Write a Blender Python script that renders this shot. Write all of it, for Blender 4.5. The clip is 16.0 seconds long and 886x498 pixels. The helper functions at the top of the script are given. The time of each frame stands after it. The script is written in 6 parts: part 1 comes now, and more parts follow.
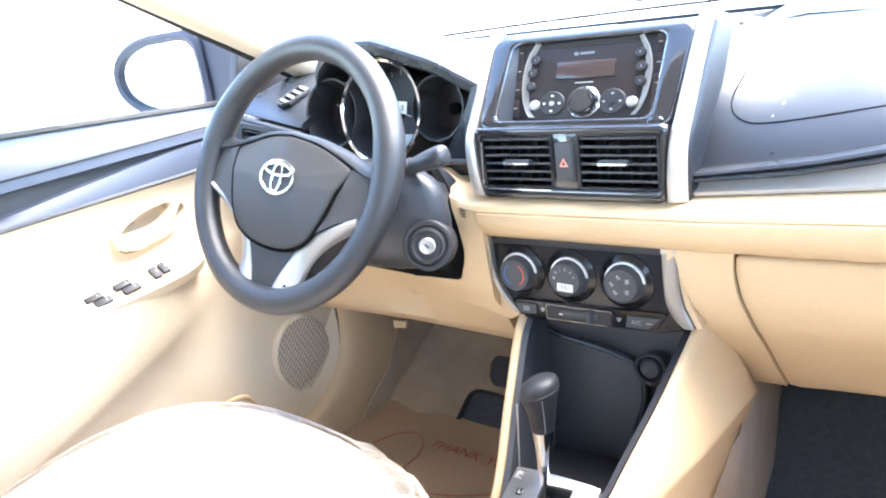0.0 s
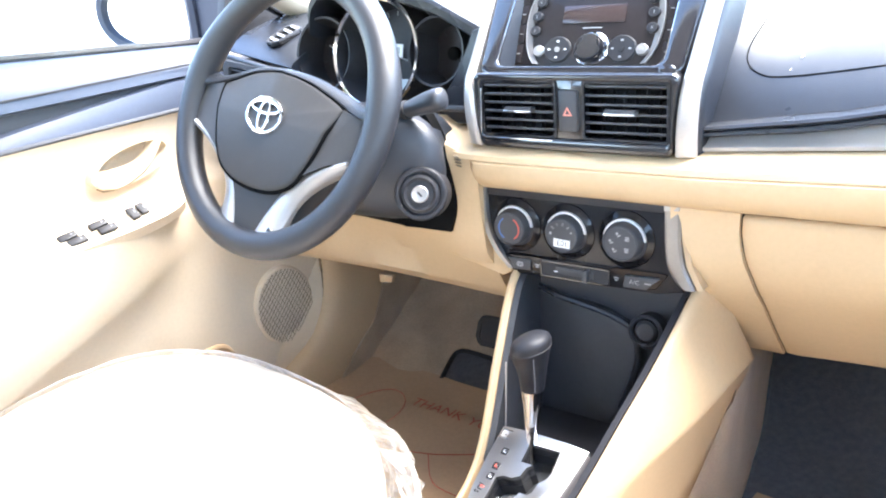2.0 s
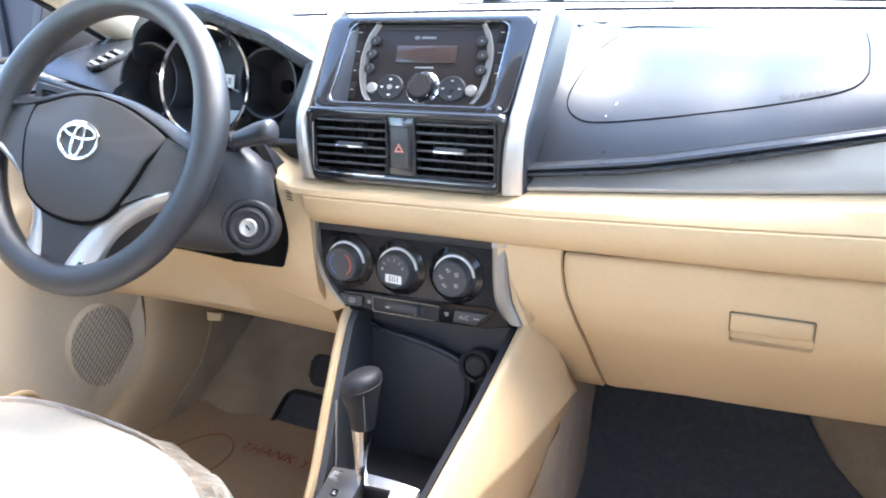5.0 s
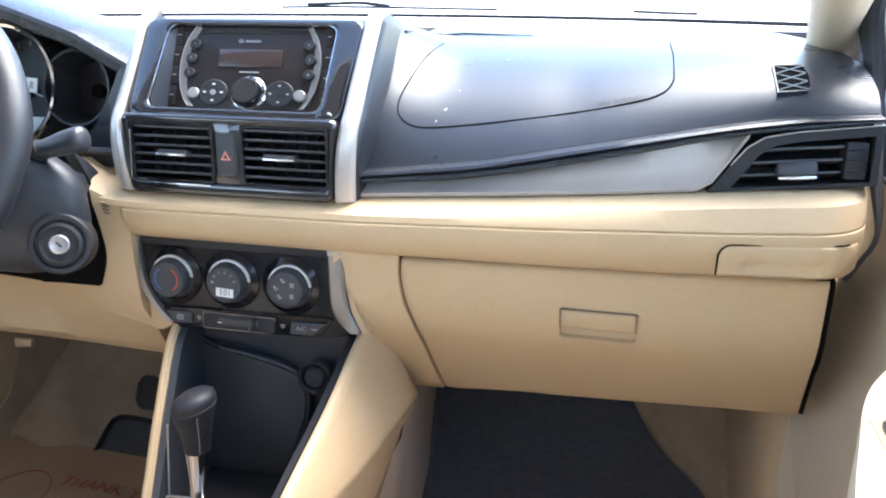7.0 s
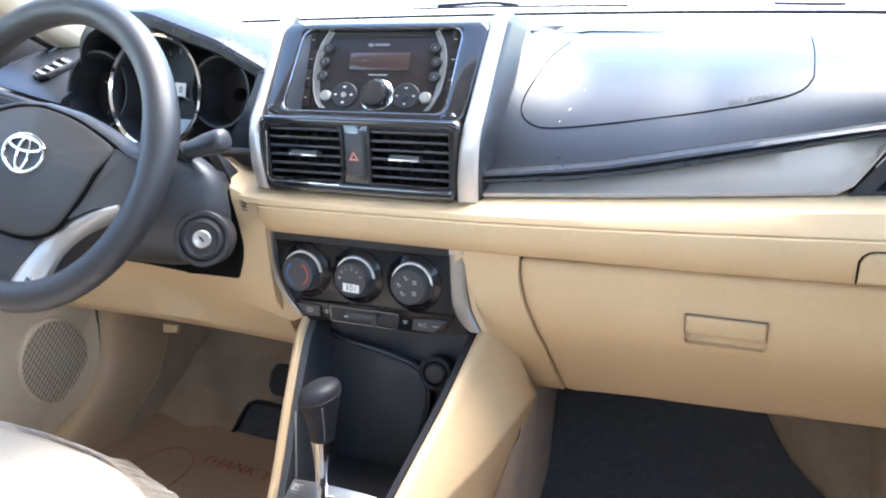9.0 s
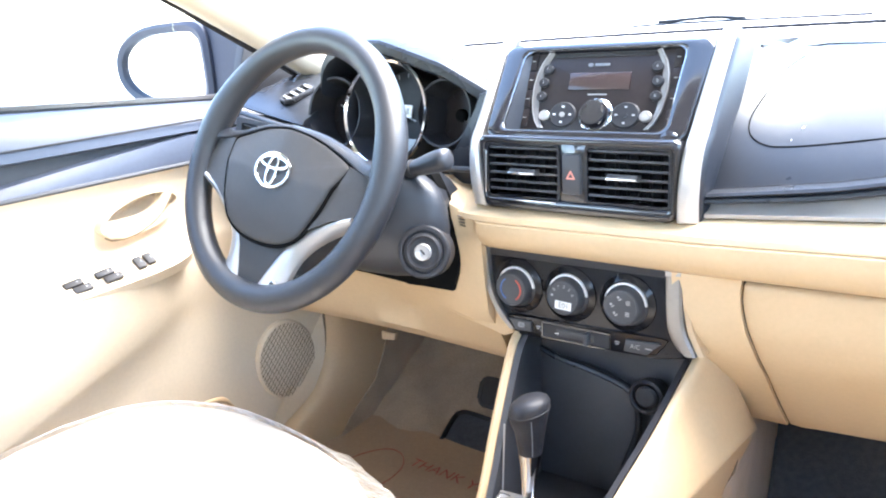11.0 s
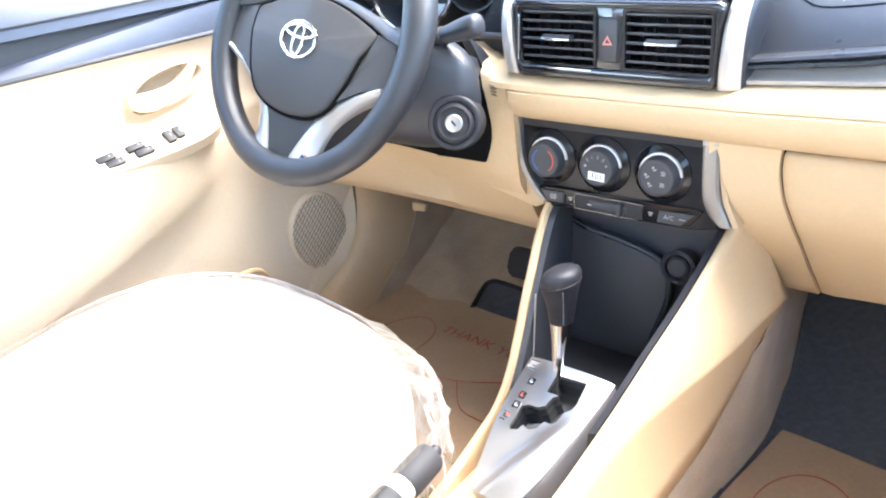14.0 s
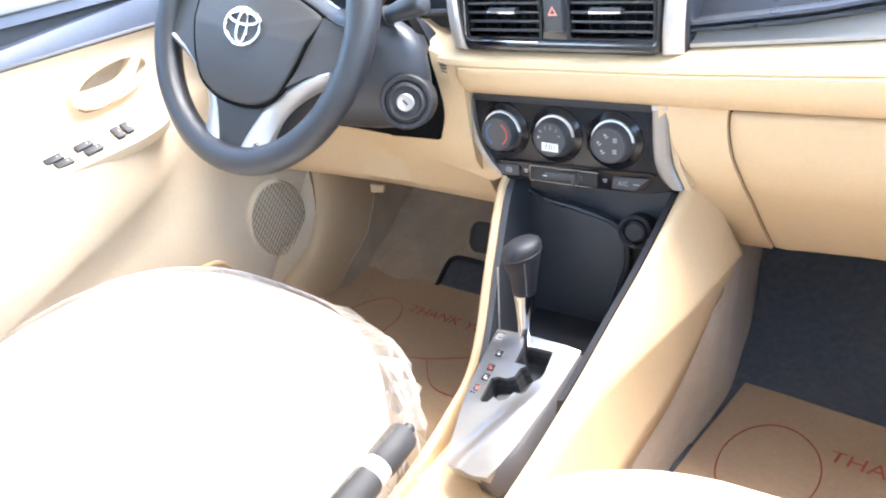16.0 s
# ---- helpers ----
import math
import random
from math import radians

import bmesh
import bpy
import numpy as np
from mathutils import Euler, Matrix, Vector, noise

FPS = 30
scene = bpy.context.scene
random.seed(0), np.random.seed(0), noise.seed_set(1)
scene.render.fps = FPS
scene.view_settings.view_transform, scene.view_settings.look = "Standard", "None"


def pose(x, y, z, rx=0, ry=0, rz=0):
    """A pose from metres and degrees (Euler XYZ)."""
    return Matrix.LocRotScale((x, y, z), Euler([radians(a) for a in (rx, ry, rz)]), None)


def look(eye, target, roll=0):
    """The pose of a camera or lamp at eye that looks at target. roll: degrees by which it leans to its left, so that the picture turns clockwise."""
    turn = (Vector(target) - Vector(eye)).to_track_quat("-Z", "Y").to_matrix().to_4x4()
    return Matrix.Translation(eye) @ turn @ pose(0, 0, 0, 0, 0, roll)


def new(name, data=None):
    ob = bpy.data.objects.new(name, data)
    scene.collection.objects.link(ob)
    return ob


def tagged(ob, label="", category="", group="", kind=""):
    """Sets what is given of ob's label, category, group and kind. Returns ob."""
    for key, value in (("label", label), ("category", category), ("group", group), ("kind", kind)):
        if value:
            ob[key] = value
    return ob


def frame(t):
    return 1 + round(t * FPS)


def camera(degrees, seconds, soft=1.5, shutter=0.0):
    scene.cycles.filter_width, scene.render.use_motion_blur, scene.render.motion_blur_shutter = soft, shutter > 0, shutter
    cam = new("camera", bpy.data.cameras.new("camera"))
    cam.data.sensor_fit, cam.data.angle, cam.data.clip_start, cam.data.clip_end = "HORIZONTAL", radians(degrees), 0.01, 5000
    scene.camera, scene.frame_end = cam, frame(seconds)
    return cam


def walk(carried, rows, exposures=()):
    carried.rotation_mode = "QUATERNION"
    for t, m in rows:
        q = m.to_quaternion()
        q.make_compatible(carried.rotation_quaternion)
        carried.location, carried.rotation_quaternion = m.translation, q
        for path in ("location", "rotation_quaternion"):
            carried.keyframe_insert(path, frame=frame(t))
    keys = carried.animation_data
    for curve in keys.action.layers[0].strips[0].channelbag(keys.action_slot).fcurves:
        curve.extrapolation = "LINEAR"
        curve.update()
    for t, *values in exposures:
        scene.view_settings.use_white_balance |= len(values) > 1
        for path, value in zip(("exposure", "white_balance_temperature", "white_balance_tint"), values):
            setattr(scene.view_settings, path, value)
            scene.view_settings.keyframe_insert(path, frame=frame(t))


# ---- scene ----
cam = camera(58.25, 16.0, soft=2.0)
PATH = [
    (0, (0.4501, -0.8113, 0.8273), (-0.1467, -0.0690, 0.5228), -8.64),
    (0.5, (0.4318, -0.7912, 0.8154), (-0.1627, -0.0620, 0.4764), -7.61),
    (1, (0.4226, -0.7935, 0.8067), (-0.1585, -0.0560, 0.4626), -7.39),
    (1.5, (0.4216, -0.7915, 0.8017), (-0.1606, -0.0556, 0.4560), -7.22),
    (2, (0.4185, -0.7912, 0.7980), (-0.1577, -0.0519, 0.4496), -5.99),
    (2.5, (0.4169, -0.7911, 0.8011), (-0.1301, -0.0234, 0.4674), -4.10),
    (3, (0.4173, -0.7883, 0.8027), (-0.1039, 0.0007, 0.4773), -3.45),
    (3.2, (0.4155, -0.7880, 0.8033), (-0.0993, 0.0048, 0.4768), -3.67),
    (5.3, (0.4264, -0.7809, 0.7845), (0.0459, 0.0914, 0.4774), -1.58),
    (5.5, (0.4218, -0.7814, 0.7823), (0.0653, 0.1019, 0.4776), -1.73),
    (6, (0.4171, -0.7811, 0.7807), (0.1171, 0.1220, 0.4734), -0.97),
    (6.5, (0.4189, -0.7753, 0.7874), (0.1665, 0.1402, 0.4741), -0.63),
    (7, (0.4216, -0.7732, 0.7877), (0.2038, 0.1527, 0.4791), 0.11),
    (7.5, (0.4221, -0.7730, 0.7869), (0.2219, 0.1584, 0.4829), 0.38),
    (8, (0.4199, -0.7756, 0.7838), (0.1846, 0.1489, 0.4842), -0.39),
    (8.5, (0.4246, -0.7753, 0.7877), (0.1211, 0.1273, 0.4826), -0.92),
    (9, (0.4306, -0.7739, 0.7924), (0.0597, 0.1015, 0.4822), -1.81),
    (9.5, (0.4270, -0.7824, 0.7859), (-0.0251, 0.0610, 0.4957), -2.78),
    (10, (0.4258, -0.7870, 0.7850), (-0.0790, 0.0266, 0.4966), -2.78),
    (10.2, (0.4290, -0.7868, 0.7864), (-0.0971, 0.0144, 0.5011), -3.22),
    (12.3, (0.4214, -0.7944, 0.8071), (-0.2239, -0.0928, 0.5050), -4.87),
    (12.5, (0.4200, -0.7946, 0.8048), (-0.2214, -0.0970, 0.4856), -5.00),
    (13, (0.4194, -0.7913, 0.8025), (-0.2058, -0.1059, 0.4293), -5.68),
    (13.5, (0.4201, -0.7881, 0.8007), (-0.1874, -0.1081, 0.3901), -5.98),
    (14, (0.4206, -0.7875, 0.7983), (-0.1757, -0.1070, 0.3724), -5.84),
    (14.5, (0.4225, -0.7873, 0.7954), (-0.1649, -0.0978, 0.3718), -7.11),
    (15, (0.4241, -0.7857, 0.7949), (-0.1490, -0.0885, 0.3642), -8.54),
    (15.5, (0.4252, -0.7885, 0.7956), (-0.1479, -0.0921, 0.3636), -8.26),
    (16, (0.4259, -0.7885, 0.7993), (-0.1291, -0.0919, 0.3447), -8.46),
]
EXPOSURES = [(0.0, 4.21, 6620, 13), (3.2, 4.13, 6620, 13), (5.5, 3.54, 6620, 13), (7.0, 3.22, 6620, 13), (8.5, 3.32, 6620, 13), (10.0, 3.86, 6620, 13), (12.5, 4.21, 6620, 13), (16.0, 4.19, 6620, 13)]
SKY = 0.15
SUN = 1.85

walk(cam, [(t, look(eye, target, roll)) for t, eye, target, roll in PATH], exposures=EXPOSURES)

# ---- light ----
world = bpy.data.worlds.new("world")
scene.world = world
world.use_nodes = True
wn, wl = world.node_tree.nodes, world.node_tree.links
wn.clear()
sky = wn.new("ShaderNodeTexSky")
sky.sky_type, sky.sun_disc = "NISHITA", False
sky.sun_elevation, sky.sun_rotation = radians(62), radians(36)
sky.air_density, sky.dust_density, sky.ozone_density = 1.0, 0.6, 1.0
bg = wn.new("ShaderNodeBackground")
bg.inputs["Strength"].default_value = SKY
wo = wn.new("ShaderNodeOutputWorld")
wl.new(sky.outputs[0], bg.inputs["Color"])
wl.new(bg.outputs[0], wo.inputs["Surface"])
sun_data = bpy.data.lights.new("sun", "SUN")
sun_data.energy, sun_data.angle, sun_data.color = SUN, radians(50), (1.0, 0.97, 0.93)
sun = new("sun", sun_data)
sun.matrix_world = look((2.76, 3.80, 9.23), (0, 0, 0.4))

# ---- materials ----


def material(name, color, rough=0.5, metal=0.0, var=0.12, scale=30.0, grain=0.0, grain_scale=900.0, coat=0.0, rvar=0.08, spec=0.5, cells=False, sheen=0.0):
    m = bpy.data.materials.new(name)
    m.use_nodes = True
    n, l = m.node_tree.nodes, m.node_tree.links
    b = n["Principled BSDF"]
    tc = n.new("ShaderNodeTexCoord")
    big = n.new("ShaderNodeTexNoise")
    big.inputs["Scale"].default_value, big.inputs["Detail"].default_value = scale * 0.25, 5
    fine = n.new("ShaderNodeTexNoise")
    fine.inputs["Scale"].default_value, fine.inputs["Detail"].default_value = scale * 6, 3
    mixn = n.new("ShaderNodeMath")
    mixn.operation = "ADD"
    l.new(tc.outputs["Object"], big.inputs["Vector"])
    l.new(tc.outputs["Object"], fine.inputs["Vector"])
    l.new(big.outputs["Fac"], mixn.inputs[0])
    l.new(fine.outputs["Fac"], mixn.inputs[1])
    ramp = n.new("ShaderNodeMapRange")
    ramp.inputs["From Min"].default_value, ramp.inputs["From Max"].default_value = 0.6, 1.4
    l.new(mixn.outputs[0], ramp.inputs["Value"])
    mix = n.new("ShaderNodeMix")
    mix.data_type = "RGBA"
    mix.inputs["A"].default_value = (*[c * (1 - var) for c in color], 1)
    mix.inputs["B"].default_value = (*[min(1, c * (1 + var)) for c in color], 1)
    l.new(ramp.outputs["Result"], mix.inputs["Factor"])
    l.new(mix.outputs["Result"], b.inputs["Base Color"])
    rr = n.new("ShaderNodeMapRange")
    rr.inputs["To Min"].default_value, rr.inputs["To Max"].default_value = max(0.02, rough - rvar), min(1, rough + rvar)
    l.new(big.outputs["Fac"], rr.inputs["Value"])
    l.new(rr.outputs["Result"], b.inputs["Roughness"])
    b.inputs["Metallic"].default_value = metal
    b.inputs["Specular IOR Level"].default_value = spec
    b.inputs["Coat Weight"].default_value = coat
    b.inputs["Coat Roughness"].default_value = 0.05
    b.inputs["Sheen Weight"].default_value = sheen
    if grain:
        if cells:
            g = n.new("ShaderNodeTexVoronoi")
            out = g.outputs["Distance"]
        else:
            g = n.new("ShaderNodeTexNoise")
            g.inputs["Detail"].default_value = 4
            out = g.outputs["Fac"]
        g.inputs["Scale"].default_value = grain_scale
        l.new(tc.outputs["Object"], g.inputs["Vector"])
        bump = n.new("ShaderNodeBump")
        bump.inputs["Strength"].default_value, bump.inputs["Distance"].default_value = grain, 0.001
        l.new(out, bump.inputs["Height"])
        l.new(bump.outputs["Normal"], b.inputs["Normal"])
    return m


BEIGE = material("beige_vinyl", (0.580, 0.418, 0.245), 0.5, var=0.05, grain=0.12, grain_scale=1400, cells=True)
BEIGE_LIGHT = material("light_beige_trim", (0.66, 0.55, 0.40), 0.6, var=0.05, grain=0.15, grain_scale=1400)
LEATHER = material("charcoal_leather", (0.018, 0.021, 0.027), 0.29, spec=0.50, var=0.1, grain=0.16, grain_scale=1100, cells=True)
PLASTIC = material("charcoal_plastic", (0.044, 0.046, 0.051), 0.46, var=0.1, grain=0.2, grain_scale=1500, cells=True)
RUBBER = material("wheel_rubber", (0.023, 0.025, 0.030), 0.38, var=0.1, spec=0.5, grain=0.22, grain_scale=1600, cells=True)
DARK = material("black_plastic", (0.026, 0.026, 0.029), 0.5, var=0.15, spec=0.3)
DARK_DOOR = material("slate_door_trim", (0.052, 0.064, 0.092), 0.40, var=0.08, grain=0.10, grain_scale=1200, cells=True)
COVER = material("airbag_plastic", (0.043, 0.041, 0.040), 0.52, var=0.08, spec=0.35, grain=0.2, grain_scale=1500, cells=True)
PIANO = material("piano_black", (0.014, 0.014, 0.017), 0.12, var=0.1, rvar=0.03, coat=0.6)
RADIO_FACE = material("radio_face", (0.026, 0.021, 0.021), 0.32, var=0.12, rvar=0.05, spec=0.2)
SILVER = material("silver_paint", (0.47, 0.445, 0.42), 0.36, metal=0.5, var=0.05, scale=80)
SATIN_EDGE = material("satin_panel_edge", (0.30, 0.285, 0.27), 0.36, metal=0.8, var=0.06)
CHROME = material("chrome", (0.85, 0.85, 0.86), 0.08, metal=1.0, var=0.03, rvar=0.03)
GREY_RING = material("satin_grey_ring", (0.40, 0.39, 0.38), 0.35, metal=0.6, var=0.06)
LCD = material("display_panel", (0.052, 0.034, 0.032), 0.15, var=0.1, rvar=0.03)
WHITE_INK = material("white_print", (0.78, 0.78, 0.76), 0.6, var=0.03)
GREY_INK = material("grey_print", (0.35, 0.35, 0.35), 0.6, var=0.03)
RED_INK = material("red_print", (0.58, 0.09, 0.06), 0.6, var=0.05)
BLUE_INK = material("blue_print", (0.05, 0.13, 0.34), 0.6, var=0.05)
CARPET = material("beige_carpet", (0.46, 0.355, 0.245), 0.95, var=0.22, scale=60, grain=0.9, grain_scale=500, spec=0.1, sheen=0.2)
MAT_BLACK = material("black_mat", (0.098, 0.106, 0.120), 0.95, var=0.3, scale=420, grain=1.0, grain_scale=420, spec=0.1, sheen=0.1)
KRAFT = material("kraft_paper", (0.42, 0.285, 0.175), 0.75, var=0.1, scale=25, grain=0.25, grain_scale=160)
INK = material("red_marker", (0.40, 0.085, 0.05), 0.7, var=0.12)
FABRIC = material("seat_fabric", (0.62, 0.55, 0.45), 0.8, var=0.06, grain=0.4, grain_scale=700)
SHELL = material("headliner", (0.48, 0.45, 0.40), 0.9, var=0.05, grain=0.3)

CONCRETE = material("pale_concrete", (0.62, 0.61, 0.59), 0.9, var=0.12, scale=3)
# dark copy of the plate's silver, with its side's shade in the colour
PLATE_SIDE = material("shade_grey_side", (0.10, 0.095, 0.098), 0.38, metal=0.4, var=0.06)
GRIP = material("grip_leather", (0.017, 0.018, 0.022), 0.48, var=0.12, spec=0.3, grain=0.2, grain_scale=900, cells=True)
GRILLE = material("shadowed_mesh", (0.19, 0.145, 0.095), 0.8, var=0.1)
SHROUD = material("column_plastic", (0.028, 0.032, 0.040), 0.42, var=0.08, grain=0.12, grain_scale=1500, cells=True)
STALK = material("stalk_plastic", (0.030, 0.033, 0.040), 0.40, var=0.08)
SLAT = material("vent_slat", (0.050, 0.050, 0.052), 0.36, var=0.1, spec=0.6)
RUBBER_BLACK = material("weather_seal", (0.022, 0.022, 0.024), 0.7, var=0.1)
GAP_BLACK = material("deep_gap", (0.006, 0.006, 0.006), 0.9, var=0.1, spec=0.05)


def clear(name, rough=0.0, tint=(1, 1, 1), bump=0.0, gloss=0.5, least=0.03, milk=0.0):
    m = bpy.data.materials.new(name)
    m.use_nodes = True
    n, l = m.node_tree.nodes, m.node_tree.links
    n.remove(n["Principled BSDF"])
    tr, gl, mx, fr = n.new("ShaderNodeBsdfTransparent"), n.new("ShaderNodeBsdfGlossy"), n.new("ShaderNodeMixShader"), n.new("ShaderNodeLayerWeight")
    tr.inputs["Color"].default_value = (*tint, 1)
    gl.inputs["Roughness"].default_value = rough
    fr.inputs["Blend"].default_value = 0.5
    pw, ml = n.new("ShaderNodeMath"), n.new("ShaderNodeMath")
    pw.operation, ml.operation = "POWER", "MULTIPLY_ADD"
    pw.inputs[1].default_value = 4.0
    ml.inputs[1].default_value, ml.inputs[2].default_value = gloss, least
    l.new(fr.outputs["Facing"], pw.inputs[0])
    l.new(pw.outputs[0], ml.inputs[0])
    l.new(ml.outputs[0], mx.inputs["Fac"])
    l.new(tr.outputs[0], mx.inputs[1])
    l.new(gl.outputs[0], mx.inputs[2])
    l.new(mx.outputs[0], n["Material Output"].inputs["Surface"])
    if milk:
        df, m2 = n.new("ShaderNodeBsdfTranslucent"), n.new("ShaderNodeMixShader")
        df.inputs["Color"].default_value = (0.9, 0.9, 0.9, 1)
        m2.inputs["Fac"].default_value = milk
        l.new(gl.outputs[0], m2.inputs[1])
        l.new(df.outputs[0], m2.inputs[2])
        l.new(m2.outputs[0], mx.inputs[2])
    if bump:
        tc, no, bp = n.new("ShaderNodeTexCoord"), n.new("ShaderNodeTexNoise"), n.new("ShaderNodeBump")
        no.inputs["Scale"].default_value, no.inputs["Detail"].default_value = 28, 4
        bp.inputs["Strength"].default_value, bp.inputs["Distance"].default_value = bump, 0.02
        l.new(tc.outputs["Object"], no.inputs["Vector"])
        l.new(no.outputs["Fac"], bp.inputs["Height"])
        for s in (gl, fr):
            l.new(bp.outputs["Normal"], s.inputs["Normal"])
    return m


MIRROR_SHELL = material("mirror_plastic", (0.026, 0.030, 0.042), 0.62, var=0.08, spec=0.2)
PANEL = material("gloss_panel", (0.009, 0.009, 0.011), 0.14, var=0.15, rvar=0.05, spec=0.3)
STITCH_GREY = material("slate_thread", (0.17, 0.18, 0.20), 0.7, var=0.1)
PALE_RED = material("faded_red_print", (0.72, 0.26, 0.20), 0.6, var=0.05)
# barely metallic near-white: the chrome's sky reflection is put into the base colour
ARC = material("whitened_arc", (0.86, 0.86, 0.85), 0.28, metal=0.15, var=0.03)
GLASS = clear("clear_glass", 0.0, (0.93, 0.96, 0.95))
FILM = clear("plastic_film", 0.14, (0.95, 0.95, 0.95), bump=0.4, gloss=0.75, least=0.30, milk=0.65)
BRUSHED = material("brushed_silver", (0.42, 0.41, 0.40), 0.30, metal=0.9, var=0.05, scale=120, rvar=0.04)
ARC_GREY = material("dull_silver_arc", (0.20, 0.19, 0.185), 0.42, metal=0.5, var=0.06)
SPUN = material("spun_metal", (0.10, 0.10, 0.105), 0.3, metal=0.9, var=0.1)
MIRROR = material("mirror_glass", (0.92, 0.93, 0.94), 0.03, metal=1.0, var=0.01, rvar=0.01)

# ---- shape helpers ----


def thing(name, label, category, kind="", group="", at=(0, 0, 0)):
    ob = new(name)
    ob.location = at
    ob.empty_display_size = 0.05
    return tagged(ob, label, category, group, kind)


def part(name, bm, mat, parent=None, label="", smooth=35):
    me = bpy.data.meshes.new(name)
    bmesh.ops.recalc_face_normals(bm, faces=bm.faces)
    bm.to_mesh(me)
    bm.free()
    me.materials.append(mat)
    if smooth:
        for p in me.polygons:
            p.use_smooth = True
        me.set_sharp_from_angle(angle=radians(smooth))
    ob = new(name, me)
    if parent is not None:
        ob.parent = parent
        o, off = parent, Vector((0, 0, 0))
        while o is not None:
            off += o.location
            o = o.parent
        me.transform(Matrix.Translation(-off))
    if label:
        ob["label"] = label
    return ob


def solo(name, bm, mat, label, category, kind="", group="", smooth=35):
    return tagged(part(name, bm, mat, None, "", smooth), label, category, group, kind)


def face(y, z, lean, x=0.0):
    """Local frame of a panel: u to the right, v up along it, w out towards the cabin."""
    a = radians(lean)
    return Matrix(((1, 0, 0, x), (0, math.sin(a), -math.cos(a), y), (0, math.cos(a), math.sin(a), z), (0, 0, 0, 1)))


def loft(rings, closed=True, caps=True, bm=None):
    bm = bm or bmesh.new()
    vs = [[bm.verts.new(p) for p in r] for r in rings]
    n = len(rings[0])
    for a, b in zip(vs, vs[1:]):
        for i in range(n if closed else n - 1):
            bm.faces.new((a[i], a[(i + 1) % n], b[(i + 1) % n], b[i]))
    if caps and closed:
        bm.faces.new(vs[0])
        bm.faces.new(vs[-1])
    return bm


def sheet(rings, t, direction=None):
    """A grid of points given a thickness t along a direction."""
    d = Vector(direction) * t
    ring = [[Vector(p) for p in r] + [Vector(p) + d for p in reversed(r)] for r in rings]
    return loft(ring)


def box(sx, sy, sz, m=Matrix(), bevel=0.0, seg=2, bm=None):
    own = bmesh.new()
    bmesh.ops.create_cube(own, size=1, matrix=Matrix.Diagonal((sx, sy, sz, 1)))
    if bevel:
        bmesh.ops.bevel(own, geom=own.edges[:], offset=min(bevel, 0.49 * min(sx, sy, sz)), segments=seg, profile=0.5, affect="EDGES")
    bmesh.ops.transform(own, matrix=m, verts=own.verts[:])
    return join(bm, own)


def join(bm, own):
    if bm is None:
        return own
    me = bpy.data.meshes.new("tmp")
    own.to_mesh(me)
    bm.from_mesh(me)
    own.free()
    bpy.data.meshes.remove(me)
    return bm


def prism(poly, w0, w1, m=Matrix(), bevel=0.0, seg=2, bm=None):
    """A polygon of (u, v) pushed from w0 to w1, with its w1 rim rounded."""
    own = bmesh.new()
    a = [own.verts.new((u, v, w0)) for u, v in poly]
    b = [own.verts.new((u, v, w1)) for u, v in poly]
    own.faces.new(a[::-1])
    top = own.faces.new(b)
    for i in range(len(poly)):
        j = (i + 1) % len(poly)
        own.faces.new((a[i], a[j], b[j], b[i]))
    if bevel:
        bmesh.ops.bevel(own, geom=list(top.edges), offset=bevel, segments=seg, profile=0.5, affect="EDGES")
    bmesh.ops.transform(own, matrix=m, verts=own.verts[:])
    return join(bm, own)


def frame_prism(outer, inner, w0, w1, m=Matrix(), bm=None):
    """A frame between two outlines with the same number of points."""
    rings = []
    for o, i in zip(outer, inner):
        rings.append([m @ Vector((*o, w0)), m @ Vector((*o, w1)), m @ Vector((*i, w1)), m @ Vector((*i, w0))])
    rings.append(rings[0])
    return join(bm, loft(rings, True, False))


def rrect(cx, cy, sx, sy, r, n=5):
    pts = []
    for kx, ky, a0 in ((1, 1, 0), (-1, 1, 90), (-1, -1, 180), (1, -1, 270)):
        for i in range(n + 1):
            a = radians(a0 + 90 * i / n)
            pts.append((cx + kx * (sx / 2 - r) + r * math.cos(a), cy + ky * (sy / 2 - r) + r * math.sin(a)))
    return pts


def circle(cx, cy, rx, ry=None, n=32, a0=0, a1=360):
    ry = rx if ry is None else ry
    k = n if abs(a1 - a0) >= 360 else n + 1
    return [(cx + rx * math.cos(radians(a0 + (a1 - a0) * i / n)), cy + ry * math.sin(radians(a0 + (a1 - a0) * i / n))) for i in range(k)]


def lathe(profile, m=Matrix(), n=32, bm=None, hollow=False):
    """(radius, height) turned round the local w axis; hollow: a ring with no discs over its ends."""
    if hollow:
        profile = list(profile) + [profile[0]]
    rings = [[m @ Vector((r * math.cos(2 * math.pi * i / n), r * math.sin(2 * math.pi * i / n), h)) for i in range(n)] for r, h in profile]
    return join(bm, loft(rings, True, not hollow))


def smooth_line(pts, per=6):
    """A curve through the given points."""
    p = [Vector(q) for q in pts]
    p = [2 * p[0] - p[1]] + p + [2 * p[-1] - p[-2]]
    out = []
    for i in range(1, len(p) - 2):
        for k in range(per):
            t = k / per
            out.append(0.5 * ((2 * p[i]) + (p[i + 1] - p[i - 1]) * t + (2 * p[i - 1] - 5 * p[i] + 4 * p[i + 1] - p[i + 2]) * t * t + (3 * p[i] - p[i - 1] - 3 * p[i + 1] + p[i + 2]) * t ** 3))
    out.append(p[-2])
    return out


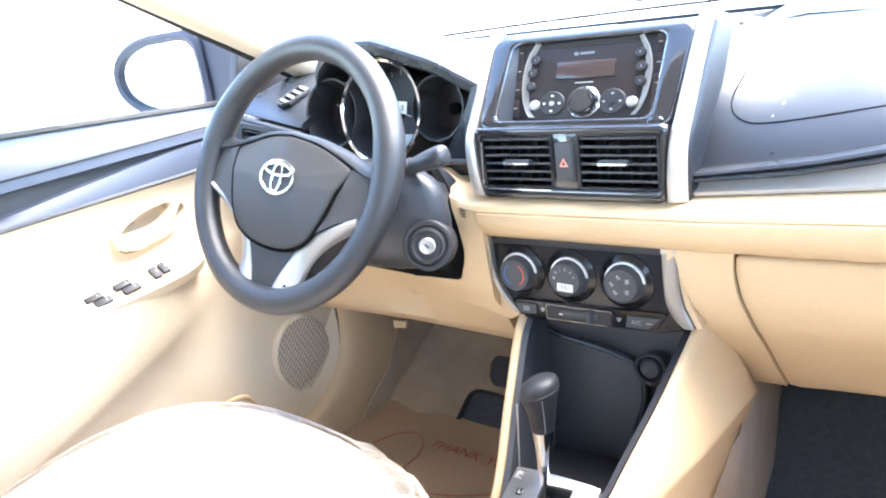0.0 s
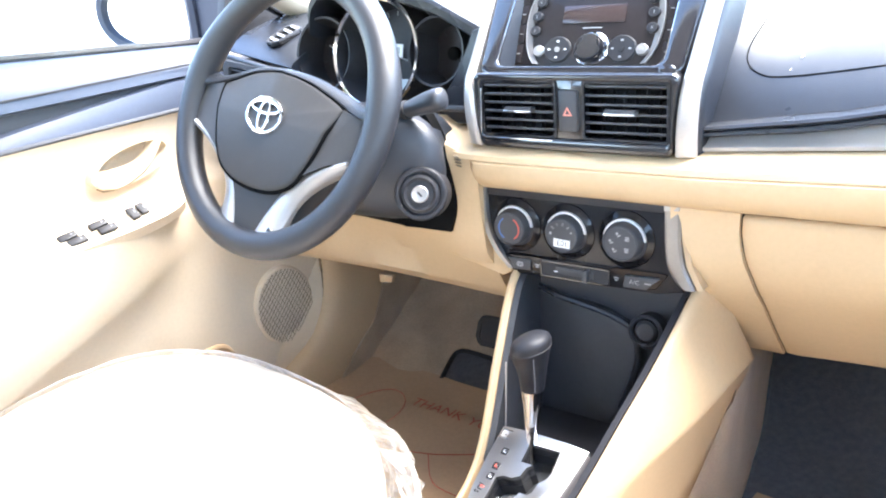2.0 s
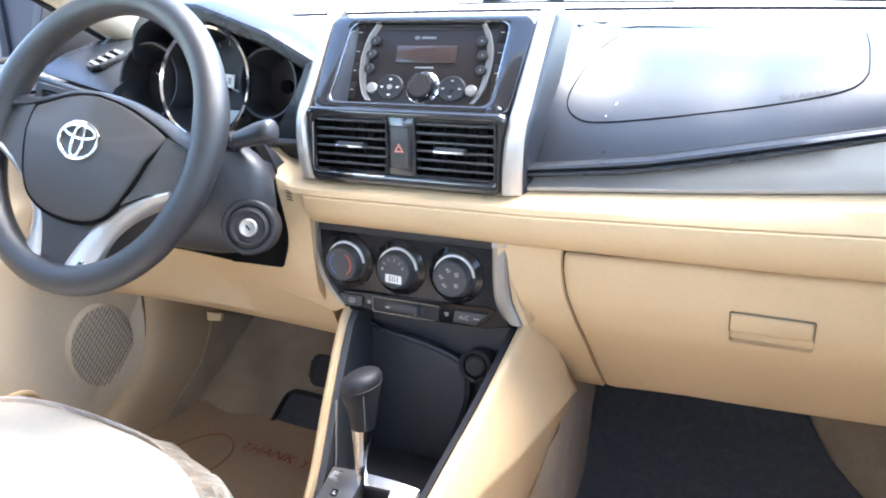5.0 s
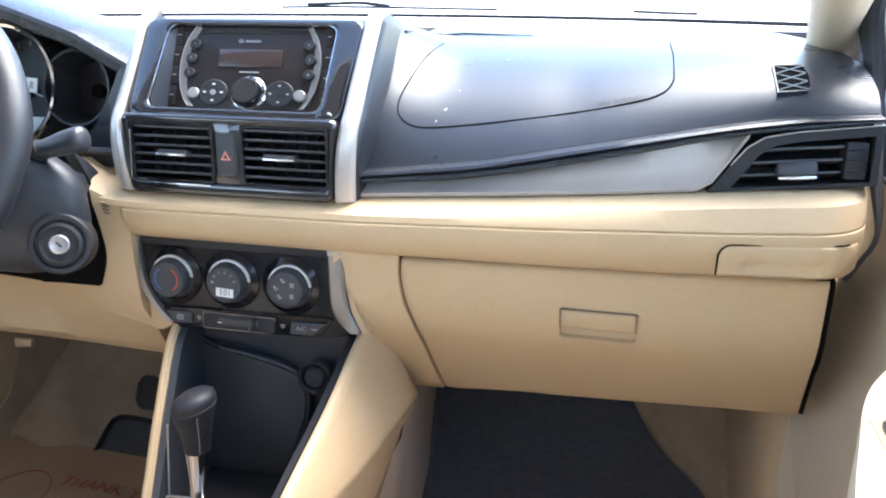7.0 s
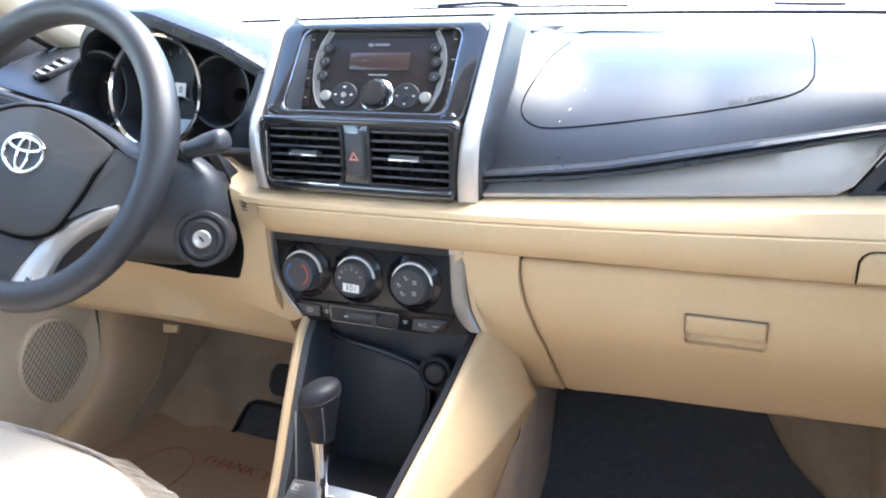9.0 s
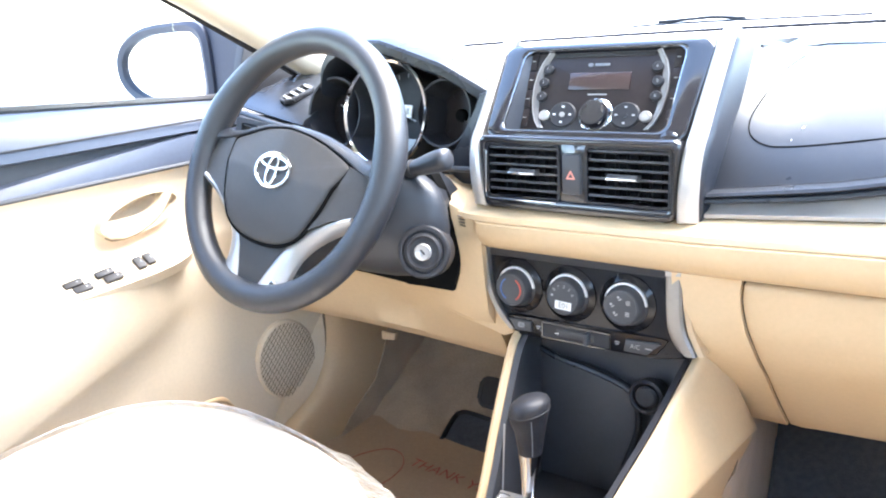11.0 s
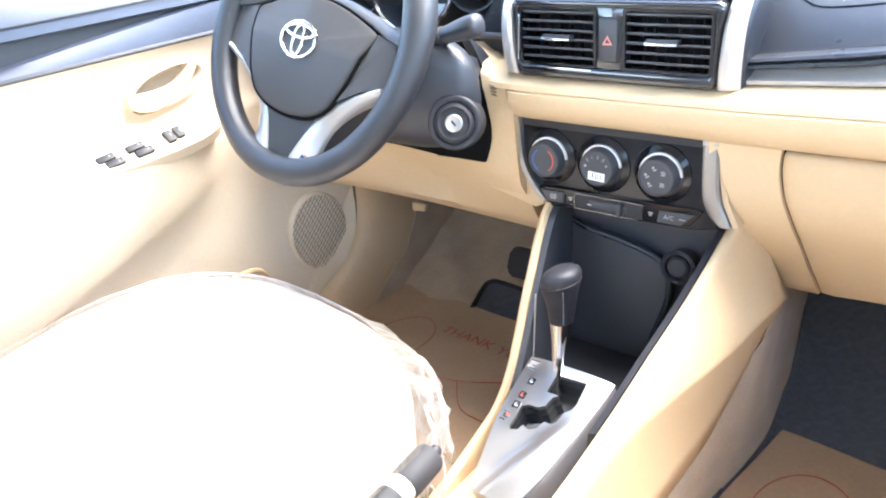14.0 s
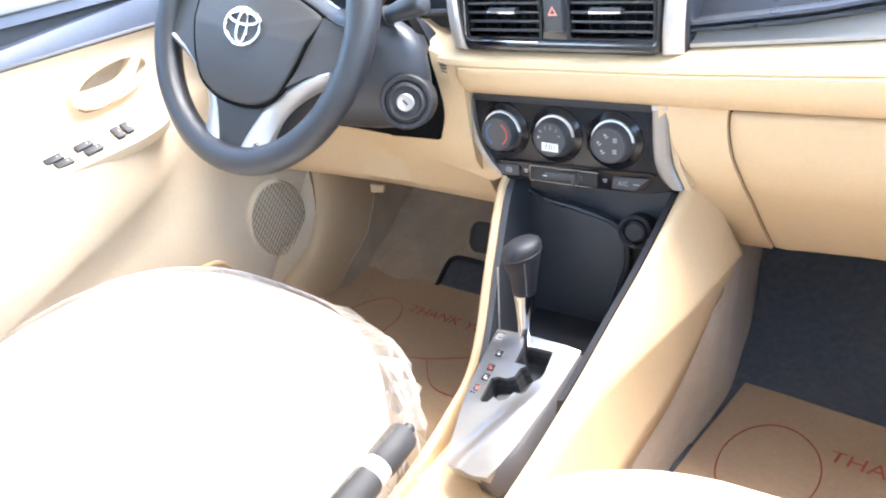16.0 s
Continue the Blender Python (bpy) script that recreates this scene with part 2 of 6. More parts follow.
def tube(pts, r, n=8, closed=False, flat=1.0, up=None, bm=None):
    """A swept rod; r may be one radius or one for each point."""
    p = [Vector(q) for q in pts]
    k = len(p)
    rs = r if isinstance(r, (list, tuple)) else [r] * k
    rings, ref = [], Vector(up) if up else None
    for i in range(k):
        d = (p[(i + 1) % k] - p[i - 1]) if closed else (p[min(i + 1, k - 1)] - p[max(i - 1, 0)])
        d.normalize()
        if ref is None:
            ref = d.orthogonal()
        s = (ref - d * ref.dot(d)).normalized()
        if not up:
            ref = s
        q = d.cross(s)
        rings.append([p[i] + rs[i] * (math.cos(2 * math.pi * j / n) * s * flat + math.sin(2 * math.pi * j / n) * q) for j in range(n)])
    if closed:
        rings.append(rings[0])
    own = loft(rings, True, not closed)
    if closed:
        bmesh.ops.remove_doubles(own, verts=own.verts[:], dist=1e-6)
    return join(bm, own)


def lerp_table(table, x):
    """Value at x of a table of (x, value) rows."""
    xs, ys = [a for a, _ in table], [b for _, b in table]
    return float(np.interp(x, xs, ys))


def span(a, b, n):
    return [a + (b - a) * i / (n - 1) for i in range(n)]


def carve(ob, cut):
    """The shape of an object with another shape cut out of it; the object itself goes."""
    cutter = part("cutter", cut, DARK)
    mod = ob.modifiers.new("cut", "BOOLEAN")
    mod.operation, mod.object, mod.solver = "DIFFERENCE", cutter, "EXACT"
    me = bpy.data.meshes.new_from_object(ob.evaluated_get(bpy.context.evaluated_depsgraph_get()))
    bpy.data.objects.remove(ob)
    bpy.data.objects.remove(cutter)
    bm = bmesh.new()
    bm.from_mesh(me)
    return bm


# ---- setting: ground, car shell ----
solo("ground", prism([(-400, -400), (400, -400), (400, 400), (-400, 400)], -0.1, 0, pose(0, 0, -0.33)), CONCRETE, "pale concrete ground outside the car", "ground", "structure")

# floor pan: flat cabin floor, toe board rising to the firewall
FLOOR = 0.035
FLOOR_LINE = smooth_line([(0, -1.30, 0.10), (0, -0.75, 0.10), (0, -0.55, FLOOR), (0, 0.0, FLOOR), (0, 0.26, FLOOR + 0.005), (0, 0.42, 0.12), (0, 0.60, 0.34), (0, 0.64, 0.60)], 5)


def foot_rest(x, y):
    """The carpet swells over the driver's foot rest, beside the mat."""
    edge = lerp_table([(0.20, -0.445), (0.287, -0.464), (0.377, -0.543), (0.422, -0.603), (0.60, -0.68)], y)
    k = min(1.0, max(0.0, (edge + 0.020 - x) / 0.040))
    return 0.020 * k * k * (3 - 2 * k) * min(1.0, max(0.0, (y - 0.24) / 0.05)) + 0.003 * noise.noise(Vector((x * 11, y * 11, 0.7))) * (y > 0.2)


bm = sheet([[Vector((x, p.y - 0.5 * foot_rest(x, p.y), p.z + foot_rest(x, p.y))) for p in FLOOR_LINE] for x in span(-0.70, 0.70, 113)], 0.02, (0, 0.2, -0.98))
solo("floor", bm, CARPET, "beige carpet floor rising to the toe board", "floor", "structure")

# firewall below the windscreen, unseen rear wall raised to block light, roof
solo("wall_firewall", box(1.5, 0.02, 0.95, pose(0, 0.68, 0.25)), DARK, "dark firewall behind the dashboard", "wall", "structure")
solo("wall_rear", box(1.5, 0.03, 1.20, pose(0, -1.75, 0.375)), SHELL, "unseen plain rear wall, raised to keep light off the dash", "wall", "structure")
roof = smooth_line([(0, -1.75, 1.10), (0, -1.0, 1.20), (0, -0.45, 1.19), (0, -0.25, 1.15), (0, -0.12, 1.10)], 5)
solo("ceiling", sheet([[Vector((x, p.y, p.z - 0.12 * (abs(x) / 0.72) ** 3)) for p in roof] for x in span(-0.72, 0.72, 9)], 0.02, (0, 0, 1)), SHELL, "pale cloth headliner", "ceiling", "structure")

# windscreen
ws = [[Vector((x, 0.62 - 0.30 * (abs(x) / 0.70) ** 2.2 - v * 0.87, 0.76 + v * 0.40)) for v in span(0, 1, 7)] for x in span(-0.69, 0.69, 11)]
g = solo("window_front", sheet(ws, 0.004, (0, 0.5, 0.86)), GLASS, "clear laminated windscreen", "windscreen", "structure")
g.visible_shadow = False
# dark painted band along the windscreen's foot
band = [[Vector((x, 0.60 - 0.30 * (abs(x) / 0.70) ** 2.2 - v * 0.006, 0.745 + v * 0.003)) for v in (0, 0.5, 1)] for x in span(-0.69, 0.69, 15)]
solo("trim_windscreen_foot", sheet(band, 0.003, (0, 0.4, 0.9)), RUBBER_BLACK, "thin black seal along the windscreen's foot", "seal", "structure")

# windscreen pillars
for sx, nm in ((-1, "trim_pillar_left"), (1, "trim_pillar_right")):
    rings = []
    for k in span(-0.10, 1, 9):
        c = Vector((sx * (0.645 - 0.16 * k), 0.26 - 0.80 * k, 0.728 + 0.37 * k))
        w, d = 0.030, 0.034 + 0.02 * k
        ring = []
        for i in range(12):
            a = 2 * math.pi * i / 12
            ring.append(c + Vector((w * math.cos(a), d * math.sin(a) * 0.8, d * math.sin(a) * 0.5)))
        rings.append(ring)
    solo(nm, loft(rings), BEIGE_LIGHT, "light beige padded windscreen pillar trim", "pillar trim", "structure")

solo("trim_pillar_seal", tube([Vector((-(0.645 - 0.16 * k) - 0.022, 0.26 - 0.80 * k - 0.012, 0.728 + 0.37 * k - 0.026)) for k in span(0, 1, 9)], 0.0045, 8), RUBBER_BLACK, "thin black seal along the windscreen pillar", "seal", "structure")

# ---- doors ----


def door_profile(sx):
    """(distance out, height) from the belt line down to the sill."""
    return [(0.775, 0.735), (0.735, 0.728), (0.712, 0.705), (0.700, 0.668), (0.697, 0.652), (0.690, 0.645), (0.684, 0.625), (0.682, 0.606)]


def side_door(name, sx, label, y0, y1):
    d = thing(name, label, "car door", "structure")
    up = door_profile(sx)

    def belt(y, h):
        """The belt line falls towards the windscreen."""
        return h if h <= 0.652 else 0.652 + (h - 0.652) * (0.718 - 0.068 * (y + 0.364) - 0.652 + 0.004) / 0.083
    ys = span(y0, y1, 26)

    def taper(y):
        return -0.05 * max(0.0, (y - 0.0) / 0.35) ** 2 - 0.012 * max(0.0, -(y + 0.35)) 
    part("upper_pad", sheet([[Vector((sx * (a + taper(y)), y, belt(y, h))) for a, h in up[:5]] for y in ys], 0.03, (sx * 0.8, 0, -0.3)), DARK_DOOR, d, "slate-blue grained upper door pad")
    # charcoal strip standing in for shade below the pad's overhang
    part("shadow_band", sheet([[Vector((sx * (0.708 + taper(y)), y, h)) for h in (0.662, 0.635, 0.600)] for y in ys], 0.02, (sx, 0, 0)), PLASTIC, d, "charcoal band painted in for shade under the upper pad")
    rings = []
    for y in span(-0.42, y1, 22):
        k = max(0.02, min(1.0, (y + 0.42) / 0.40)) ** 0.75
        zt = 0.606 + 0.040 * k
        rings.append([Vector((sx * (0.705 + taper(y)), y, zt + 0.002)), Vector((sx * (0.694 + taper(y)), y, zt)), Vector((sx * (0.687 + taper(y)), y, (zt + 0.604) / 2)), Vector((sx * (0.684 + taper(y)), y, 0.604))])
    part("accent_panel", sheet(rings, 0.012, (sx, 0, 0)), DARK_DOOR, d, "slate-blue curved insert under the belt line")
    part("accent_edge", tube([Vector((sx * (0.684 + taper(y)), y, 0.604)) for y in ys], 0.0035, 8), PLASTIC, d, "dark lower edge of the insert")
    def arm(y):
        """How far the armrest stands out: full along the seat, fading towards the hinge."""
        return 1.0 if y < -0.16 else max(0.0, 1 - (y + 0.16) / 0.16) ** 1.2

    def edge_y(h):
        """Front edge of the panel: it sweeps back towards the sill."""
        return lerp_table([(0.05, -0.02), (0.094, 0.066), (0.115, 0.108), (0.138, 0.138), (0.17, 0.160), (0.205, 0.1755), (0.262, 0.1830), (0.35, 0.190), (0.61, 0.195)], h)

    def turn(y, h):
        """The speaker's part of the panel turns in towards the footwell."""
        q = y - (-0.030 + 0.42 * (h - 0.150))
        soft = 0.5 * (q + math.sqrt(q * q + 0.0004)) - 0.002
        return -0.18 * max(0.0, soft) * max(0.0, min(1.0, (0.46 - h) / 0.14))

    rings = []
    for y in span(y0, -0.10, 18) + span(-0.085, 0.195, 24):
        zc = max(0.20, 0.408 + 0.32 * min(y, 0.0))
        low = [(0.684, 0.604), (0.695, 0.585), (0.702, 0.56), (0.704, 0.53), (0.702, 0.505), (0.690, 0.484), (0.66, 0.474), (0.640, 0.466), (0.632, 0.450), (0.634, 0.438), (0.641, 0.43 + 0.4 * (zc - 0.43)), (0.649, zc + 0.010), (0.656, zc - 0.004), (0.666, zc - 0.018), (0.672, zc - 0.05)] + [(0.676, zc - 0.05 - (zc - 0.10) * k) for k in span(0.06, 0.94, 16)] + [(0.670, 0.05)]
        ring = []
        for a, h in low:
            flat = 0.690 - 0.02 * (0.6 - h)
            k = arm(y)
            a2 = a if a >= flat else flat + (a - flat) * k
            yy = min(y, edge_y(h))
            ring.append(Vector((sx * (a2 + taper(yy) + turn(yy, h)), yy, h)))
        rings.append(ring)
    part("lower_panel", sheet(rings, 0.03, (sx, 0, 0)), BEIGE_LIGHT, d, "beige moulded lower door panel")
    return d, taper


door_l, taper_l = side_door("door_1", -1, "driver's door with slate upper pad and beige panel", -0.95, 0.36)
door_r, taper_r = side_door("door_2", 1, "closed passenger door with slate upper pad and beige panel", -1.2, 0.36)
for sx, nm in ((-1, "wall_side_left"), (1, "wall_side_right")):
    solo(nm, box(0.03, 0.52 if sx > 0 else 0.78, 0.85, pose(sx * 0.75, -1.48 if sx > 0 else -1.35, 0.27)), SHELL, "plain rear side trim", "wall", "structure")
for sx, nm in ((-1, "wall_kick_left"), (1, "wall_kick_right")):
    plan = smooth_line([(0.650, 0.188, 0), (0.640, 0.190, 0), (0.626, 0.198, 0), (0.614, 0.217, 0), (0.606, 0.250, 0), (0.604, 0.30, 0), (0.606, 0.42, 0), (0.57, 0.63, 0)], 4)
    rings = []
    for p in plan:
        near = min(1.0, max(0.0, (0.34 - p.y) / 0.14))
        rings.append([Vector((sx * (p.x + 0.05 * max(0.0, 0.18 - z) * near), p.y + near * (lerp_table([(0.0, -0.22), (0.05, -0.20), (0.094, -0.12), (0.115, -0.078), (0.138, -0.048), (0.17, -0.026), (0.205, -0.011), (0.262, -0.004), (0.35, 0.0)], z)), z)) for z in span(0.0, 0.62, 22)])
    solo(nm, sheet(rings, 0.02, (sx, 0.15, 0)), BEIGE, "beige rounded kick panel beside the footwell", "kick panel", "structure")

for sx, nm in ((-1, "trim_sill_left"), (1, "trim_sill_right")):
    solo(nm, box(0.07, 1.0, 0.075, pose(sx * 0.706, -0.50, 0.035), 0.012, 3), BEIGE, "beige door sill trim along the floor", "sill", "structure")

# ---- dashboard ----
STITCH = [(0.135, 0.603), (0.272, 0.620), (0.359, 0.637), (0.441, 0.653), (0.518, 0.668), (0.578, 0.677), (0.65, 0.681)]
PADLOW = [(0.135, 0.590), (0.245, 0.600), (0.321, 0.613), (0.415, 0.634), (0.494, 0.653), (0.534, 0.660), (0.65, 0.676)]
SILBOT = [(-0.65, 0.600), (-0.30, 0.590), (-0.139, 0.576), (0.138, 0.576), (0.305, 0.587), (0.418, 0.596), (0.498, 0.603), (0.65, 0.615)]
SEAM = [(-0.65, 0.565), (-0.14, 0.552), (0.154, 0.554), (0.366, 0.561), (0.525, 0.568), (0.65, 0.576)]
LOW = [(-0.65, 0.52), (0.137, 0.518), (0.368, 0.520), (0.478, 0.522), (0.65, 0.528)]


def pad_curve(x, n=26):
    """(y, z) of the padded top from the stitched edge up and forward to the windscreen."""
    zs = lerp_table(STITCH, x)
    lift = 0.036 * max(0.0, min(1.0, (0.240 - x) / 0.10)) ** 2
    far = max(0.0, min(1.0, (x - 0.36) / 0.2))
    roll = 0.012 * max(0.0, (x - 0.555) / 0.09) ** 2
    p0, p1, p2, p3 = Vector((0.03, zs)), Vector((0.095 - 0.035 * far, zs + (0.70 + 0.25 * far) * (0.730 - zs))), Vector((0.19 - 0.06 * far, 0.734)), Vector((0.56 - 0.27 * (x / 0.70) ** 2.2, 0.739))
    out = []
    for t in span(0, 1, n):
        q = p0 * (1 - t) ** 3 + 3 * p1 * t * (1 - t) ** 2 + 3 * p2 * t * t * (1 - t) + p3 * t ** 3
        k = math.sin(math.pi * min(1, max(0, (q.x - 0.03) / 0.30)))
        out.append((q.x, q.y + lift * k - roll * (q.y - zs) / (0.739 - zs)))
    return out


dash = thing("dashboard", "two-tone car dashboard with charcoal padded top and beige lower half", "dashboard")
rings = []
for x in span(0.130, 0.645, 34):
    zl = lerp_table(PADLOW, x)
    zs = lerp_table(STITCH, x)
    top = pad_curve(x)
    h = zs - zl
    ring = [(0.045, zl - 0.002), (0.024, zl), (0.0165, zl + 0.06 * h), (0.0140, zl + 0.20 * h), (0.0150, zl + 0.40 * h), (0.0180, zl + 0.49 * h), (0.0155, zl + 0.57 * h), (0.0140, zl + 0.68 * h), (0.0165, zl + 0.86 * h), (0.0225, zs - 0.001)] + top + [(top[-1][0], 0.62), (0.08, 0.60)]
    rings.append([Vector((x, y, z)) for y, z in ring])
part("padded_top", loft(rings), LEATHER, dash, "charcoal padded leather-grain dash top")

# silver strip below the pad
rings = []
for x in span(0.136, 0.532, 28):
    zt, zb = lerp_table(PADLOW, x) - 0.001, lerp_table(SILBOT, x)
    if x > 0.497:
        zb = zb + (zt - zb) * min(0.97, (x - 0.497) / 0.036)
    rings.append([Vector((x, y, z)) for y, z in ((0.055, zt), (0.030, zt), (0.0275, zt - 0.002), (0.0222, zb + 0.5 * (zt - zb)), (0.0175, zb + 0.0055), (0.0160, zb + 0.0040), (0.0170, zb), (0.05, zb))])
part("silver_strip", loft(rings), SILVER, dash, "satin silver trim strip widening to a blade")

# beige crossbar under the stack, with its sewn seam
def crossbar(x):
    zt, zm, zb = lerp_table(SILBOT, x) - 0.001, lerp_table(SEAM, x), lerp_table(LOW, x)
    zm += 0.004
    return [(0.06, zt), (0.024, zt), (0.014, zt - 0.0015), (0.002, zt - 0.0045), (-0.009, zt - 0.0100), (-0.0155, zm + 0.007), (-0.0175, zm + 0.001), (-0.0160, zm), (-0.0160, zm - 0.001), (-0.0190, zm - 0.002), (-0.0200, zm - 0.010), (-0.0165, zm - 0.022), (-0.009, zb + 0.006), (-0.002, zb + 0.001), (0.010, zb), (0.06, zb)]


def end_round(x, x_end, r=0.05):
    k = max(0.0, (x - (x_end - r)) / r)
    return 0.055 * (1 - math.sqrt(max(0.0, 1 - k * k)))


rings = []
for x in [-0.1895, -0.188, -0.183, -0.175] + span(-0.165, 0.60, 40) + [0.615, 0.628, 0.637, 0.643, 0.646]:
    k = max(0.0, min(1.0, (-0.105 - x) / 0.07))
    e = end_round(x, 0.647) + 0.25 * end_round(-x, 0.190) + 0.0085 * k * k * (3 - 2 * k)
    under = 0.016 * max(0.0, min(1.0, (-0.126 - x) / 0.009)) ** 1.5
    rings.append([Vector((x, y + e + (under if 6 < i < 14 else 0.0), z)) for i, (y, z) in enumerate(crossbar(x))])
part("crossbar", loft(rings), BEIGE, dash, "beige soft crossbar with a sewn seam")

# ---- centre stack ----
STACK = [(0.004, 0.573), (0.000, 0.60), (0.001, 0.63), (0.008, 0.652), (0.022, 0.670), (0.048, 0.704), (0.085, 0.752), (0.095, 0.762), (0.108, 0.7665), (0.140, 0.767), (0.24, 0.756), (0.42, 0.738)]
stack = thing("centre_stack", "piano black centre stack with satin silver side trims", "centre stack")
rings = []
for x in span(-0.124, 0.124, 13):
    rings.append([Vector((x, y + (0.06 if z < 0.755 and y < 0.09 else 0.02), z - (0.003 if z < 0.755 else 0.011))) for y, z in STACK] + [Vector((x, 0.42, 0.60)), Vector((x, 0.06, 0.573))])
part("housing", loft(rings), LEATHER, stack, "charcoal housing behind the radio")
for sx in (-1, 1):
    outer = [(0.576, 0.1415), (0.62, 0.1435), (0.66, 0.1450), (0.70, 0.1455), (0.75, 0.1468), (0.78, 0.148)]
    inner = [(0.576, 0.1215), (0.62, 0.1250), (0.66, 0.1285), (0.70, 0.1300), (0.78, 0.134)]
    rings, cheeks = [], []
    for p in smooth_line([(0, y, z) for y, z in STACK[:9]], 4):
        xo, xi = lerp_table(outer, p.z), lerp_table(inner, p.z)
        d = 0.020
        rings.append([Vector((sx * xi, p.y + 0.012, p.z)), Vector((sx * xi, p.y - 0.003, p.z)), Vector((sx * (xi + 0.004), p.y - 0.006, p.z + 0.001)), Vector((sx * (xo - 0.006), p.y - 0.004, p.z + 0.001)), Vector((sx * xo, p.y + 0.002, p.z)), Vector((sx * (xo + 0.0006), p.y + 0.006, p.z - 0.002)), Vector((sx * (xo - 0.004), p.y + d, p.z - 0.012))])
        cheeks.append([Vector((sx * (xo - 0.004), p.y + 0.006, p.z - 0.002)), Vector((sx * (xo + 0.0012), p.y + 0.0075, p.z - 0.0025)), Vector((sx * (xo + 0.0035), p.y + 0.016, p.z - 0.006)), Vector((sx * (xo + 0.009), p.y + 0.050, p.z - 0.016)), Vector((sx * (xo - 0.010), p.y + 0.055, p.z - 0.02))])
    part("side_trim", loft(rings), SILVER, stack, "satin silver side trim", smooth=50)
    part("side_cheek", loft(cheeks), LEATHER, stack, "charcoal side of the stack", smooth=60)
# glossy bezel round the radio and the vents
RAD = face(0.0505, 0.7065, 37.6)
VEN = face(0.001, 0.617, 1.5)
bez_o = [(u + (0.004 * v / 0.06 if abs(u) > 0.1 else 0) * (1 if u > 0 else -1), v) for u, v in rrect(0, -0.001, 0.258, 0.126, 0.012)]
bez_i = rrect(0, 0, 0.204, 0.108, 0.012)
rings = []
for o, i in zip(bez_o, bez_i):
    o, i = Vector(o), Vector(i)
    d = (o - i).normalized()
    rings.append([RAD @ Vector((*q, w)) for q, w in ((o, -0.030), (o, 0.0005), (o - d * 0.0015, 0.0026), (o - d * 0.005, 0.0040), (i + d * 0.006, 0.0046), (i + d * 0.002, 0.0040), (i + d * 0.0005, 0.0026), (i, 0.0006), (i, -0.030))])
rings.append(rings[0])
part("radio_bezel", loft(rings, True, False), PIANO, stack, "gloss black radio surround", smooth=50)
# chrome strip drawn in for the highlight along the gloss edge
part("bezel_glint", frame_prism(rrect(0, 0, 0.2052, 0.1092, 0.013), rrect(0, 0, 0.2040, 0.1080, 0.012), 0.0015, 0.0030, RAD), CHROME, stack, "chrome strip standing in for the bezel edge's highlight")
bez_o = [(u * (1 + 0.03 * v / 0.046), v) for u, v in rrect(0, -0.001, 0.2455, 0.088, 0.008)]
bez_i = rrect(0, 0.002, 0.234, 0.066, 0.005)
rings = []
for o, i in zip(bez_o, bez_i):
    o, i = Vector(o), Vector(i)
    d = (o - i).normalized()
    rings.append([VEN @ Vector((*q, w)) for q, w in ((o, -0.05), (o, 0.001), (o - d * 0.0012, 0.0032), (o - d * 0.003, 0.0042), (i + d * 0.0022, 0.0044), (i + d * 0.0006, 0.0034), (i, 0.001), (i, -0.05))])
rings.append(rings[0])
part("vent_bezel", loft(rings, True, False), PIANO, stack, "gloss black vent surround", smooth=50)
part("vent_back", box(0.236, 0.07, 0.004, VEN @ pose(0, 0, -0.048)), DARK, stack)
# two more chrome strips for highlights on the vent surround
part("bezel_glint", box(0.092, 0.0013, 0.002, VEN @ pose(-0.066, -0.0325, 0.0046), 0.0006), CHROME, stack, "chrome strip standing in for a highlight under the vent")
part("bezel_glint", box(0.0014, 0.052, 0.002, VEN @ pose(-0.1155, 0.000, 0.0044, 0, 0, -3), 0.0006), CHROME, stack, "chrome strip standing in for a highlight beside the vent")
part("trim_screw_cap", lathe([(0.0062, -0.002), (0.0062, 0.0012), (0.0050, 0.0022), (0.0005, 0.0024)], RAD @ pose(0.1085, -0.0590, 0.0036) @ Matrix.Diagonal((1.5, 0.9, 1, 1)), 20), PIANO, stack, "gloss black trim cap")


def louvre(parent, m, u0, u1, v0, v1, count, tab_u, tab=0.036, fins=7):
    """One vent: frame, horizontal slats, upright fins behind and a bright tab."""
    cu, cv, su, sv = (u0 + u1) / 2, (v0 + v1) / 2, u1 - u0, v1 - v0
    v = part("air_vent", frame_prism(rrect(cu, cv, su + 0.006, sv + 0.006, 0.004), rrect(cu, cv, su, sv, 0.003), -0.03, 0.002, m), PIANO, parent, "black centre air vent")
    step = sv / count
    for i in range(count):
        vv = v0 + step * (i + 0.5)
        part("slat", box(su, 0.0028, 0.018, m @ pose(cu, vv, -0.009, -14), 0.001, 2), SLAT, v)
    for i in range(fins):
        uu = u0 + su * (i + 0.5) / fins
        part("fin", box(0.0018, sv, 0.014, m @ pose(uu, cv, -0.032, 0, 12), 0.0006, 1), DARK, v)
    part("tab", box(tab, 0.0055, 0.012, m @ pose(tab_u, cv, 0.003, -10), 0.002), PLASTIC, v)
    part("tab_trim", box(tab, 0.0030, 0.003, m @ pose(tab_u, cv - 0.0015, 0.0095, -10), 0.001), CHROME, v, "bright chrome tab edge")
    return v


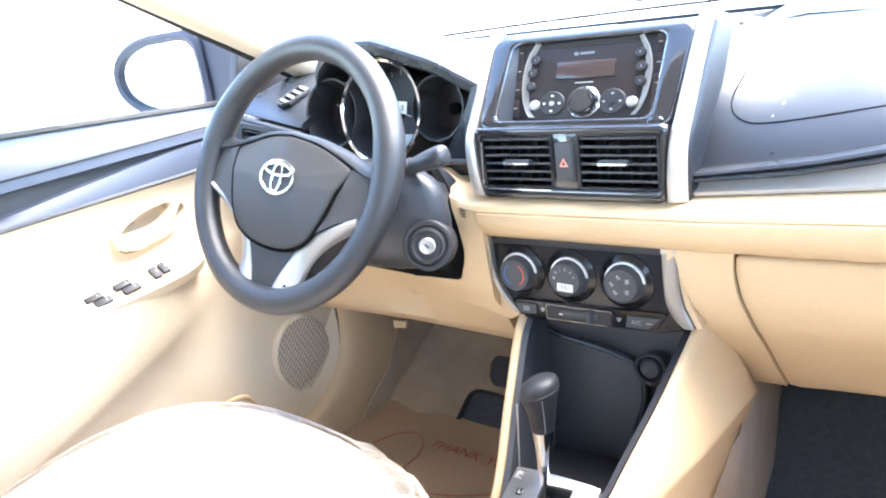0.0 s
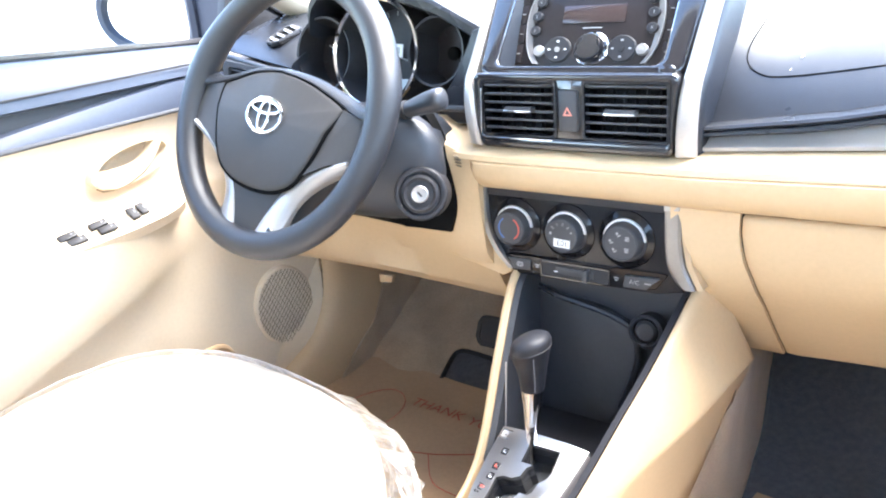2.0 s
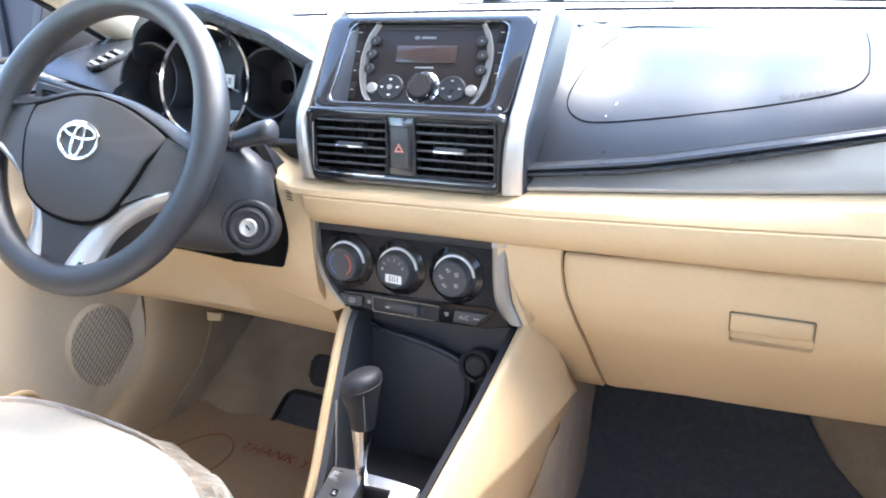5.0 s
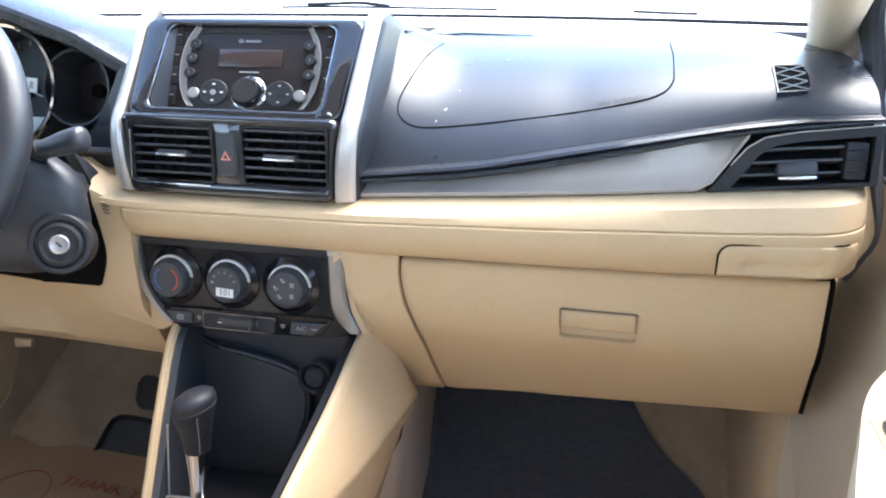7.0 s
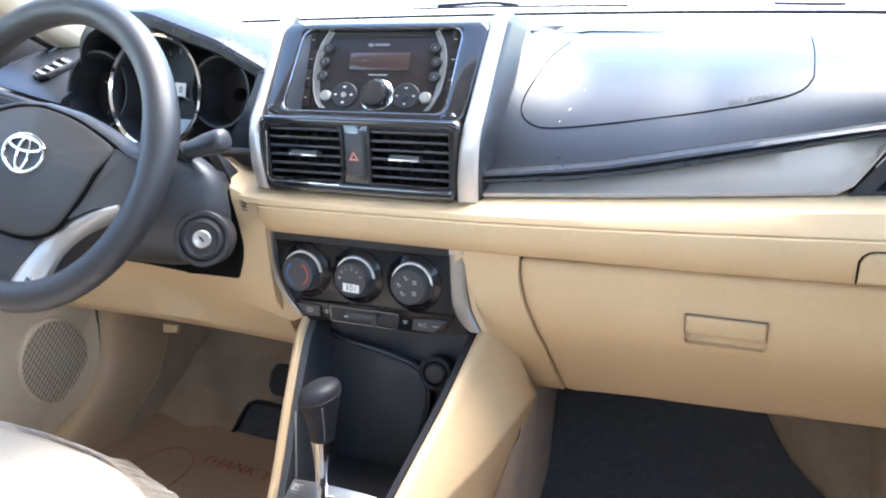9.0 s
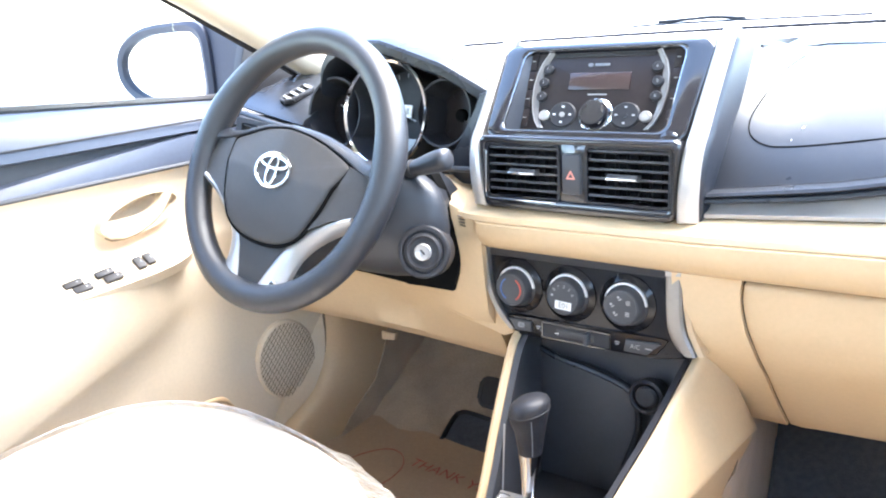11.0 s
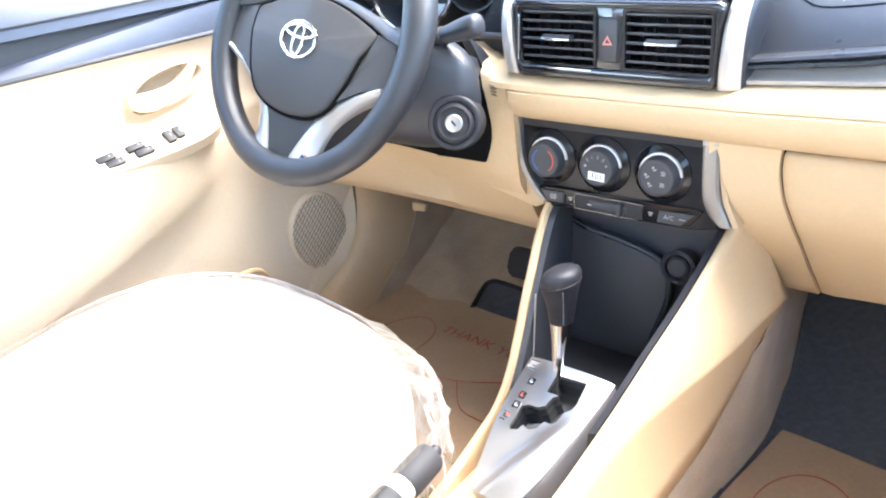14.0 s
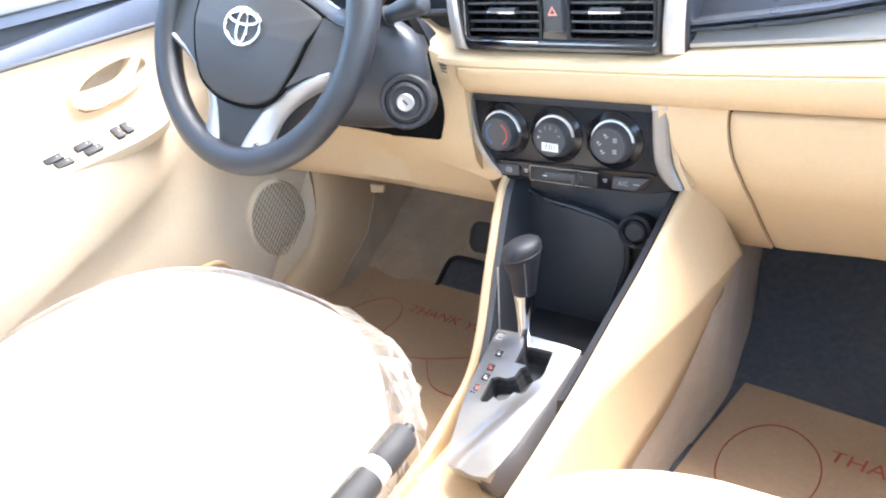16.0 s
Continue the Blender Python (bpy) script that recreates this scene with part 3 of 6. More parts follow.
louvre(stack, VEN, -0.113, -0.019, -0.028, 0.032, 6, -0.063)
louvre(stack, VEN, 0.019, 0.113, -0.028, 0.032, 6, 0.063)
part("switch_pillar", box(0.034, 0.070, 0.022, VEN @ pose(0, 0.001, -0.010), 0.002), PIANO, stack)
hz = part("hazard_switch", box(0.0235, 0.047, 0.013, VEN @ pose(0, 0.002, -0.001), 0.003), PLASTIC, stack, "black hazard switch with a red triangle")
tri = [(0.0068 * math.cos(radians(a)), 0.0068 * math.sin(radians(a)) - 0.001) for a in (90, 210, 330)]
tri_i = [(u * 0.55, v * 0.55 - 0.0003) for u, v in tri]
part("triangle", frame_prism(tri, tri_i, 0.0052, 0.0060, VEN @ pose(0, 0.001, 0)), PALE_RED, hz, "red warning triangle")

def lettering(name, text, size, m, mat, parent, label, bold=0.0):
    cu = bpy.data.curves.new(name, "FONT")
    cu.body, cu.size, cu.align_x, cu.align_y, cu.offset = text, size, "CENTER", "CENTER", bold
    ob = new(name, cu)
    ob.matrix_world = m
    me = bpy.data.meshes.new_from_object(ob.evaluated_get(bpy.context.evaluated_depsgraph_get()))
    me.transform(m)
    bpy.data.objects.remove(ob)
    bm = bmesh.new()
    bm.from_mesh(me)
    return part(name, bm, mat, parent, label, 0)


# ---- radio ----
radio = thing("car_radio", "black double-height car radio with a large chrome volume knob", "car radio")
RF = RAD @ pose(0, 0, -0.0165, 13, 0, 0) @ pose(0, 0.0105, 0) @ Matrix.Diagonal((1, 0.895, 1, 1))  # top edge near the bezel, foot set deep
part("front_panel", prism(rrect(0, 0, 0.214, 0.116, 0.004), -0.02, 0, RF, 0.001), RADIO_FACE, radio, "dark brownish-black radio front")
ARC_LINE = [(-0.0540, 0.0700), (-0.045, 0.0765), (-0.030, 0.0822), (-0.012, 0.0852), (0.004, 0.0858), (0.020, 0.0840), (0.036, 0.0795), (0.0525, 0.0705)]
for sx in (-1, 1):
    outer = [(sx * lerp_table(ARC_LINE, k * 0.0535), k * 0.0535) for k in span(-1, 1, 25)]
    inner = [(u - sx * (0.0090 - 0.002 * abs(v) / 0.05), v) for u, v in outer]
    rings = []
    for (u, v), (ui, vi) in zip(outer, inner):
        rings.append([RF @ Vector(q) for q in ((u, v, -0.001), (u, v, 0.0022), (u - sx * 0.0012, v, 0.0028), (u - sx * 0.0040, v, 0.0022), (ui, vi, 0.0006), (ui, vi, -0.001))])
    arc = part("silver_arc", loft(rings), ARC_GREY, radio, "curved satin silver arc", smooth=60)
    part("arc_edge", tube([RF @ Vector((u - sx * 0.0006, v, 0.0026)) for u, v in outer], 0.0007, 6), GREY_RING, arc, "bright outer edge of the arc")
    for i, (u, v) in enumerate(((0.0695, 0.0277), (0.0725, 0.0090), (0.0728, -0.0100))):
        K = RF @ pose(sx * u, v, 0)
        key = part("preset_key", lathe([(0.0068, 0.0), (0.0068, 0.003), (0.0056, 0.0044), (0.0005, 0.0044)], K, 24), DARK, radio, "round black preset key")
        lettering("key_digit", str(i + (1 if sx < 0 else 4)), 0.0046, K @ pose(0, 0, 0.0046), GREY_INK, key, "pale printed digit")
    for i in range(4):
        ek = part("edge_key", box(0.0100, 0.0245, 0.002, RF @ pose(sx * 0.0920, 0.040 - 0.0265 * i, 0.0006), 0.0012), RADIO_FACE, radio, "flat edge key")
        part("key_mark", box(0.0045, 0.0009, 0.0005, RF @ pose(sx * 0.0920, 0.040 - 0.0265 * i, 0.0018)), GREY_INK, ek, "pale printed mark")
    lk = part("round_lamp_key", lathe([(0.0072, 0.0), (0.0072, 0.003), (0.0060, 0.0042), (0.0005, 0.0042)], RF @ pose(sx * 0.0645, -0.0365, 0), 24), GREY_RING, radio, "pale round key with a dark mark")
    part("key_mark", box(0.0055, 0.0028, 0.0006, RF @ pose(sx * 0.0635, -0.0365, 0.0045)), GREY_INK, lk)
    pad = part("rocker_pad", lathe([(0.0175, 0.0), (0.0175, 0.0016), (0.0160, 0.003), (0.0005, 0.0024)], RF @ pose(sx * 0.0400, -0.0350, 0), 32), DARK, radio, "round four-way key pad")
    for du, dv in ((0.0105, 0), (-0.0105, 0), (0, 0.0105), (0, -0.0105)):
        part("arrow_mark", box(0.0032, 0.0020, 0.0006, RF @ pose(sx * 0.0400 + du, -0.0350 + dv, 0.0032)), WHITE_INK if sx < 0 else GREY_INK, pad)
    part("pad_hub", lathe([(0.0035, 0.0), (0.0035, 0.0036), (0.0005, 0.0038)], RF @ pose(sx * 0.0400, -0.0350, 0), 16), GREY_RING if sx < 0 else DARK, pad)
part("disc_slot", box(0.126, 0.0045, 0.002, RF @ pose(0, 0.046, 0.0002), 0.0005), DARK, radio, "narrow disc slot")
part("slot_line", box(0.130, 0.0008, 0.001, RF @ pose(0, 0.0495, 0.0006)), PLASTIC, radio)
part("display", box(0.078, 0.023, 0.002, RF @ pose(0, 0.011, 0.0004), 0.0006), LCD, radio, "blank brown-tinted display")
part("maker_badge", prism(circle(-0.0145, 0.0332, 0.0034, 0.0025, 20), 0.0, 0.0008, RF), STITCH_GREY, radio, "small pale oval emblem")
part("maker_badge", box(0.0190, 0.0034, 0.0008, RF @ pose(0.0005, 0.0332, 0.0006), 0.0003), STITCH_GREY, radio, "small pale badge bar")
for sx, ub in ((-1, 0.0955), (1, 0.1005)):
    part("recess_wall", loft([[RAD @ Vector((sx * 0.1022, v, 0.0010)), RF @ Vector((sx * ub, (v - 0.0105) / 0.895, 0.0012)), RF @ Vector((sx * (ub + 0.004), (v - 0.0105) / 0.895, -0.004)), RAD @ Vector((sx * 0.1045, v, -0.006))] for v in span(-0.0535, 0.0535, 6)]), SHROUD, radio, "smooth charcoal side of the radio recess")

part("model_print", box(0.024, 0.0014, 0.0006, RF @ pose(0, -0.007, 0.0005)), GREY_INK, radio)
knob = part("volume_knob", lathe([(0.0255, 0.0), (0.0255, 0.0015), (0.0215, 0.004), (0.0205, 0.010), (0.0190, 0.0120), (0.0175, 0.0125), (0.0165, 0.0115), (0.0005, 0.0115)], RF @ pose(0.0030, -0.0345, 0) @ Matrix.Diagonal((0.80, 0.80, 1.0, 1)), 40), PIANO, radio, "large round volume knob")
part("knob_ring", lathe([(0.0255, 0.0), (0.0272, 0.0), (0.0272, 0.0022), (0.0250, 0.0034), (0.0238, 0.0022)], RF @ pose(0.0030, -0.0345, 0) @ Matrix.Diagonal((0.80, 0.80, 1.0, 1)), 40, None, True), CHROME, knob, "chrome ring")
part("knob_cap", lathe([(0.0195, 0.0118), (0.0188, 0.0128), (0.0005, 0.0122)], RF @ pose(0.0030, -0.0345, 0) @ Matrix.Diagonal((0.80, 0.80, 1.0, 1)), 40), SPUN, knob, "spun metal cap")

# ---- climate panel ----
clim = thing("climate_panel", "gloss black heater panel with three rotary knobs", "climate control")
CL = face(0.004, 0.472, 3)
body = [(-0.123, 0.048), (0.110, 0.048), (0.1105, 0.02), (0.112, -0.015), (0.120, -0.040), (0.134, -0.0535), (0.100, -0.0600), (-0.084, -0.0640), (-0.098, -0.053), (-0.113, -0.035), (-0.121, -0.006)]
part("panel", prism(body, -0.03, 0.0, CL, 0.002), PANEL, clim, "gloss black fascia")
part("top_band", prism([(-0.122, 0.0365), (0.1095, 0.0365), (0.1090, 0.0492), (-0.122, 0.0492)], -0.01, 0.0032, CL, 0.002), DARK, clim, "matt black top band")


def edge_strip(line):
    """A rounded strip along (u, v, half width) points of the panel."""
    rings = []
    for u, v, w in line:
        rings.append([CL @ Vector((u - w, v, -0.02)), CL @ Vector((u - w, v, 0.004)), CL @ Vector((u - w * 0.6, v, 0.0062)), CL @ Vector((u + w * 0.6, v, 0.0058)), CL @ Vector((u + w * 0.9, v, 0.0035)), CL @ Vector((u + w, v, -0.02))])
    return loft(rings)


part("edge_trim", edge_strip(smooth_line([(-0.1268, 0.050, 0.0062), (-0.1268, 0.024, 0.0052), (-0.1212, -0.0100, 0.0055), (-0.1075, -0.0365, 0.0060), (-0.0890, -0.0560, 0.0060)], 5)), SATIN_EDGE, clim, "satin silver curved edge")
part("edge_trim", edge_strip(smooth_line([(0.1190, 0.050, 0.0095), (0.1195, 0.020, 0.0096), (0.1205, -0.002, 0.0097), (0.1238, -0.022, 0.0103), (0.1318, -0.0385, 0.0102), (0.1390, -0.0485, 0.0070)], 5)), SATIN_EDGE, clim, "satin silver curved edge")
part("edge_return", loft([[CL @ Vector((u + 0.0085, v, 0.001)), CL @ Vector((u + 0.0130, v, -0.004)), CL @ Vector((u + 0.0130, v, -0.02)), CL @ Vector((u + 0.0080, v, -0.02))] for u, v in ((0.1200, 0.050), (0.1206, 0.020), (0.1218, -0.002), (0.1257, -0.022), (0.1335, -0.0385), (0.1390, -0.0490))]), BEIGE, clim, "beige edge beside the trim")
part("trim_cap", prism([(0.1095, 0.0505), (0.1290, 0.0505), (0.1265, 0.0415), (0.1095, 0.0400)], 0.002, 0.0070, CL, 0.001), GREY_RING, clim, "bevelled upper end of the silver edge")
for i, u in enumerate((-0.0818, -0.0100, 0.0638)):
    M = CL @ pose(u, 0.0005, 0) @ Matrix.Diagonal((0.90, 0.90, 0.84, 1))
    k = part("rotary_knob", lathe([(0.029, 0.0), (0.029, 0.004), (0.0262, 0.007), (0.0245, 0.020), (0.0230, 0.0225), (0.0212, 0.0232), (0.0205, 0.0222), (0.0005, 0.0222)], M, 36), PLASTIC, clim, "black rotary heater knob")
    part("collar", lathe([(0.0290, 0.0), (0.0385, 0.0), (0.0382, 0.0016), (0.0365, 0.0028), (0.0300, 0.0060)], M, 48, None, True), PANEL, k, "gloss black dished collar")
    arc_o, arc_i = circle(0, 0, 0.0285, n=24, a0=2, a1=176), circle(0, 0, 0.0262, n=24, a0=2, a1=176)
    part("arc_trim", prism(arc_o + arc_i[::-1], 0.005, 0.0088, M, 0.0012), ARC, k, "chrome arc painted near white for its reflection")
    part("arc_end", lathe([(0.0017, 0.004), (0.0017, 0.0092), (0.0005, 0.0096)], M @ pose(-0.0270, 0.0010, 0), 12), ARC, k, "bright dot at the arc's end")
    if i == 0:
        for a0, a1, ink in ((-60, 60, RED_INK), (120, 240, BLUE_INK)):
            part("scale_mark", prism(circle(0, 0, 0.0166, n=14, a0=a0, a1=a1) + circle(0, 0, 0.0148, n=14, a0=a0, a1=a1)[::-1], 0.0222, 0.0228, M), ink, k)
    if i == 1:
        for j in range(5):
            a = radians(140 - 30 * j)
            lettering("speed_digit", str(j), 0.0062, M @ pose(0.0155 * math.cos(a), 0.0155 * math.sin(a), 0.0228, 0, 0, 50 - 30 * j), GREY_INK, k, "")
        part("scale_mark", box(0.003, 0.003, 0.0006, M @ pose(0.0155 * math.cos(radians(172)), 0.0155 * math.sin(radians(172)), 0.0225)), GREY_INK, k)
        part("sticker", box(0.0235, 0.0110, 0.0008, M @ pose(0.001, -0.0105, 0.0228, 0, 0, -3)), WHITE_INK, k, "small white paper sticker")
        lettering("sticker_code", "E01", 0.0105, M @ pose(0.002, -0.0105, 0.0234, 0, 0, -3), DARK, k, "dark printed code")
    if i == 2:
        for a, fan in ((172, False), (100, False), (35, True), (232, False), (-42, True)):
            r = radians(a)
            S = M @ pose(0.0118 * math.cos(r), 0.0118 * math.sin(r), 0.0224)
            if fan:
                for q in (-1, 0, 1):
                    part("scale_mark", box(0.0058, 0.0011, 0.0006, S @ pose(0, q * 0.0021, 0), 0.0002, 1), GREY_INK, k)
            else:
                part("scale_mark", box(0.0030, 0.0030, 0.0006, S @ pose(-0.0014, 0.0010, 0), 0.0008, 1), GREY_INK, k)
                part("scale_mark", box(0.0052, 0.0014, 0.0006, S @ pose(0.0010, -0.0016, 0, 0, 0, 30), 0.0003, 1), GREY_INK, k)
part("switch_bar", prism([(-0.0985, -0.0405), (-0.088, -0.0385), (0.1060, -0.0335), (0.1150, -0.0345), (0.100, -0.0545), (0.060, -0.0590), (-0.080, -0.0625), (-0.0880, -0.0580)], -0.004, 0.0036, CL, 0.0012), PANEL, clim, "black switch bar")
dm = part("demist_switch", prism([(-0.0935, -0.0415), (-0.0600, -0.0412), (-0.0612, -0.0550), (-0.0840, -0.0560)], 0.002, 0.0066, CL, 0.0014), PLASTIC, clim, "black demister switch")
part("key_mark", frame_prism(rrect(-0.0750, -0.0480, 0.0090, 0.0062, 0.002), rrect(-0.0750, -0.0480, 0.0074, 0.0046, 0.0015), 0.0064, 0.0070, CL), GREY_INK, dm, "pale printed window sign")
for q in (-1, 0, 1):
    part("key_mark", box(0.0008, 0.0040, 0.0006, CL @ pose(-0.0750 + 0.0022 * q, -0.0480, 0.0068)), GREY_INK, dm)
part("lever_slot", prism(rrect(-0.0005, -0.0488, 0.0890, 0.0180, 0.0015), 0.002, 0.0044, CL), RUBBER_BLACK, clim, "dark lever slot")
part("slot_frame", frame_prism(rrect(-0.0005, -0.0488, 0.0915, 0.0205, 0.0025), rrect(-0.0005, -0.0488, 0.0885, 0.0176, 0.0015), 0.002, 0.0058, CL), PIANO, clim, "gloss rim of the slot")
part("air_lever", box(0.0065, 0.0150, 0.011, CL @ pose(0.0165, -0.0490, 0.0080), 0.002), PLASTIC, clim, "black sliding lever")
part("lever_track", box(0.050, 0.0090, 0.002, CL @ pose(-0.0010, -0.0495, 0.0045), 0.0008), PLASTIC, clim)
for u in (-0.0520, 0.0530):
    part("key_mark", box(0.0058, 0.0014, 0.0006, CL @ pose(u, -0.0468, 0.0040)), GREY_INK, clim, "pale printed mark")
    part("key_mark", box(0.0038, 0.0014, 0.0006, CL @ pose(u, -0.0494, 0.0040)), GREY_INK, clim, "pale printed mark")
part("key_mark", box(0.0050, 0.0010, 0.0006, CL @ pose(-0.0250, -0.0505, 0.0062)), WHITE_INK, clim, "pale printed mark")
ac = part("ac_switch", prism([(0.0620, -0.0560), (0.0645, -0.0410), (0.1070, -0.0395), (0.0900, -0.0556)], 0.002, 0.0068, CL, 0.0014), PLASTIC, clim, "black air conditioning switch")
part("ac_lamp", box(0.0075, 0.0012, 0.0006, CL @ pose(0.0925, -0.0475, 0.0070)), GREY_INK, ac)
lettering("ac_print", "A/C", 0.0075, CL @ pose(0.0765, -0.0480, 0.0072), GREY_INK, ac, "pale printed letters")

# ---- passenger side of the dash ----
def glove_y(z):
    return lerp_table([(0.29, 0.132), (0.41, 0.0415), (0.422, 0.0330), (0.434, 0.0275), (0.452, 0.0205), (0.47, 0.0170), (0.52, 0.012)], z)


def glove_left(z):
    return lerp_table([(0.296, 0.2155), (0.346, 0.2090), (0.397, 0.2045), (0.412, 0.2015), (0.431, 0.1985), (0.461, 0.1909), (0.489, 0.1872), (0.510, 0.1885), (0.52, 0.1905)], z)


def glove_right(z):
    return lerp_table([(0.324, 0.6330), (0.40, 0.6245), (0.465, 0.6220), (0.52, 0.6215)], z)


GLOVE_FOOT = [(0.0, 0.2960), (0.107, 0.3023), (0.247, 0.3077), (0.365, 0.3089), (0.544, 0.3133), (0.836, 0.321), (1.0, 0.3226)]
rings = []
for k in span(0, 1, 30):
    ring = []
    zt = 0.512 + 0.009 * k
    zb = lerp_table(GLOVE_FOOT, k)
    for v in [0, 0.012, 0.03, 0.06] + span(0.10, 0.94, 24) + [0.965, 0.985, 1.0]:
        z = zt + (zb - zt) * v
        xl, xr = glove_left(z), glove_right(z)
        x = xl + (xr - xl) * k
        soft = 0.0012 * max(0.0, (k - 0.35) / 0.65) * math.exp(-((z - 0.422) / 0.02) ** 2)
        e = 0.006 * (max(0, 1 - v / 0.03) ** 2 + max(0, (v - 0.965) / 0.035) ** 2) + 0.004 * (max(0, 1 - k / 0.035) ** 2 + max(0, (k - 0.97) / 0.03) ** 2)
        ring.append(Vector((x, glove_y(z) + e + soft, z)))
    rings.append(ring)
lid_blank = part("lid_blank", sheet(rings, 0.03, (0, 1, 0)), BEIGE)
HN = face(0.0195, 0.4560, -17, 0.4035)
lid = part("glove_box_lid", carve(lid_blank, prism(rrect(0, -0.0080, 0.0800, 0.0410, 0.005), -0.012, 0.03, HN)), BEIGE, dash, "beige glove box lid", smooth=40)
part("lid_gap", sheet([[Vector((glove_right(z) - 0.0010, glove_y(z) + 0.009, z)), Vector((glove_right(z) + 0.0060, glove_y(z) + 0.006, z))] for z in span(0.325, 0.520, 9)], 0.03, (0, 1, 0)), GAP_BLACK, dash, "dark gap beside the lid")
part("lid_gap", sheet([[Vector((x, 0.016, lerp_table(LOW, x) + 0.003)), Vector((x, 0.018, lerp_table(LOW, x) - 0.0065))] for x in span(0.187, 0.625, 12)], 0.03, (0, 1, 0)), GAP_BLACK, dash, "dark gap over the lid")
part("lid_gap", sheet([[Vector((glove_left(z) - 0.0030, glove_y(z) + 0.006, z)), Vector((glove_left(z) + 0.0005, glove_y(z) + 0.006, z))] for z in span(0.300, 0.513, 18)], 0.02, (0, 1, 0)), GAP_BLACK, dash, "dark curved gap beside the lid")
# pull handle in its scooped recess
part("handle_recess", prism(rrect(0, -0.0080, 0.0812, 0.0422, 0.005), -0.020, -0.0105, HN), BEIGE, lid, "beige scooped recess")
part("lid_handle", loft([[HN @ Vector((u, v, w)) for u, v in rrect(0, 0.0010, 0.0785 - d, 0.0225 - d, 0.004)] for w, d in ((-0.009, 0.0), (0.0006, 0.0), (0.0020, 0.0012), (0.0026, 0.0035))]), BEIGE, lid, "beige flush pull handle", smooth=60)
for s in (-1, 1):
    part("handle_gap", box(0.0010, 0.0240, 0.003, HN @ pose(s * 0.0400, 0.0000, 0.0002), 0.0004, 1), GRILLE, lid, "dark slit beside the handle")
part("handle_gap", box(0.0790, 0.0007, 0.003, HN @ pose(0, 0.0128, 0.0002), 0.0004, 1), GRILLE, lid, "dark slit over the handle")
part("recess_sill", loft([[HN @ Vector((s * 0.0400, -0.0195, -0.0110)), HN @ Vector((s * 0.0400, -0.0215, -0.0095)), HN @ Vector((s * 0.0400, -0.0255, -0.0075)), HN @ Vector((s * 0.0400, -0.0288, -0.0085)), HN @ Vector((s * 0.0400, -0.0290, -0.012))] for s in (-1, -0.9, 0, 0.9, 1)]), BEIGE, lid, "rounded lower lip of the recess", smooth=60)
# fill panel between climate panel and lid
rings = []
for z in span(0.302, 0.520, 18):
    xl, xr = lerp_table([(0.296, 0.171), (0.358, 0.155), (0.407, 0.128), (0.44, 0.117), (0.52, 0.117)], z), glove_left(z) - 0.0018
    rings.append([Vector((xl + (xr - xl) * k, glove_y(z) - 0.002 - 0.012 * (1 - k) * min(1.0, max(0.0, (z - 0.36) / 0.06)), z)) for k in span(0, 1, 6)])
part("side_filler", sheet(rings, 0.05, (0, 1, 0)), BEIGE, dash, smooth=60)
part("knee_filler", prism([(-0.20, 0.045), (-0.1325, 0.045), (-0.1320, 0.02), (-0.1255, -0.014), (-0.1115, -0.044), (-0.094, -0.066), (-0.112, -0.075), (-0.20, -0.055)], -0.035, -0.010, CL, 0.003), BEIGE, dash)
LINING = [(0.330, 0.36), (0.322, 0.21), (0.299, 0.162), (0.268, 0.113), (0.195, 0.071), (0.135, 0.020), (0.44, 0.020), (0.62, 0.30), (0.62, 0.36)]
solo("trim_side_carpet", prism(LINING, -0.605, -0.6025, Matrix(((0, 0, 1, 0), (1, 0, 0, 0), (0, 1, 0, 0), (0, 0, 0, 1))), 0.001), CARPET, "beige carpet up the outer side of the driver's footwell", "carpet", "structure")
# unseen box added to stop sun leaking into the footwells
part("light_stop", box(1.27, 0.46, 0.12, pose(0, 0.435, 0.632), 0.01), DARK, dash, "dark unseen box blocking light under the dash top")
# underside of the dash
part("dash_underside", box(0.42, 0.40, 0.012, pose(0.40, 0.330, 0.345)), DARK, dash, "dark underside above the footwell")
part("dash_underside", box(0.50, 0.36, 0.012, pose(-0.38, 0.27, 0.375)), DARK, dash, "dark underside above the footwell")

# cup holder flap let into the crossbar
CU = face(-0.0135, 0.544, -12, 0.570)
flap_top = [(-0.0572, 0.0085), (-0.0550, 0.0130), (-0.0505, 0.0168), (-0.046, 0.0178), (0.050, 0.0225), (0.066, 0.0232)]
flap_low = [(-0.0572, -0.0138), (0.0, -0.0128), (0.046, -0.0105), (0.055, -0.0030), (0.066, 0.0100)]


def flap_at(u, v, w):
    """A point of the flap, which follows the crossbar round its end."""
    q = CU @ Vector((u, v, w))
    return q + Vector((0, end_round(q.x, 0.647), 0))


rings = []
for u in [-0.0572, -0.0550, -0.0505, -0.046, -0.0350, -0.0325, -0.015, 0.0, 0.015, 0.0330, 0.0355, 0.046, 0.052, 0.058, 0.066]:
    lo, hi = lerp_table(flap_low, u), lerp_table(flap_top, u)
    r0, r1 = max(lo + 0.002, -0.0100 + 0.045 * u), 0.0038 + 0.045 * u
    r1 = min(r1, hi - 0.004)
    sunk = 0.0032 if -0.033 < u < 0.034 else 0.0
    rings.append([flap_at(u, v, w) for v, w in ((lo, -0.012), (lo, 0.0015), (lo + 0.0015, 0.0032), (r0 - 0.0010, 0.0034), (r0 + 0.0008, 0.0034 - sunk * 0.6), (r1 - 0.0020, 0.0034 - sunk), (r1, 0.0034), (hi - 0.0020, 0.0034), (hi - 0.0004, 0.0018), (hi, -0.012))])
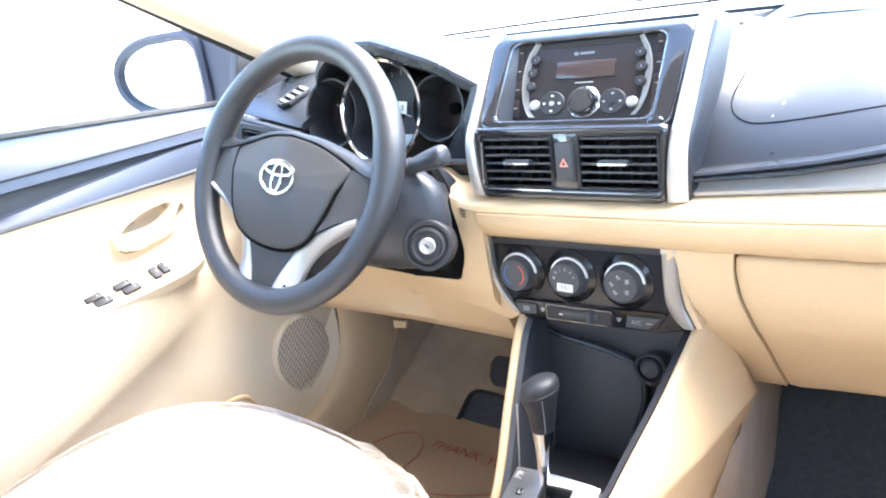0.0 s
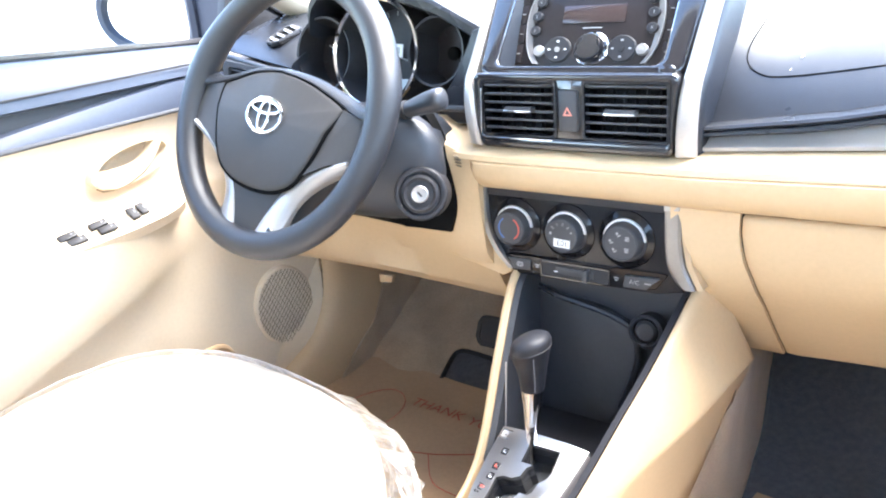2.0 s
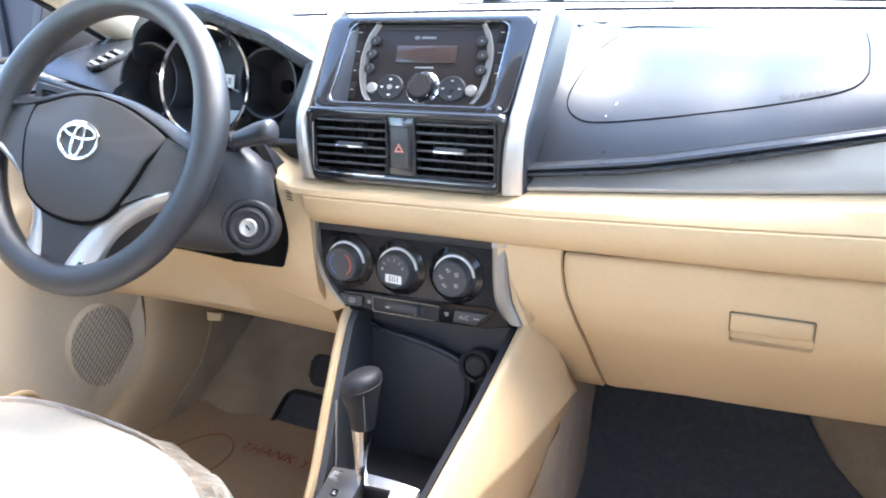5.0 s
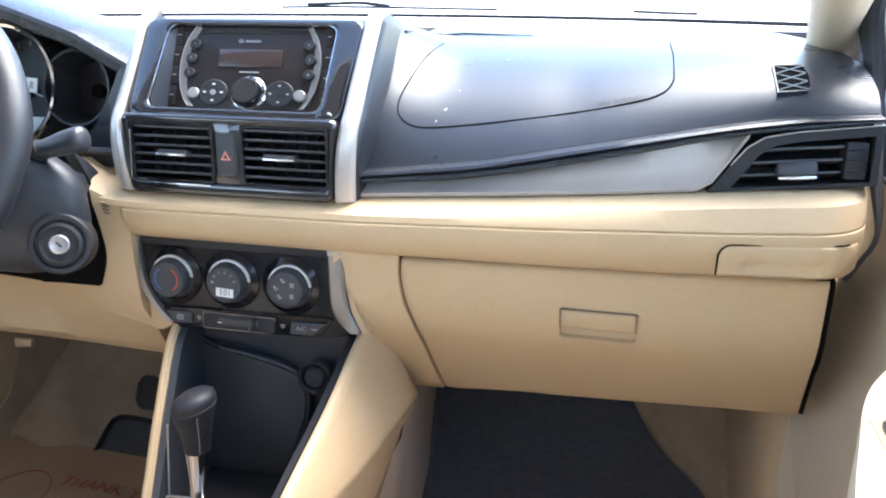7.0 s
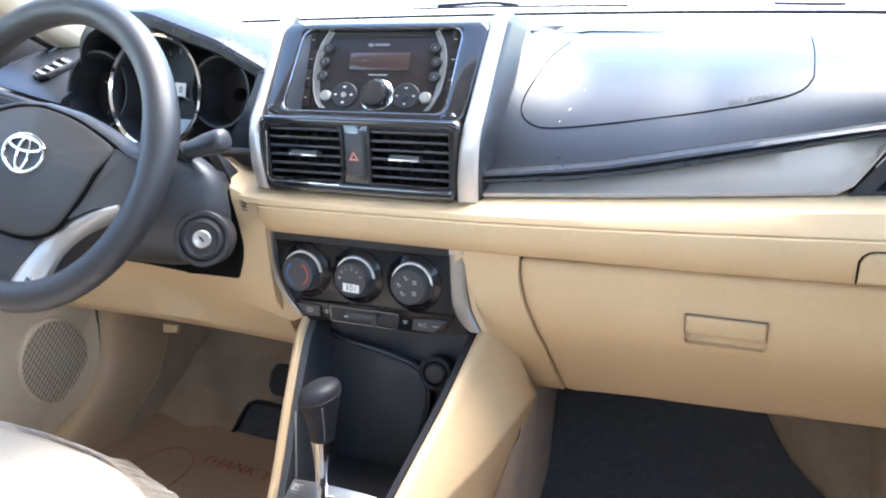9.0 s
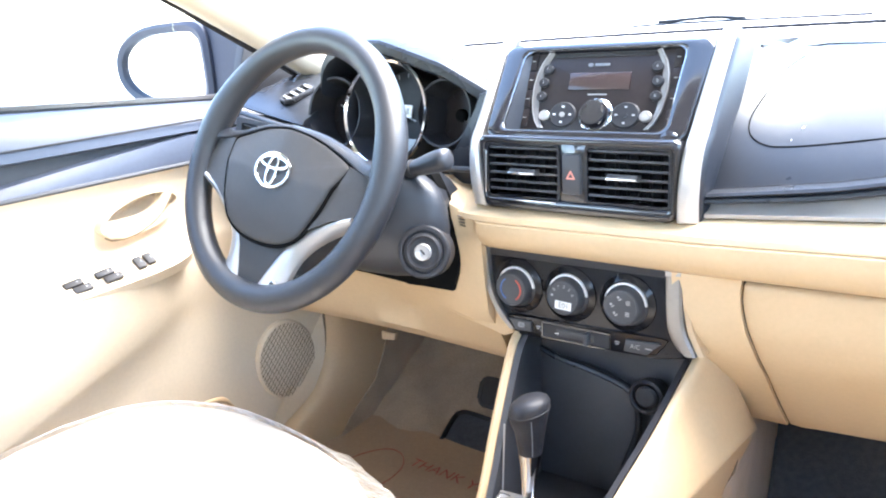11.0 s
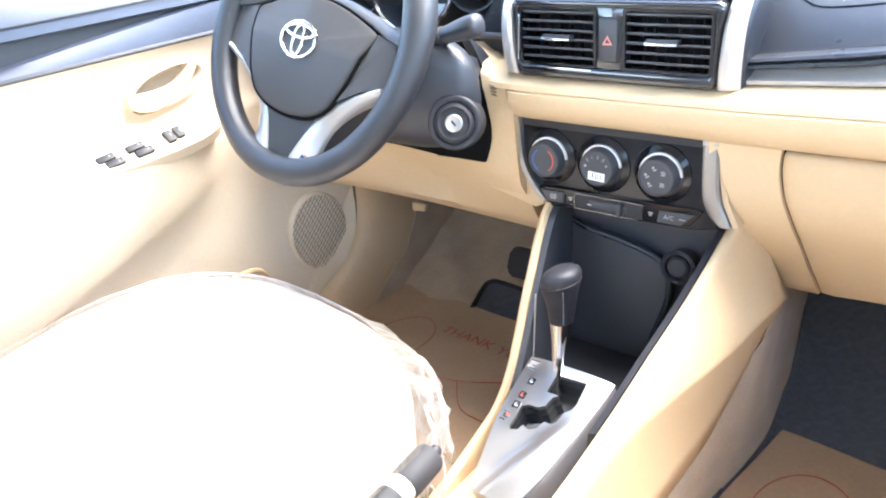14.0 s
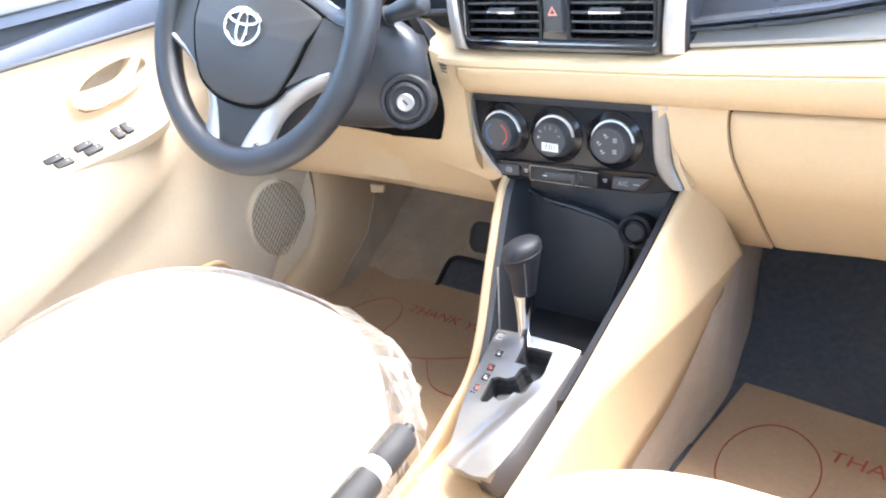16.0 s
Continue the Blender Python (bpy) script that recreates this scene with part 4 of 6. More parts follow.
cup = part("cup_holder_flap", loft(rings), BEIGE, dash, "beige pull-out cup holder front", smooth=50)
part("flap_gap", tube([flap_at(u, v, 0.0030) for u, v in [(-0.0586, -0.0150), (-0.0586, 0.0080)] + [(u - 0.0008, v + 0.0010) for u, v in flap_top[1:5]] + [(0.056, 0.0238)]], 0.0009, 6), GAP_BLACK, cup, "dark shadow gap")

# side air vent
SV = face(0.024, 0.634, 4, 0.0)


def sv(u, v, w):
    return SV @ Vector((u, v - 0.634, w))


shape_o = [(0.499, 0.602), (0.648, 0.616), (0.648, 0.671), (0.575, 0.662), (0.547, 0.656), (0.532, 0.646), (0.516, 0.625)]
shape_i = [(0.520, 0.607), (0.642, 0.619), (0.642, 0.662), (0.578, 0.654), (0.556, 0.649), (0.543, 0.640), (0.532, 0.624)]
sp = part("side_vent", frame_prism([(u, v - 0.634) for u, v in shape_o], [(u, v - 0.634) for u, v in shape_i], -0.05, 0.004, SV), RUBBER_BLACK, dash, "black side air vent")
part("vent_back", prism([(u, v - 0.634) for u, v in shape_o], -0.052, -0.046, SV), DARK, sp)
part("bright_line", tube([sv(u, v, 0.004) for u, v in ((0.518, 0.629), (0.532, 0.647), (0.547, 0.657), (0.575, 0.663), (0.648, 0.672))], 0.0009, 6), SILVER, sp, "thin bright upper edge")
for i in range(3):
    z = 0.617 + 0.0125 * i
    u0 = 0.522 + 0.009 * i
    part("slat", box(0.618 - u0, 0.0032, 0.022, SV @ pose((0.618 + u0) / 2, z - 0.634 + 0.003, -0.012, -14, 0, 5.0), 0.001, 1), SLAT, sp)
part("vent_wheel_block", box(0.020, 0.036, 0.03, SV @ pose(0.629, 0.004, -0.014), 0.003), DARK, sp)
for i in range(3):
    part("rib", box(0.018, 0.002, 0.003, SV @ pose(0.629, -0.006 + 0.010 * i, 0.001), 0.0006, 1), DARK, sp)
part("tab", box(0.036, 0.014, 0.016, SV @ pose(0.578, -0.007, -0.001, -20, 0, 4), 0.003), PLASTIC, sp)
part("tab_trim", box(0.034, 0.0032, 0.004, SV @ pose(0.578, -0.0135, 0.008, -10, 0, 4), 0.001), CHROME, sp, "bright chrome tab edge")


def pad_point(x, y, up=0.0):
    c = pad_curve(x, 40)
    return Vector((x, y, float(np.interp(y, [a for a, _ in c], [b for _, b in c])) + up))


# airbag cover seam and its pressed lettering
line = smooth_line([pad_point(x, y, 0.0006) for x, y in ((0.186, 0.23), (0.180, 0.168), (0.174, 0.115), (0.169, 0.085), (0.174, 0.070), (0.191, 0.062), (0.215, 0.061), (0.265, 0.063), (0.354, 0.065), (0.422, 0.064), (0.450, 0.069), (0.460, 0.082), (0.462, 0.098), (0.462, 0.16), (0.46, 0.23))], 8)
part("airbag_seam", tube(line, 0.0007, 6), GAP_BLACK, dash, "fine tear seam of the airbag cover")
nrm = Vector((-0.15, -0.62, 0.75)).normalized()
p = pad_point(0.411, 0.0685, 0.001)
tx = (pad_point(0.431, 0.068) - pad_point(0.391, 0.070)).normalized()
ty = nrm.cross(tx)
lettering("airbag_print", "SRS AIRBAG", 0.0095, Matrix(((tx.x, ty.x, nrm.x, p.x), (tx.y, ty.y, nrm.y, p.y), (tx.z, ty.z, nrm.z, p.z), (0, 0, 0, 1))), RUBBER_BLACK, dash, "small pressed dark letters")
# stitching along the pad edge
bm = bmesh.new()
for i in range(150):
    x = 0.142 + 0.50 * i / 150
    a, c = Vector((x, 0.0265, lerp_table(STITCH, x) + 0.0013)), Vector((x + 0.0022, 0.0265, lerp_table(STITCH, x + 0.0022) + 0.0013))
    tube([a, c], 0.0008, 4, bm=bm)
part("stitching", bm, DARK, dash, "dark sewn stitches")
part("defroster_slot", tube([pad_point(x, lerp_table([(0.145, 0.2), (0.169, 0.353), (0.227, 0.342), (0.287, 0.329)], x), 0.0008) for x in span(0.145, 0.287, 8)], [0.0016 - 0.00015 * i for i in range(8)], 6), RUBBER_BLACK, dash, "thin dark defroster slot")
# demister grille on the pad's end
g0, gx, gy = pad_point(0.571, 0.064, 0.0004), pad_point(0.587, 0.064) - pad_point(0.555, 0.064), pad_point(0.571, 0.084) - pad_point(0.571, 0.044)
gx.normalize()
gn = gx.cross(gy).normalized()
gy = gn.cross(gx)
GM = Matrix(((gx.x, gy.x, gn.x, g0.x), (gx.y, gy.y, gn.y, g0.y), (gx.z, gy.z, gn.z, g0.z), (0, 0, 0, 1)))
go = [(-0.0160, -0.0235), (0.0110, -0.0215), (0.0155, -0.015), (0.0165, 0.004), (0.0120, 0.0225), (-0.0165, 0.0235)]
gi = [(u * 0.92, v * 0.94) for u, v in go]
dm = part("demister_grille", frame_prism(go, gi, -0.006, 0.0014, GM), LEATHER, dash, "small demister grille with a pale rim")
part("grille_back", prism(gi, -0.004, 0.0004, GM), GAP_BLACK, dm)
for i in range(3):
    for s in (-1, 1):
        part("grille_bar", box(0.030, 0.0008, 0.0016, GM @ pose(-0.001, -0.0125 + 0.0135 * i, 0.0010, 0, 0, 26 * s), 0.0004, 1), GREY_INK, dm)

# ---- driver's side of the dash ----
HOOD = [(-0.462, 0.718), (-0.460, 0.734), (-0.456, 0.747), (-0.449, 0.757), (-0.439, 0.765), (-0.425, 0.771), (-0.40, 0.776), (-0.37, 0.778), (-0.33, 0.776), (-0.297, 0.766), (-0.222, 0.741), (-0.163, 0.711), (-0.128, 0.692)]
rings = []
for x in [-0.462, -0.461, -0.460, -0.458, -0.455, -0.451, -0.446, -0.439] + span(-0.430, -0.128, 34):
    zh = lerp_table(HOOD, x)
    back = max(0.735, zh - 0.03)
    ring = [(0.085, zh - 0.024), (0.068, zh - 0.020), (0.061, zh - 0.015), (0.0605, zh - 0.004), (0.0635, zh + 0.0005), (0.074, zh + 0.0035), (0.11, zh + 0.005), (0.20, max(zh - 0.004, 0.715)), (0.30, back), (0.45, 0.736), (0.45, 0.715), (0.20, min(zh - 0.02, 0.715))]
    rings.append([Vector((x, y + 0.012 * min(1.0, max(0.0, (-0.36 - x) / 0.08)), z)) for y, z in ring])
part("instrument_hood", loft(rings), LEATHER, dash, "charcoal hood over the instruments")
# outer end of the pad with its stitched edge
rings = []
for x in span(-0.652, -0.489, 14):
    ring = [(0.075, 0.664), (0.058, 0.666), (0.050, 0.671), (0.056, 0.677), (0.10, 0.695), (0.16, 0.712), (0.24, 0.724), (0.36, 0.732), (0.36, 0.70), (0.12, 0.664)]
    rings.append([Vector((x, y + 0.02 * max(0.0, (x + 0.50) / -0.15), z - 0.157 * (x + 0.573) * max(0.0, min(1.0, (0.26 - y) / 0.15)))) for y, z in ring])
part("pad_end", loft(rings), LEATHER, dash, "charcoal padded end of the dash top")
part("edge_fold", tube([Vector((x, 0.046 + 0.02 * max(0.0, (x + 0.50) / -0.15), 0.662 - 0.157 * (x + 0.573))) for x in span(-0.652, -0.487, 8)], 0.0042, 8), PLASTIC, dash, "folded lower edge of the pad")
# demister louvre in the pad's end
DS = Matrix(((1, 0, 0, 0), (0, 1, -0.27, 0), (0, 0.283, 1, 0.6687), (0, 0, 0, 1)))
louvre = [(-0.574, 0.086), (-0.582, 0.100), (-0.583, 0.143), (-0.572, 0.152), (-0.549, 0.140), (-0.541, 0.126), (-0.545, 0.086), (-0.556, 0.079)]
dl = part("demister_slot", frame_prism(louvre, [(-0.562 + (u + 0.562) * 0.88, 0.115 + (v - 0.115) * 0.90) for u, v in louvre], -0.006, 0.0012, DS), PLASTIC, dash, "dark demister louvre, its fins painted pale for their glint")
part("slot_back", prism(louvre, -0.008, -0.002, DS), GAP_BLACK, dl)
# pale fins: the glint on them is put into their colour
for i in range(4):
    part("grille_bar", box(0.032, 0.0042, 0.0016, DS @ pose(-0.5625 + 0.001 * i, 0.0925 + 0.0150 * i, 0.0006, 24, 0, -24), 0.0006, 1), GREY_INK, dl)
# side vent by the door
LV = face(0.05, 0.634, 4, -0.572) @ pose(0, 0, 0, 0, 0, -8)
lv = part("side_vent", frame_prism(rrect(0, 0, 0.15, 0.052, 0.008), rrect(0, 0, 0.125, 0.036, 0.005), -0.05, 0.003, LV), PLASTIC, dash, "charcoal side air vent by the door")
part("vent_back", box(0.14, 0.045, 0.004, LV @ pose(0, 0, -0.048)), DARK, lv)
for i in range(3):
    part("slat", box(0.124, 0.003, 0.02, LV @ pose(0, -0.011 + 0.011 * i, -0.010, -14), 0.001, 1), PLASTIC, lv)

# binnacle with three dials
clu = thing("instrument_cluster", "three-dial instrument cluster with a chrome-ringed speedometer", "instrument cluster")
part("back_panel", prism([(-0.490, 0.575), (-0.150, 0.575), (-0.150, 0.690), (-0.225, 0.722), (-0.30, 0.752), (-0.37, 0.764), (-0.42, 0.752), (-0.475, 0.712), (-0.490, 0.685)], 0, 0.01, Matrix(((1, 0, 0, 0), (0, 0, -1, 0.150), (0, 1, 0, 0), (0, 0, 0, 1)))), DARK, clu, "dark instrument backing")
for cx, cz, r, y, depth, main in ((-0.440, 0.664, 0.0555, 0.118, 0.048, False), (-0.336, 0.664, 0.0755, 0.118, 0.052, True), (-0.233, 0.666, 0.0475, 0.118, 0.048, False)):
    M = face(y, cz, 12, cx)
    d = part("dial_shroud", lathe([(r - 0.004, -0.005), (r, -0.005), (r + 0.001, depth * 0.6), (r - 0.001, depth), (r - 0.004, depth - 0.001), (r - 0.010, 0.0)], M, 40, None, True), DARK, clu, "dark round dial shroud")
    part("dial_face", lathe([(r - 0.008, -0.004), (r - 0.010, 0.0), (0.02, 0.0), (0.0005, 0.0006)], M, 40), DARK if main else RADIO_FACE, d)
    n = 17 if main else 9
    for i in range(n):
        a = radians(225 - 270 * i / (n - 1))
        rr = r - 0.016
        part("dial_mark", box(0.0065, 0.0014, 0.0006, M @ pose(rr * math.cos(a), rr * math.sin(a), 0.0006, 0, 0, math.degrees(a))), GREY_INK if main else DARK, d)
    a = radians(-18 if main else (150 if cx < -0.4 else -50))
    part("needle", box(r * 0.62, 0.0022, 0.0015, M @ pose(r * 0.28 * math.cos(a), r * 0.28 * math.sin(a), 0.004, 0, 0, math.degrees(a)), 0.0006), GREY_RING if cx < -0.4 else (GREY_INK if main else DARK), d)
    part("needle_hub", lathe([(0.009, 0.0), (0.009, 0.006), (0.007, 0.008), (0.0005, 0.008)], M, 20), DARK if main else GAP_BLACK, d)
    if main:
        part("chrome_ring", lathe([(r - 0.001, depth - 0.004), (r + 0.0025, depth - 0.004), (r + 0.0025, depth + 0.001), (r, depth + 0.0025), (r - 0.003, depth)], M, 56, None, True), CHROME, d, "bright chrome ring")
        part("sticker", box(0.019, 0.018, 0.001, M @ pose(0.0150, 0.0060, 0.018, 0, 0, -4)), WHITE_INK, d, "small white paper sticker")
        part("sticker_mark", box(0.005, 0.009, 0.0006, M @ pose(0.0165, 0.0060, 0.0188, 0, 0, -4)), GREY_INK, d)
        part("trip_display", prism(rrect(0.020, -0.0465, 0.038, 0.026, 0.004), 0.0004, 0.0120, M), GREY_RING, d, "pale grey trip display")
# right cheek between binnacle and stack
part("cheek", prism([(-0.128, 0.694), (-0.148, 0.706), (-0.160, 0.703), (-0.174, 0.664), (-0.190, 0.640), (-0.212, 0.618), (-0.232, 0.602), (-0.232, 0.584), (-0.128, 0.584)], -0.09, -0.052, Matrix(((1, 0, 0, 0), (0, 0, -1, 0), (0, 1, 0, 0), (0, 0, 0, 1))), 0.004), LEATHER, dash, "charcoal panel beside the stack")
part("edge_fold", tube([Vector((x, 0.046, 0.606)) for x in span(-0.222, -0.134, 4)], 0.0042, 8), PLASTIC, dash)

# beige knee panel under the wheel
rings = []
for x in span(-0.615, -0.125, 30):
    k = (x + 0.615) / 0.49
    zt = 0.596 if x < -0.205 else lerp_table([(-0.205, 0.590), (-0.165, 0.574), (-0.125, 0.560)], x)
    zb = 0.3405 + 0.006 * math.sin(math.pi * k)
    dip = 0.020 * math.exp(-((x + 0.30) / 0.09) ** 2)
    out = 0.05 * max(0.0, 1 - k / 0.12) ** 2
    prof = [(0.09, zt), (0.020, zt), (0.006, zt - 0.006), (0.001, zt - 0.02), (0.001, 0.52), (0.004, 0.47), (0.008 + dip * 0.5, 0.43), (0.018 + dip, 0.40), (0.036, 0.366), (0.050, zb + 0.004), (0.058, zb), (0.10, zb + 0.004)]
    fwd = -0.011 * max(0.0, min(1.0, (x + 0.235) / 0.07))
    rings.append([Vector((x, y + out + (fwd if 0.40 < z else 0), z)) for y, z in prof])
TAB = face(0.150, 0.282, 5, -0.445)
part("fuse_flap", prism([(-0.014, -0.008), (0.014, -0.005), (0.017, 0.008), (-0.014, 0.007)], -0.004, 0.003, TAB, 0.0015), BEIGE, dash, "small beige flap under the knee panel")
part("knee_panel", loft(rings), BEIGE, dash, "beige knee panel below the column")
for i in range(4):
    part("sensor_slot", box(0.0085, 0.005, 0.0013, pose(-0.1512 - 0.0008 * i, -0.0098, 0.5470 + 0.0038 * i, 0, 12, 0), 0.0007, 1), GRILLE, dash)

# ---- steering column ----
col = thing("steering_column", "charcoal plastic steering column cover with ignition lock and stalk", "steering column")


def sq_ring(y, x0, x1, z0, z1, n=28, p=3.0):
    cx, cz, a, c = (x0 + x1) / 2, (z0 + z1) / 2, (x1 - x0) / 2, (z1 - z0) / 2
    out = []
    for i in range(n):
        t = 2 * math.pi * i / n
        ct, st = math.cos(t), math.sin(t)
        out.append(Vector((cx + a * math.copysign(abs(ct) ** (2 / p), ct), y, cz + c * math.copysign(abs(st) ** (2 / p), st))))
    return out


part("shroud", loft([sq_ring(-0.114, -0.385, -0.285, 0.555, 0.63), sq_ring(-0.104, -0.400, -0.235, 0.53, 0.640), sq_ring(-0.088, -0.408, -0.205, 0.505, 0.638), sq_ring(-0.072, -0.412, -0.160, 0.490, 0.634), sq_ring(-0.056, -0.414, -0.146, 0.482, 0.630), sq_ring(-0.036, -0.416, -0.152, 0.478, 0.625), sq_ring(-0.013, -0.420, -0.172, 0.475, 0.620), sq_ring(0.03, -0.425, -0.178, 0.470, 0.615)]), SHROUD, col, "charcoal column shroud", smooth=70)
plate = smooth_line([(-0.196, 0.612, 0), (-0.1885, 0.600, 0), (-0.178, 0.578, 0), (-0.1685, 0.551, 0), (-0.1615, 0.520, 0), (-0.1600, 0.500, 0), (-0.1640, 0.480, 0), (-0.1750, 0.4555, 0)], 3)
part("boot_plate", prism([(p.x, p.y) for p in plate] + [(-0.215, 0.4560), (-0.250, 0.4540), (-0.262, 0.4590), (-0.325, 0.4610), (-0.43, 0.4630), (-0.435, 0.615)], -0.004, 0.0115, Matrix(((1, 0, 0, 0), (0, 0, -1, 0), (0, 1, 0, 0), (0, 0, 0, 1))), 0.002), GAP_BLACK, col, "black surround where the column enters")
IG = look((-0.1600, -0.081, 0.5305), (0.06, -0.50, 0.64)) @ pose(0, 0, 0, 0, 180, 0)
ig = part("ignition_bezel", lathe([(0.0330, -0.03), (0.0326, 0.000), (0.0310, 0.0022), (0.0290, 0.0026), (0.0262, 0.0022), (0.0250, -0.001), (0.0235, -0.001), (0.0225, 0.004), (0.0195, 0.0055), (0.0165, 0.003), (0.0120, 0.003)], IG, 48), DARK, col, "black ignition lock bezel")
part("lock_ring", lathe([(0.0104, 0.000), (0.0104, 0.0070), (0.0090, 0.0080), (0.0060, 0.0066), (0.0005, 0.0062)], IG, 28), GREY_RING, ig, "bright key barrel")
part("key_slot", box(0.0024, 0.0075, 0.001, IG @ pose(0, 0, 0.0070, 0, 0, 40), 0.0004, 1), DARK, ig)
for s in (-1, 1):
    m = -0.33
    pts = [Vector((m + s * q, y, z)) for q, y, z in ((0.075, -0.072, 0.606), (0.105, -0.068, 0.614), (0.140, -0.064, 0.625), (0.158, -0.062, 0.630), (0.178, -0.061, 0.636), (0.193, -0.060, 0.640), (0.199, -0.060, 0.6415), (0.202, -0.060, 0.642))]
    st = part("control_stalk", tube(pts, [0.006, 0.0070, 0.0082, 0.0105, 0.0128, 0.0136, 0.0128, 0.0090], 20), STALK, col, "charcoal control stalk", smooth=50)
    part("stalk_collar", tube([pts[2] + (pts[3] - pts[2]) * 0.2, pts[2] + (pts[3] - pts[2]) * 0.55], [0.0112, 0.0116], 16), RUBBER_BLACK, st)
    for i in range(3):
        q = pts[2] + (pts[3] - pts[2]) * (0.1 * i - 0.3)
        part("stalk_mark", box(0.002, 0.0012, 0.004, Matrix.Translation(q + Vector((0, -0.0090, 0.001)))), GREY_INK, st)
part("tilt_collar", lathe([(0.0185, -0.004), (0.0195, 0.004), (0.017, 0.007), (0.0005, 0.0065)], look((-0.188, -0.062, 0.5935), (-0.06, -0.45, 0.66)) @ pose(0, 0, 0, 0, 180, 0), 24), DARK, col)

# ---- steering wheel ----
SW = face(-0.13, 0.635, 27, -0.33) @ pose(0, 0, 0, 0, 0, -8)
wheel = thing("steering_wheel", "charcoal three-spoke steering wheel with silver lower spokes", "steering wheel")
rim_pts, rim_r = [], []
for i in range(96):
    a = 2 * math.pi * i / 96
    rim_pts.append(SW @ Vector((0.1670 * math.cos(a), 0.1670 * math.sin(a), 0)))
    thumb = sum(math.exp(-(((math.degrees(a) - c + 180) % 360 - 180) / 13) ** 2) for c in (16, 164))
    rim_r.append(0.0176 + 0.0022 * thumb)
part("rim", tube(rim_pts, rim_r, 20, True), RUBBER, wheel, "charcoal grained rim")

HALF_COVER = [(0.0, 0.0455), (0.030, 0.0432), (0.060, 0.0368), (0.088, 0.0275), (0.103, 0.0215), (0.1075, 0.0165), (0.1045, 0.004), (0.0985, -0.012), (0.0935, -0.030), (0.082, -0.058), (0.068, -0.0790), (0.050, -0.0905), (0.028, -0.0968), (0.0, -0.0990)]
cover = [(p.x, p.y) for p in smooth_line([(u, v, 0) for u, v in HALF_COVER + [(-u, v) for u, v in HALF_COVER[-2::-1]]], 3)][:-1]


def hub_w(u, v):
    """Height of the hub's skin over the rim's plane: low at the upper corners, full at the sides."""
    return 0.0125 - 0.011 * min(1.0, max(0.0, (v + 0.012) / 0.034)) * min(1.0, abs(u) / 0.09) - 0.0035 * min(1.0, max(0.0, (-0.06 - v) / 0.04))


rings = [[SW @ Vector((u * k, v * k, hub_w(u, v) + h)) for u, v in cover] for k, h in ((1.0, -0.016), (1.0, -0.0022), (0.994, -0.0004), (0.98, 0.0008))]
for k in (0.94, 0.86, 0.74, 0.58, 0.40, 0.20, 0.04):
    rings.append([SW @ Vector((u * k, (v + 0.015) * k - 0.015 + (0.015 - 0.015 * k) * 0.0, hub_w(u, v) * k * k + 0.0185 * (1 - k * k) + 0.0006)) for u, v in cover])
part("airbag_cover", loft(rings), COVER, wheel, "charcoal airbag cover", smooth=60)
part("cover_gap", tube([SW @ Vector((u * 1.016, v * 1.013, hub_w(u, v) - 0.0030)) for u, v in cover], 0.0026, 6, True), GAP_BLACK, wheel, "dark seam round the airbag cover")
